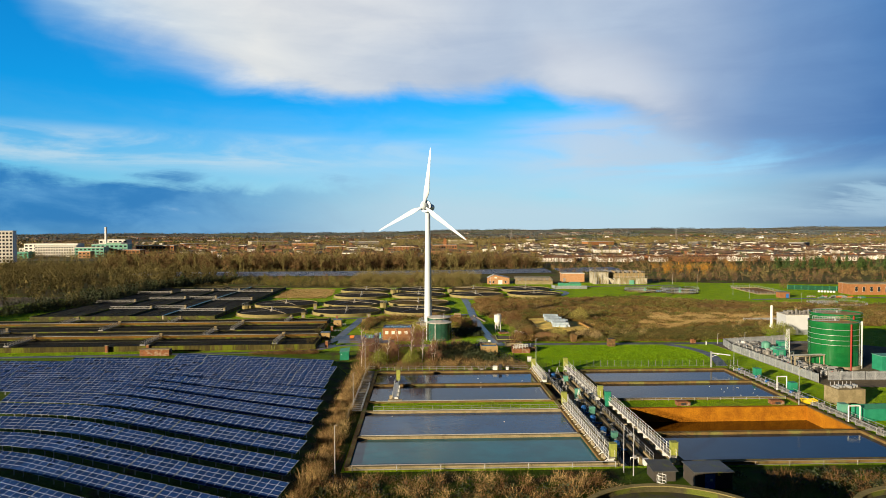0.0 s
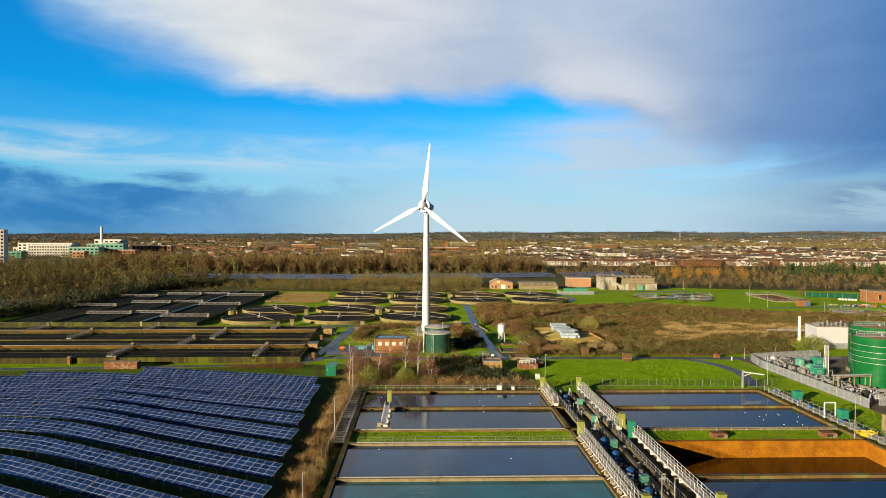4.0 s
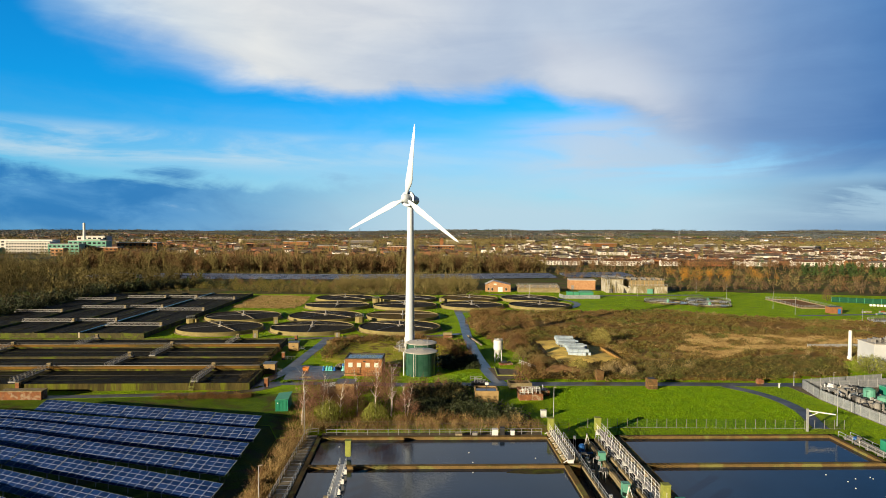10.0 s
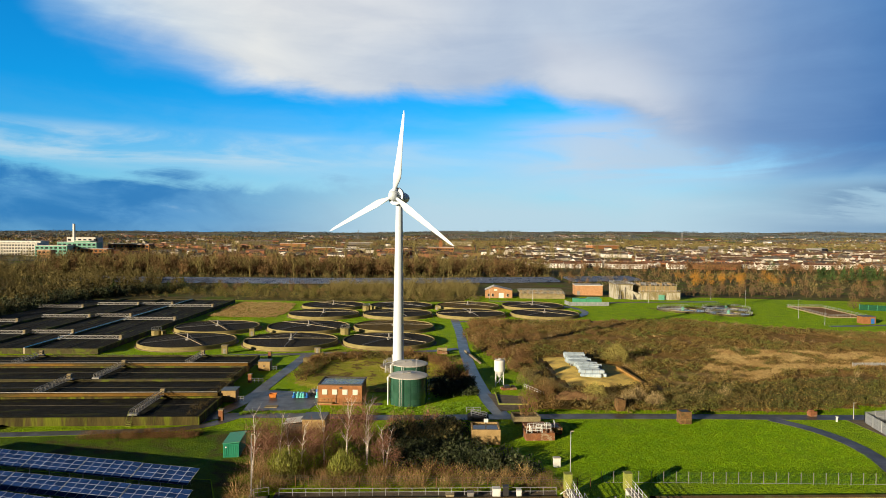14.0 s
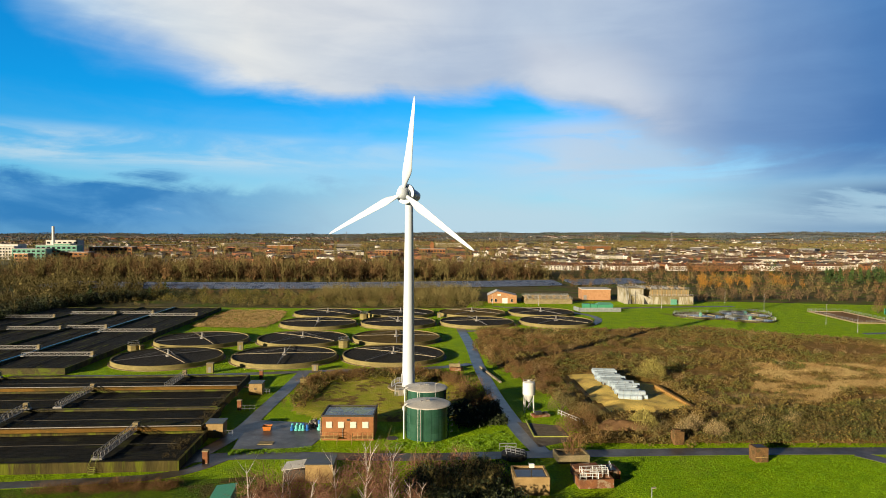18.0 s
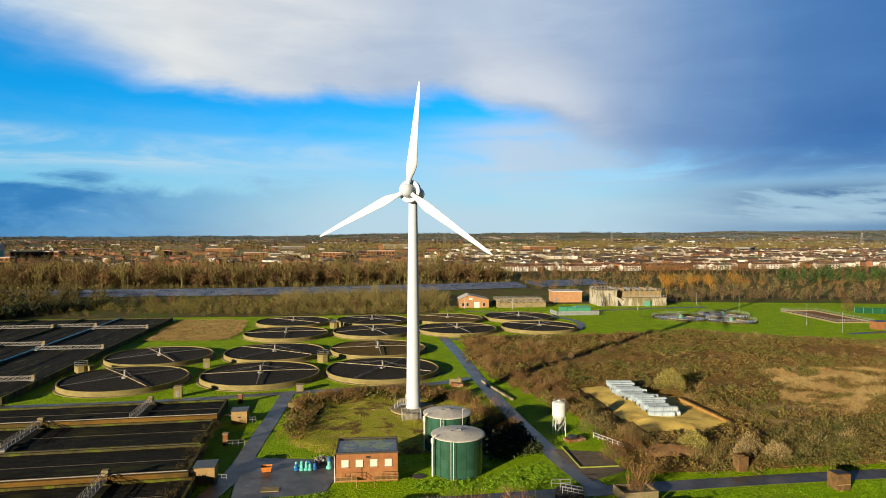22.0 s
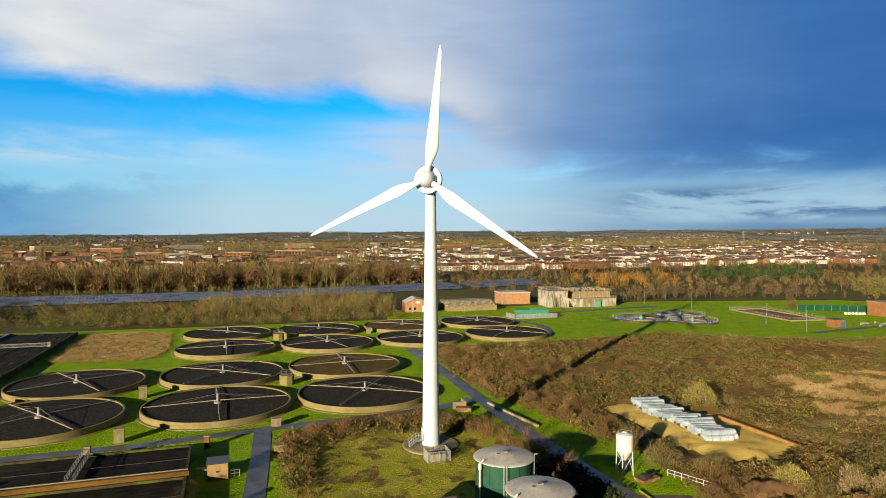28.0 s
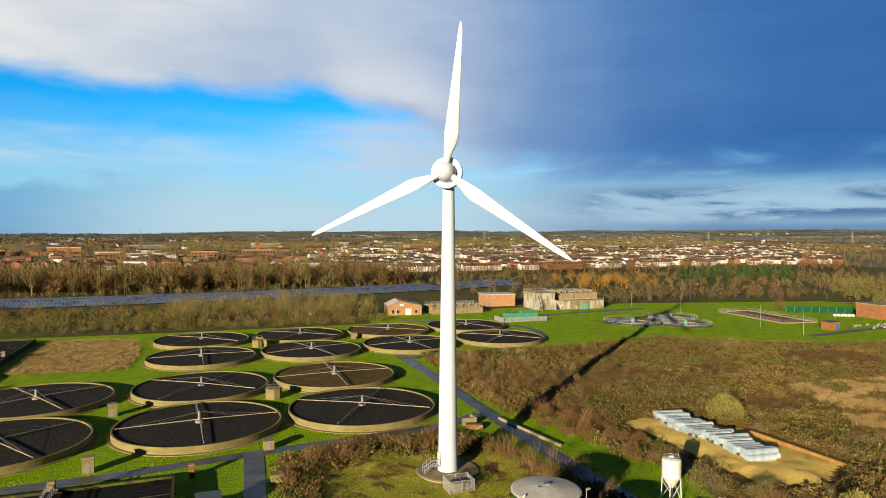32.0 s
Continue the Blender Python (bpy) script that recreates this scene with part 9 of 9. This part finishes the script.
def far_villages():
    """Villages, farms and sheds strewn over the plain beyond the town, and green fields between them."""
    g = np.random.default_rng(31)
    walls, roofs, fields = MB(), MB(), MB()
    for k in range(95):
        r, a = 1700 + 2100 * g.random() ** 1.1, g.uniform(-0.75, 1.0)
        cx, cy = math.sin(a) * r, math.cos(a) * r
        for i in range(int(g.integers(3, 15))):
            x, y = cx + g.normal() * 60, cy + g.normal() * 40
            m = at(x, y, ridge(x, y) - 0.3, g.uniform(-40, 40))
            w, d, h, t = g.uniform(3, 8), g.uniform(3, 5), g.uniform(3, 5), g.uniform(6, 8)
            walls.add([m @ Vector(q) for q in ((-w, -d, 0), (w, -d, 0), (w, -d, h), (-w, -d, h), (-w, d, 0), (-w, d, h), (w, d, 0), (w, d, h), (-w, 0, t), (w, 0, t))],
                      [(0, 1, 2, 3), (4, 0, 3, 8, 5), (1, 6, 7, 9, 2), (6, 4, 5, 7)])
            roofs.add([m @ Vector(q) for q in ((-w - 0.3, -d - 0.5, h - 0.3), (w + 0.3, -d - 0.5, h - 0.3), (w + 0.3, 0, t + 0.1), (-w - 0.3, 0, t + 0.1), (w + 0.3, d + 0.5, h - 0.3), (-w - 0.3, d + 0.5, h - 0.3))],
                      [(0, 1, 2, 3), (3, 2, 4, 5)])
    for k in range(120):
        r, a = 2000 + 2500 * g.random(), g.uniform(-0.75, 1.0)
        w, d = g.uniform(0.010, 0.045), g.uniform(40, 160)
        n = 6
        vs = []
        for rr in (r, r + d):
            for i in range(n + 1):
                t = a + w * i / n
                x, y = math.sin(t) * rr, math.cos(t) * rr
                vs.append((x, y, ridge(x, y) + 0.5))
        fields.add(vs, [(i, i + 1, n + 2 + i, n + 1 + i) for i in range(n)])
    walls.obj("far_villages", VILLAGE_WALL, label="pale walls of distant villages", category="houses", kind="stuff")
    roofs.obj("far_villages", TILE_FAR, label="brown roofs of distant villages", category="houses", kind="stuff")
    fields.obj("far_fields", FIELD_GREEN, label="green winter fields on the plain", category="fields", kind="stuff")


VILLAGE_WALL = surf("weathered_village_wall", (0.42, 0.39, 0.35), (0.26, 0.22, 0.19), 0.02, 0.85, 0.0, island=0.35)
FIELD_GREEN = surf("far_green_field", (0.13, 0.20, 0.05), (0.19, 0.24, 0.08), 0.004, 0.95, 0.0, island=0.35)
far_villages()


# heath: brambles, dry grass, bushes
def on_heath(xs, ys):
    me = heath.data
    co = np.empty(len(me.vertices) * 3)
    me.vertices.foreach_get("co", co)
    co = co.reshape(-1, 3)
    key = {(round(x / 1.6), round(y / 1.6)): z for x, y, z in co}
    return np.array([key.get((round(x / 1.6), round(y / 1.6)), 0.1) for x, y in zip(xs, ys)])




def heath_plant(name, protos, n, poly, size, mat, label, keep=None):
    xs, ys = sow(n, poly)
    k = ~inside(xs, ys, SANDPIT)
    if keep is not None:
        k &= keep(xs, ys)
    xs, ys = xs[k], ys[k]
    return mass(name, protos, xs, ys, on_heath(xs, ys) - 0.15, RNG.uniform(size[0], size[1], len(xs)), mat, label, "scrub")


def patch(xs, ys, s, cut, off):
    return np.array([noise.noise((x * s, y * s * 1.6, off)) > cut for x, y in zip(xs, ys)])


STRAW = [(88, -18), (98, -16), (118, -2), (150, 4), (170, 12), (170, 22), (140, 28), (104, 29), (98, 14), (88, -4)]
heath_plant("heath_brambles", MOUND, 8600, HEATH_AREA, (0.6, 1.3), BRAMBLE, "low dark bramble mounds", lambda x, y: patch(x, y, 0.03, -0.30, 1.0) & ~(inside(x, y, STRAW) & patch(x, y, 0.11, -0.05, 9.0)))
heath_plant("heath_brambles", MOUND, 2600, [(62, -44), (92, -44), (124, -37), (134, -20), (120, -12), (96, -20), (76, -22), (66, -30)], (0.5, 1.15), HEDGE_WARM, "dense dark green brambles at the heath's south edge")
heath_plant("heath_stalks", STALKS, 3800, HEATH_AREA, (0.4, 0.85), RUSSET, "russet dead stalks on the heath", lambda x, y: patch(x, y, 0.03, -0.6, 5.0))
heath_plant("heath_straw", STALKS, 4600, STRAW, (0.5, 1.0), DRY, "pale straw-coloured grass on the heath", lambda x, y: patch(x, y, 0.11, -0.08, 9.0))
heath_plant("heath_straw", STALKS, 1500, HEATH_AREA, (0.6, 1.1), DRY, "pale straw-coloured grass on the heath", lambda x, y: patch(x, y, 0.05, 0.22, 2.0))
heath_plant("heath_bushes", LOW, 150, [(25, 100), (45, 98), (50, 60), (46, 20), (41, -12), (40, -44), (33, -44), (36, -16), (31, 4), (24, 30), (21, 60)], (0.5, 1.1), RUSSET, "russet bushes along the service road")
heath_plant("heath_bushes", LOW, 60, HEATH_AREA, (0.5, 1.0), PALE_TWIG, "low rounded straw-brown bushes on the heath")
heath_plant("heath_bushes", LOW, 90, HEATH_AREA, (0.4, 0.9), RUSSET, "scattered russet bushes on the heath")
heath_plant("heath_bushes", LOW, 34, [(36, -24), (68, -26), (90, -44), (60, -45), (36, -44)], (0.5, 1.0), TWIG_OLIVE, "olive bushes at the heath's south edge")
plant("hay_stalks", STALKS, 1400, WEDGE, (0.5, 0.9), DRY, "uncut straw-coloured grass", "grass", 0.1)
plant("knoll_scrub", STALKS, 900, KNOLL, (0.3, 0.6), DRY, "dry grass on the turbine's knoll", "grass", 0.1)
plant("knoll_brambles", MOUND, 500, [(-27, 14), (-12, 20), (4, 20), (14, 12), (12, 5), (-10, 10), (-20, 6), (-24, -20), (-28, -10)], (0.8, 1.5), BRAMBLE, "bramble edge of the turbine's knoll", "scrub", 0.1)
plant("knoll_bushes", LOW, 110, [(-27, 14), (-12, 20), (4, 20), (14, 12), (12, 6), (-10, 12), (-21, 4), (-23, -22), (-27, -22)], (0.5, 1.0), RUSSET, "russet bushes on the turbine's knoll", "scrub", 0.1)
plant("knoll_bushes", LOW, 60, [(9, 8), (19, -4), (20, -24), (11, -22), (11, -6)], (0.7, 1.2), RUSSET, "russet bushes behind the green tanks", "scrub", 0.1)
plant("tank_hedge", MOUND, 260, [(10, -20), (21, -14), (21, -32), (12, -34)], (1.0, 1.8), HEDGE, "dark brambles behind the green tanks", "scrub", 0.1)
BLADES = [tuft(9, 0.5, 0.22, 180 + s, 0.03) for s in range(4)]
plant("lawn_blades", BLADES, 7000, [(39, -85.5), (86, -85.5), (90, -72), (86, -56), (78, -51.5), (40, -53), (38, -62), (36, -80)], (0.7, 1.3), BLADE, "tufted lawn grass", "grass", 0.0)
# thicket between the cross road and the basins
plant("thicket_hedge", LEAFY, 150, [(1, -76), (4, -60), (14, -57), (17, -70), (29, -80), (25, -85)], (0.45, 0.8), HEDGE, "dense dark green bramble thicket", "scrub")
plant("thicket_hedge", MOUND, 420, [(4, -82), (2, -60), (14, -57), (17, -70), (30, -81), (28, -86)], (0.9, 1.6), HEDGE, "dense dark green bramble thicket", "scrub")
plant("thicket_scrub", LOW, 200, [(-19, -88), (-20, -66), (-6, -66), (3, -60), (2, -80), (24, -86), (22, -88)], (0.5, 1.0), RUSSET, "russet scrub before the basins", "scrub")
plant("thicket_scrub", LOW, 90, [(-18, -90), (28, -88.6), (28, -84.5), (-18, -83)], (0.4, 0.85), DRY, "straw-coloured scrub along the basin fence", "scrub")
plant("thicket_scrub", SCRUB, 40, [(3, -60), (15, -56.5), (17, -64), (14, -70), (5, -68)], (0.45, 0.66), TWIG_OLIVE, "olive-brown twiggy scrub over the thicket", "scrub")
plant("thicket_hedge", LEAFY, 90, [(12, -57), (18, -57.5), (18, -68), (22, -78), (14, -78), (10, -66)], (0.4, 0.7), HEDGE, "dense dark green bramble thicket", "scrub")
plant("thicket_scrub", LOW, 220, [(-18, -91), (33, -90), (33, -85), (-18, -83)], (0.35, 0.75), GOLD_TWIG, "straw-brown scrub crowding the basin railing", "scrub")
plant("lush_weeds", MOUND, 420, [(-31, -50), (-17, -48.4), (-15.6, -45), (-20, -46.6), (-31, -47.2)], (0.35, 0.6), LUSH, "lush bright green weeds before the pump house", "grass")
plant("lush_weeds", MOUND, 520, [(8.5, -43), (20, -36), (22.5, -42), (20, -48), (-2, -47), (-4, -43.5)], (0.35, 0.7), LUSH, "lush bright green weeds round the green tanks", "grass")
plant("thicket_birch_scrub", SCRUB, 26, [(2, -57), (13, -54), (14, -60), (4, -62)], (0.45, 0.65), BIRCH_TWIG, "reddish bare scrub behind the thicket", "scrub")
plant("bed_end_weeds", LOW, 120, [(-41, -56), (-38.2, -56), (-40, -9), (-43.5, -9)], (0.2, 0.4), TWIG_DARK, "dark dead weeds over the ends of the filter beds", "scrub", 1.2)
# hedge line between solar field and basins, and scrub before the basins
plant("fence_scrub", LOW, 330, [(-18.6, -92), (-15, -92), (-12.0, -172), (-15.4, -186), (-17.6, -140)], (0.35, 0.8), DRY, "straw-coloured scrub along the solar field", "scrub")
plant("fence_scrub", LOW, 160, [(-18.6, -92), (-15, -92), (-12.0, -172), (-15.4, -186), (-17.6, -140)], (0.4, 0.9), RUSSET, "russet scrub along the solar field", "scrub")
plant("front_scrub", LOW, 130, [(-16, -172), (33, -171), (34, -188), (-16, -196)], (0.4, 0.85), DRY, "straw-coloured scrub before the basins", "scrub")
plant("front_scrub", LOW, 160, [(-16, -173), (33, -172), (34, -188), (-16, -196)], (0.4, 0.9), RUSSET, "russet scrub before the basins", "scrub")
plant("front_scrub", LOW, 150, [(54, -172), (100, -171), (100, -190), (54, -186)], (0.4, 0.9), RUSSET, "russet scrub before the basins", "scrub")
plant("front_hedge", MOUND, 300, [(54, -169), (112, -167), (112, -192), (54, -188)], (0.8, 1.5), HEDGE, "dark brambles before the east basins", "scrub")
plant("front_hedge", MOUND, 260, [(-16, -171), (34, -170), (34, -190), (-16, -196)], (0.8, 1.5), HEDGE, "dark brambles before the basins", "scrub")
plant("bed_weeds", MOUND, 420, [(-190, -71.5), (-45, -60.6), (-38, -58.9), (-190, -67.8)], (0.25, 0.5), LUSH, "green weeds along the filter bed wall", "scrub")
plant("bed_edge_scrub", LOW, 210, [(-56, -67.5), (-34, -66), (-34.5, -62.5), (-54, -65)], (0.3, 0.6), RUSSET, "low russet weeds by the filter bed", "scrub")


def birch(x, y, h, seed, lean):
    t = thing("birch_tree", "bare silver birch with white stem and reddish twigs", "tree", at(x, y, 0, seed * 50), group="birches")
    rnd = random.Random(seed)
    g = MB()
    for s in range(rnd.choice((1, 2, 2))):
        p, d = Vector((0.2 * s, 0, -0.1)), Vector((lean + 0.25 * s - 0.1, rnd.uniform(-0.15, 0.15), 1)).normalized()
        r = 0.20
        for k in range(5):
            q = p + d * h * 0.19
            g.tube(p, q, r, 6, r * 0.72, False)
            for b in range(4 if k else 0):
                a = rnd.uniform(0, 6.28)
                e = Vector((math.cos(a) * 0.55, math.sin(a) * 0.55, 0.85)) * h * rnd.uniform(0.12, 0.26)
                g.tube(q, q + e, r * 0.5, 4, r * 0.12, False)
            p, r = q, r * 0.72
            d = (d + Vector((rnd.uniform(-0.12, 0.12), rnd.uniform(-0.12, 0.12), 0.15))).normalized()
    g.obj("trunk", BIRCH_BARK, t, "white peeling trunk and limbs")
    v, fcs = spray(1300, h, h * 0.30, 200 + seed, 0.028, 0.22, 0.5, 0.42, 0)
    MB().add(v + (lean * h * 0.5, 0, 0), [tuple(q) for q in fcs]).obj("crown", BIRCH_TWIG, t, "haze of fine reddish twigs")


for i, (x, y, h, ln) in enumerate(((-17.6, -85.5, 10.5, 0.12), (-14.2, -84, 9.5, 0.3), (-12.8, -79.5, 8.5, 0.25), (-7.2, -79.5, 10, 0.05), (-3.4, -79, 11, 0.0), (0.0, -79, 10.5, 0.1), (3.2, -81.5, 7, 0.05), (-10.5, -83, 8, 0.2))):
    birch(x, y, h, i + 1, ln)


def dome(n, r, h, seed, w):
    """Fine twigs fanning out from the foot to a rounded top."""
    g = np.random.default_rng(seed)
    a, e = g.uniform(0, 6.283, n), np.arccos(g.uniform(0.05, 1.0, n))
    wob = 1 + 0.10 * np.sin(3 * a + seed) + 0.05 * g.normal(size=n)
    d = np.stack([np.cos(a) * np.sin(e) * r * wob, np.sin(a) * np.sin(e) * r * wob, np.cos(e) * h * wob * 0.9 + 0.1 * h], -1)
    k0 = 1 - 0.55 * g.random((n, 1)) ** 2
    p = d * k0 + g.normal(size=(n, 3)) * 0.10
    q = p + d * 0.08 + g.normal(size=(n, 3)) * r * 0.06 + (0, 0, 0.03 * h)
    s = np.cross(q - p, g.normal(size=(n, 3)))
    s *= w / (np.linalg.norm(s, axis=1)[:, None] + 1e-9)
    V = np.stack([p - s, p + s, q], 1).reshape(-1, 3)
    V[:, 2] = np.maximum(V[:, 2], 0.02)
    return V, np.arange(3 * n).reshape(-1, 3)


def bush(x, y, r, h, mat, seed, label, twig=None):
    t = thing("bush", label, "bush", at(x, y), group="bushes")
    g = MB()
    rnd = random.Random(seed)
    for k in range(9):
        a = rnd.uniform(0, 6.28)
        g.tube((0, 0, -0.1), (math.cos(a) * r * 0.6, math.sin(a) * r * 0.6, h * rnd.uniform(0.5, 0.85)), 0.07, 5, 0.02, False)
    g.obj("stem", twig or BARK, t)
    if mat in (YELLOW_LEAF, GOLD_LEAF):
        v, fcs = dome(2600, r, h, 300 + seed, 0.05)
        k = np.clip(v[:, 2:3] / h, 0, 1)
        v[:, :2] *= 0.55 + 0.62 * np.sin(k * 2.4 + 0.35)
    else:
        v, fcs = dome(1700, r, h, 300 + seed, 0.028)
    MB().add(v, [tuple(q) for q in fcs]).obj("crown", mat, t)


bush(67.0, 10.4, 3.3, 5.4, GOLD_LEAF, 1, "round golden-green bush beside the sand")
bush(-12.2, -86.0, 2.4, 4.8, YELLOW_LEAF, 2, "yellow-green leafy bush by the basin fence")
bush(-3.0, -85.6, 2.4, 4.4, YELLOW_LEAF, 3, "yellow-green leafy bush by the basin fence")
bush(35.2, -21.5, 3.2, 4.4, TWIG_OLIVE, 4, "round bare brown bush beside the silo")
bush(62.0, -40.5, 2.3, 3.3, PALE_TWIG, 5, "round pale bare bush at the heath's edge")
bush(56.3, -39.5, 2.2, 3.2, PALE_TWIG, 6, "round pale bare bush at the heath's edge")
bush(59.4, -36.5, 2.0, 3.4, PALE_TWIG, 11, "round pale bare bush at the heath's edge")
bush(49.5, -34.5, 2.5, 3.6, GOLD_LEAF, 12, "yellow-green leafy bush beside the earth heap")
bush(33.5, -36.5, 2.4, 3.0, TWIG, 13, "round brown bush beside the silo yard")
bush(40.5, -27.0, 2.6, 3.2, TWIG_OLIVE, 14, "low olive-brown bush before the sand")
bush(38.0, -34.0, 2.4, 2.8, RUSSET, 7, "russet bush beside the silo yard")
bush(132, -34, 5.0, 5.0, YELLOW_LEAF, 8, "broad olive-green bush by the compound")
bush(70, 60, 2.2, 2.6, TWIG, 9, "lone brown bush on the heath")
bush(236, 160, 3.0, 7.0, TWIG, 10, "bare round tree on the far lawn")
for i in range(7):
    bush(31 + 2.6 * (i % 3) + 0.5 * i, 24 - i * 4.5, 1.8, 2.6, RUSSET if i % 2 else TWIG, 20 + i, "russet bush beside the service road")
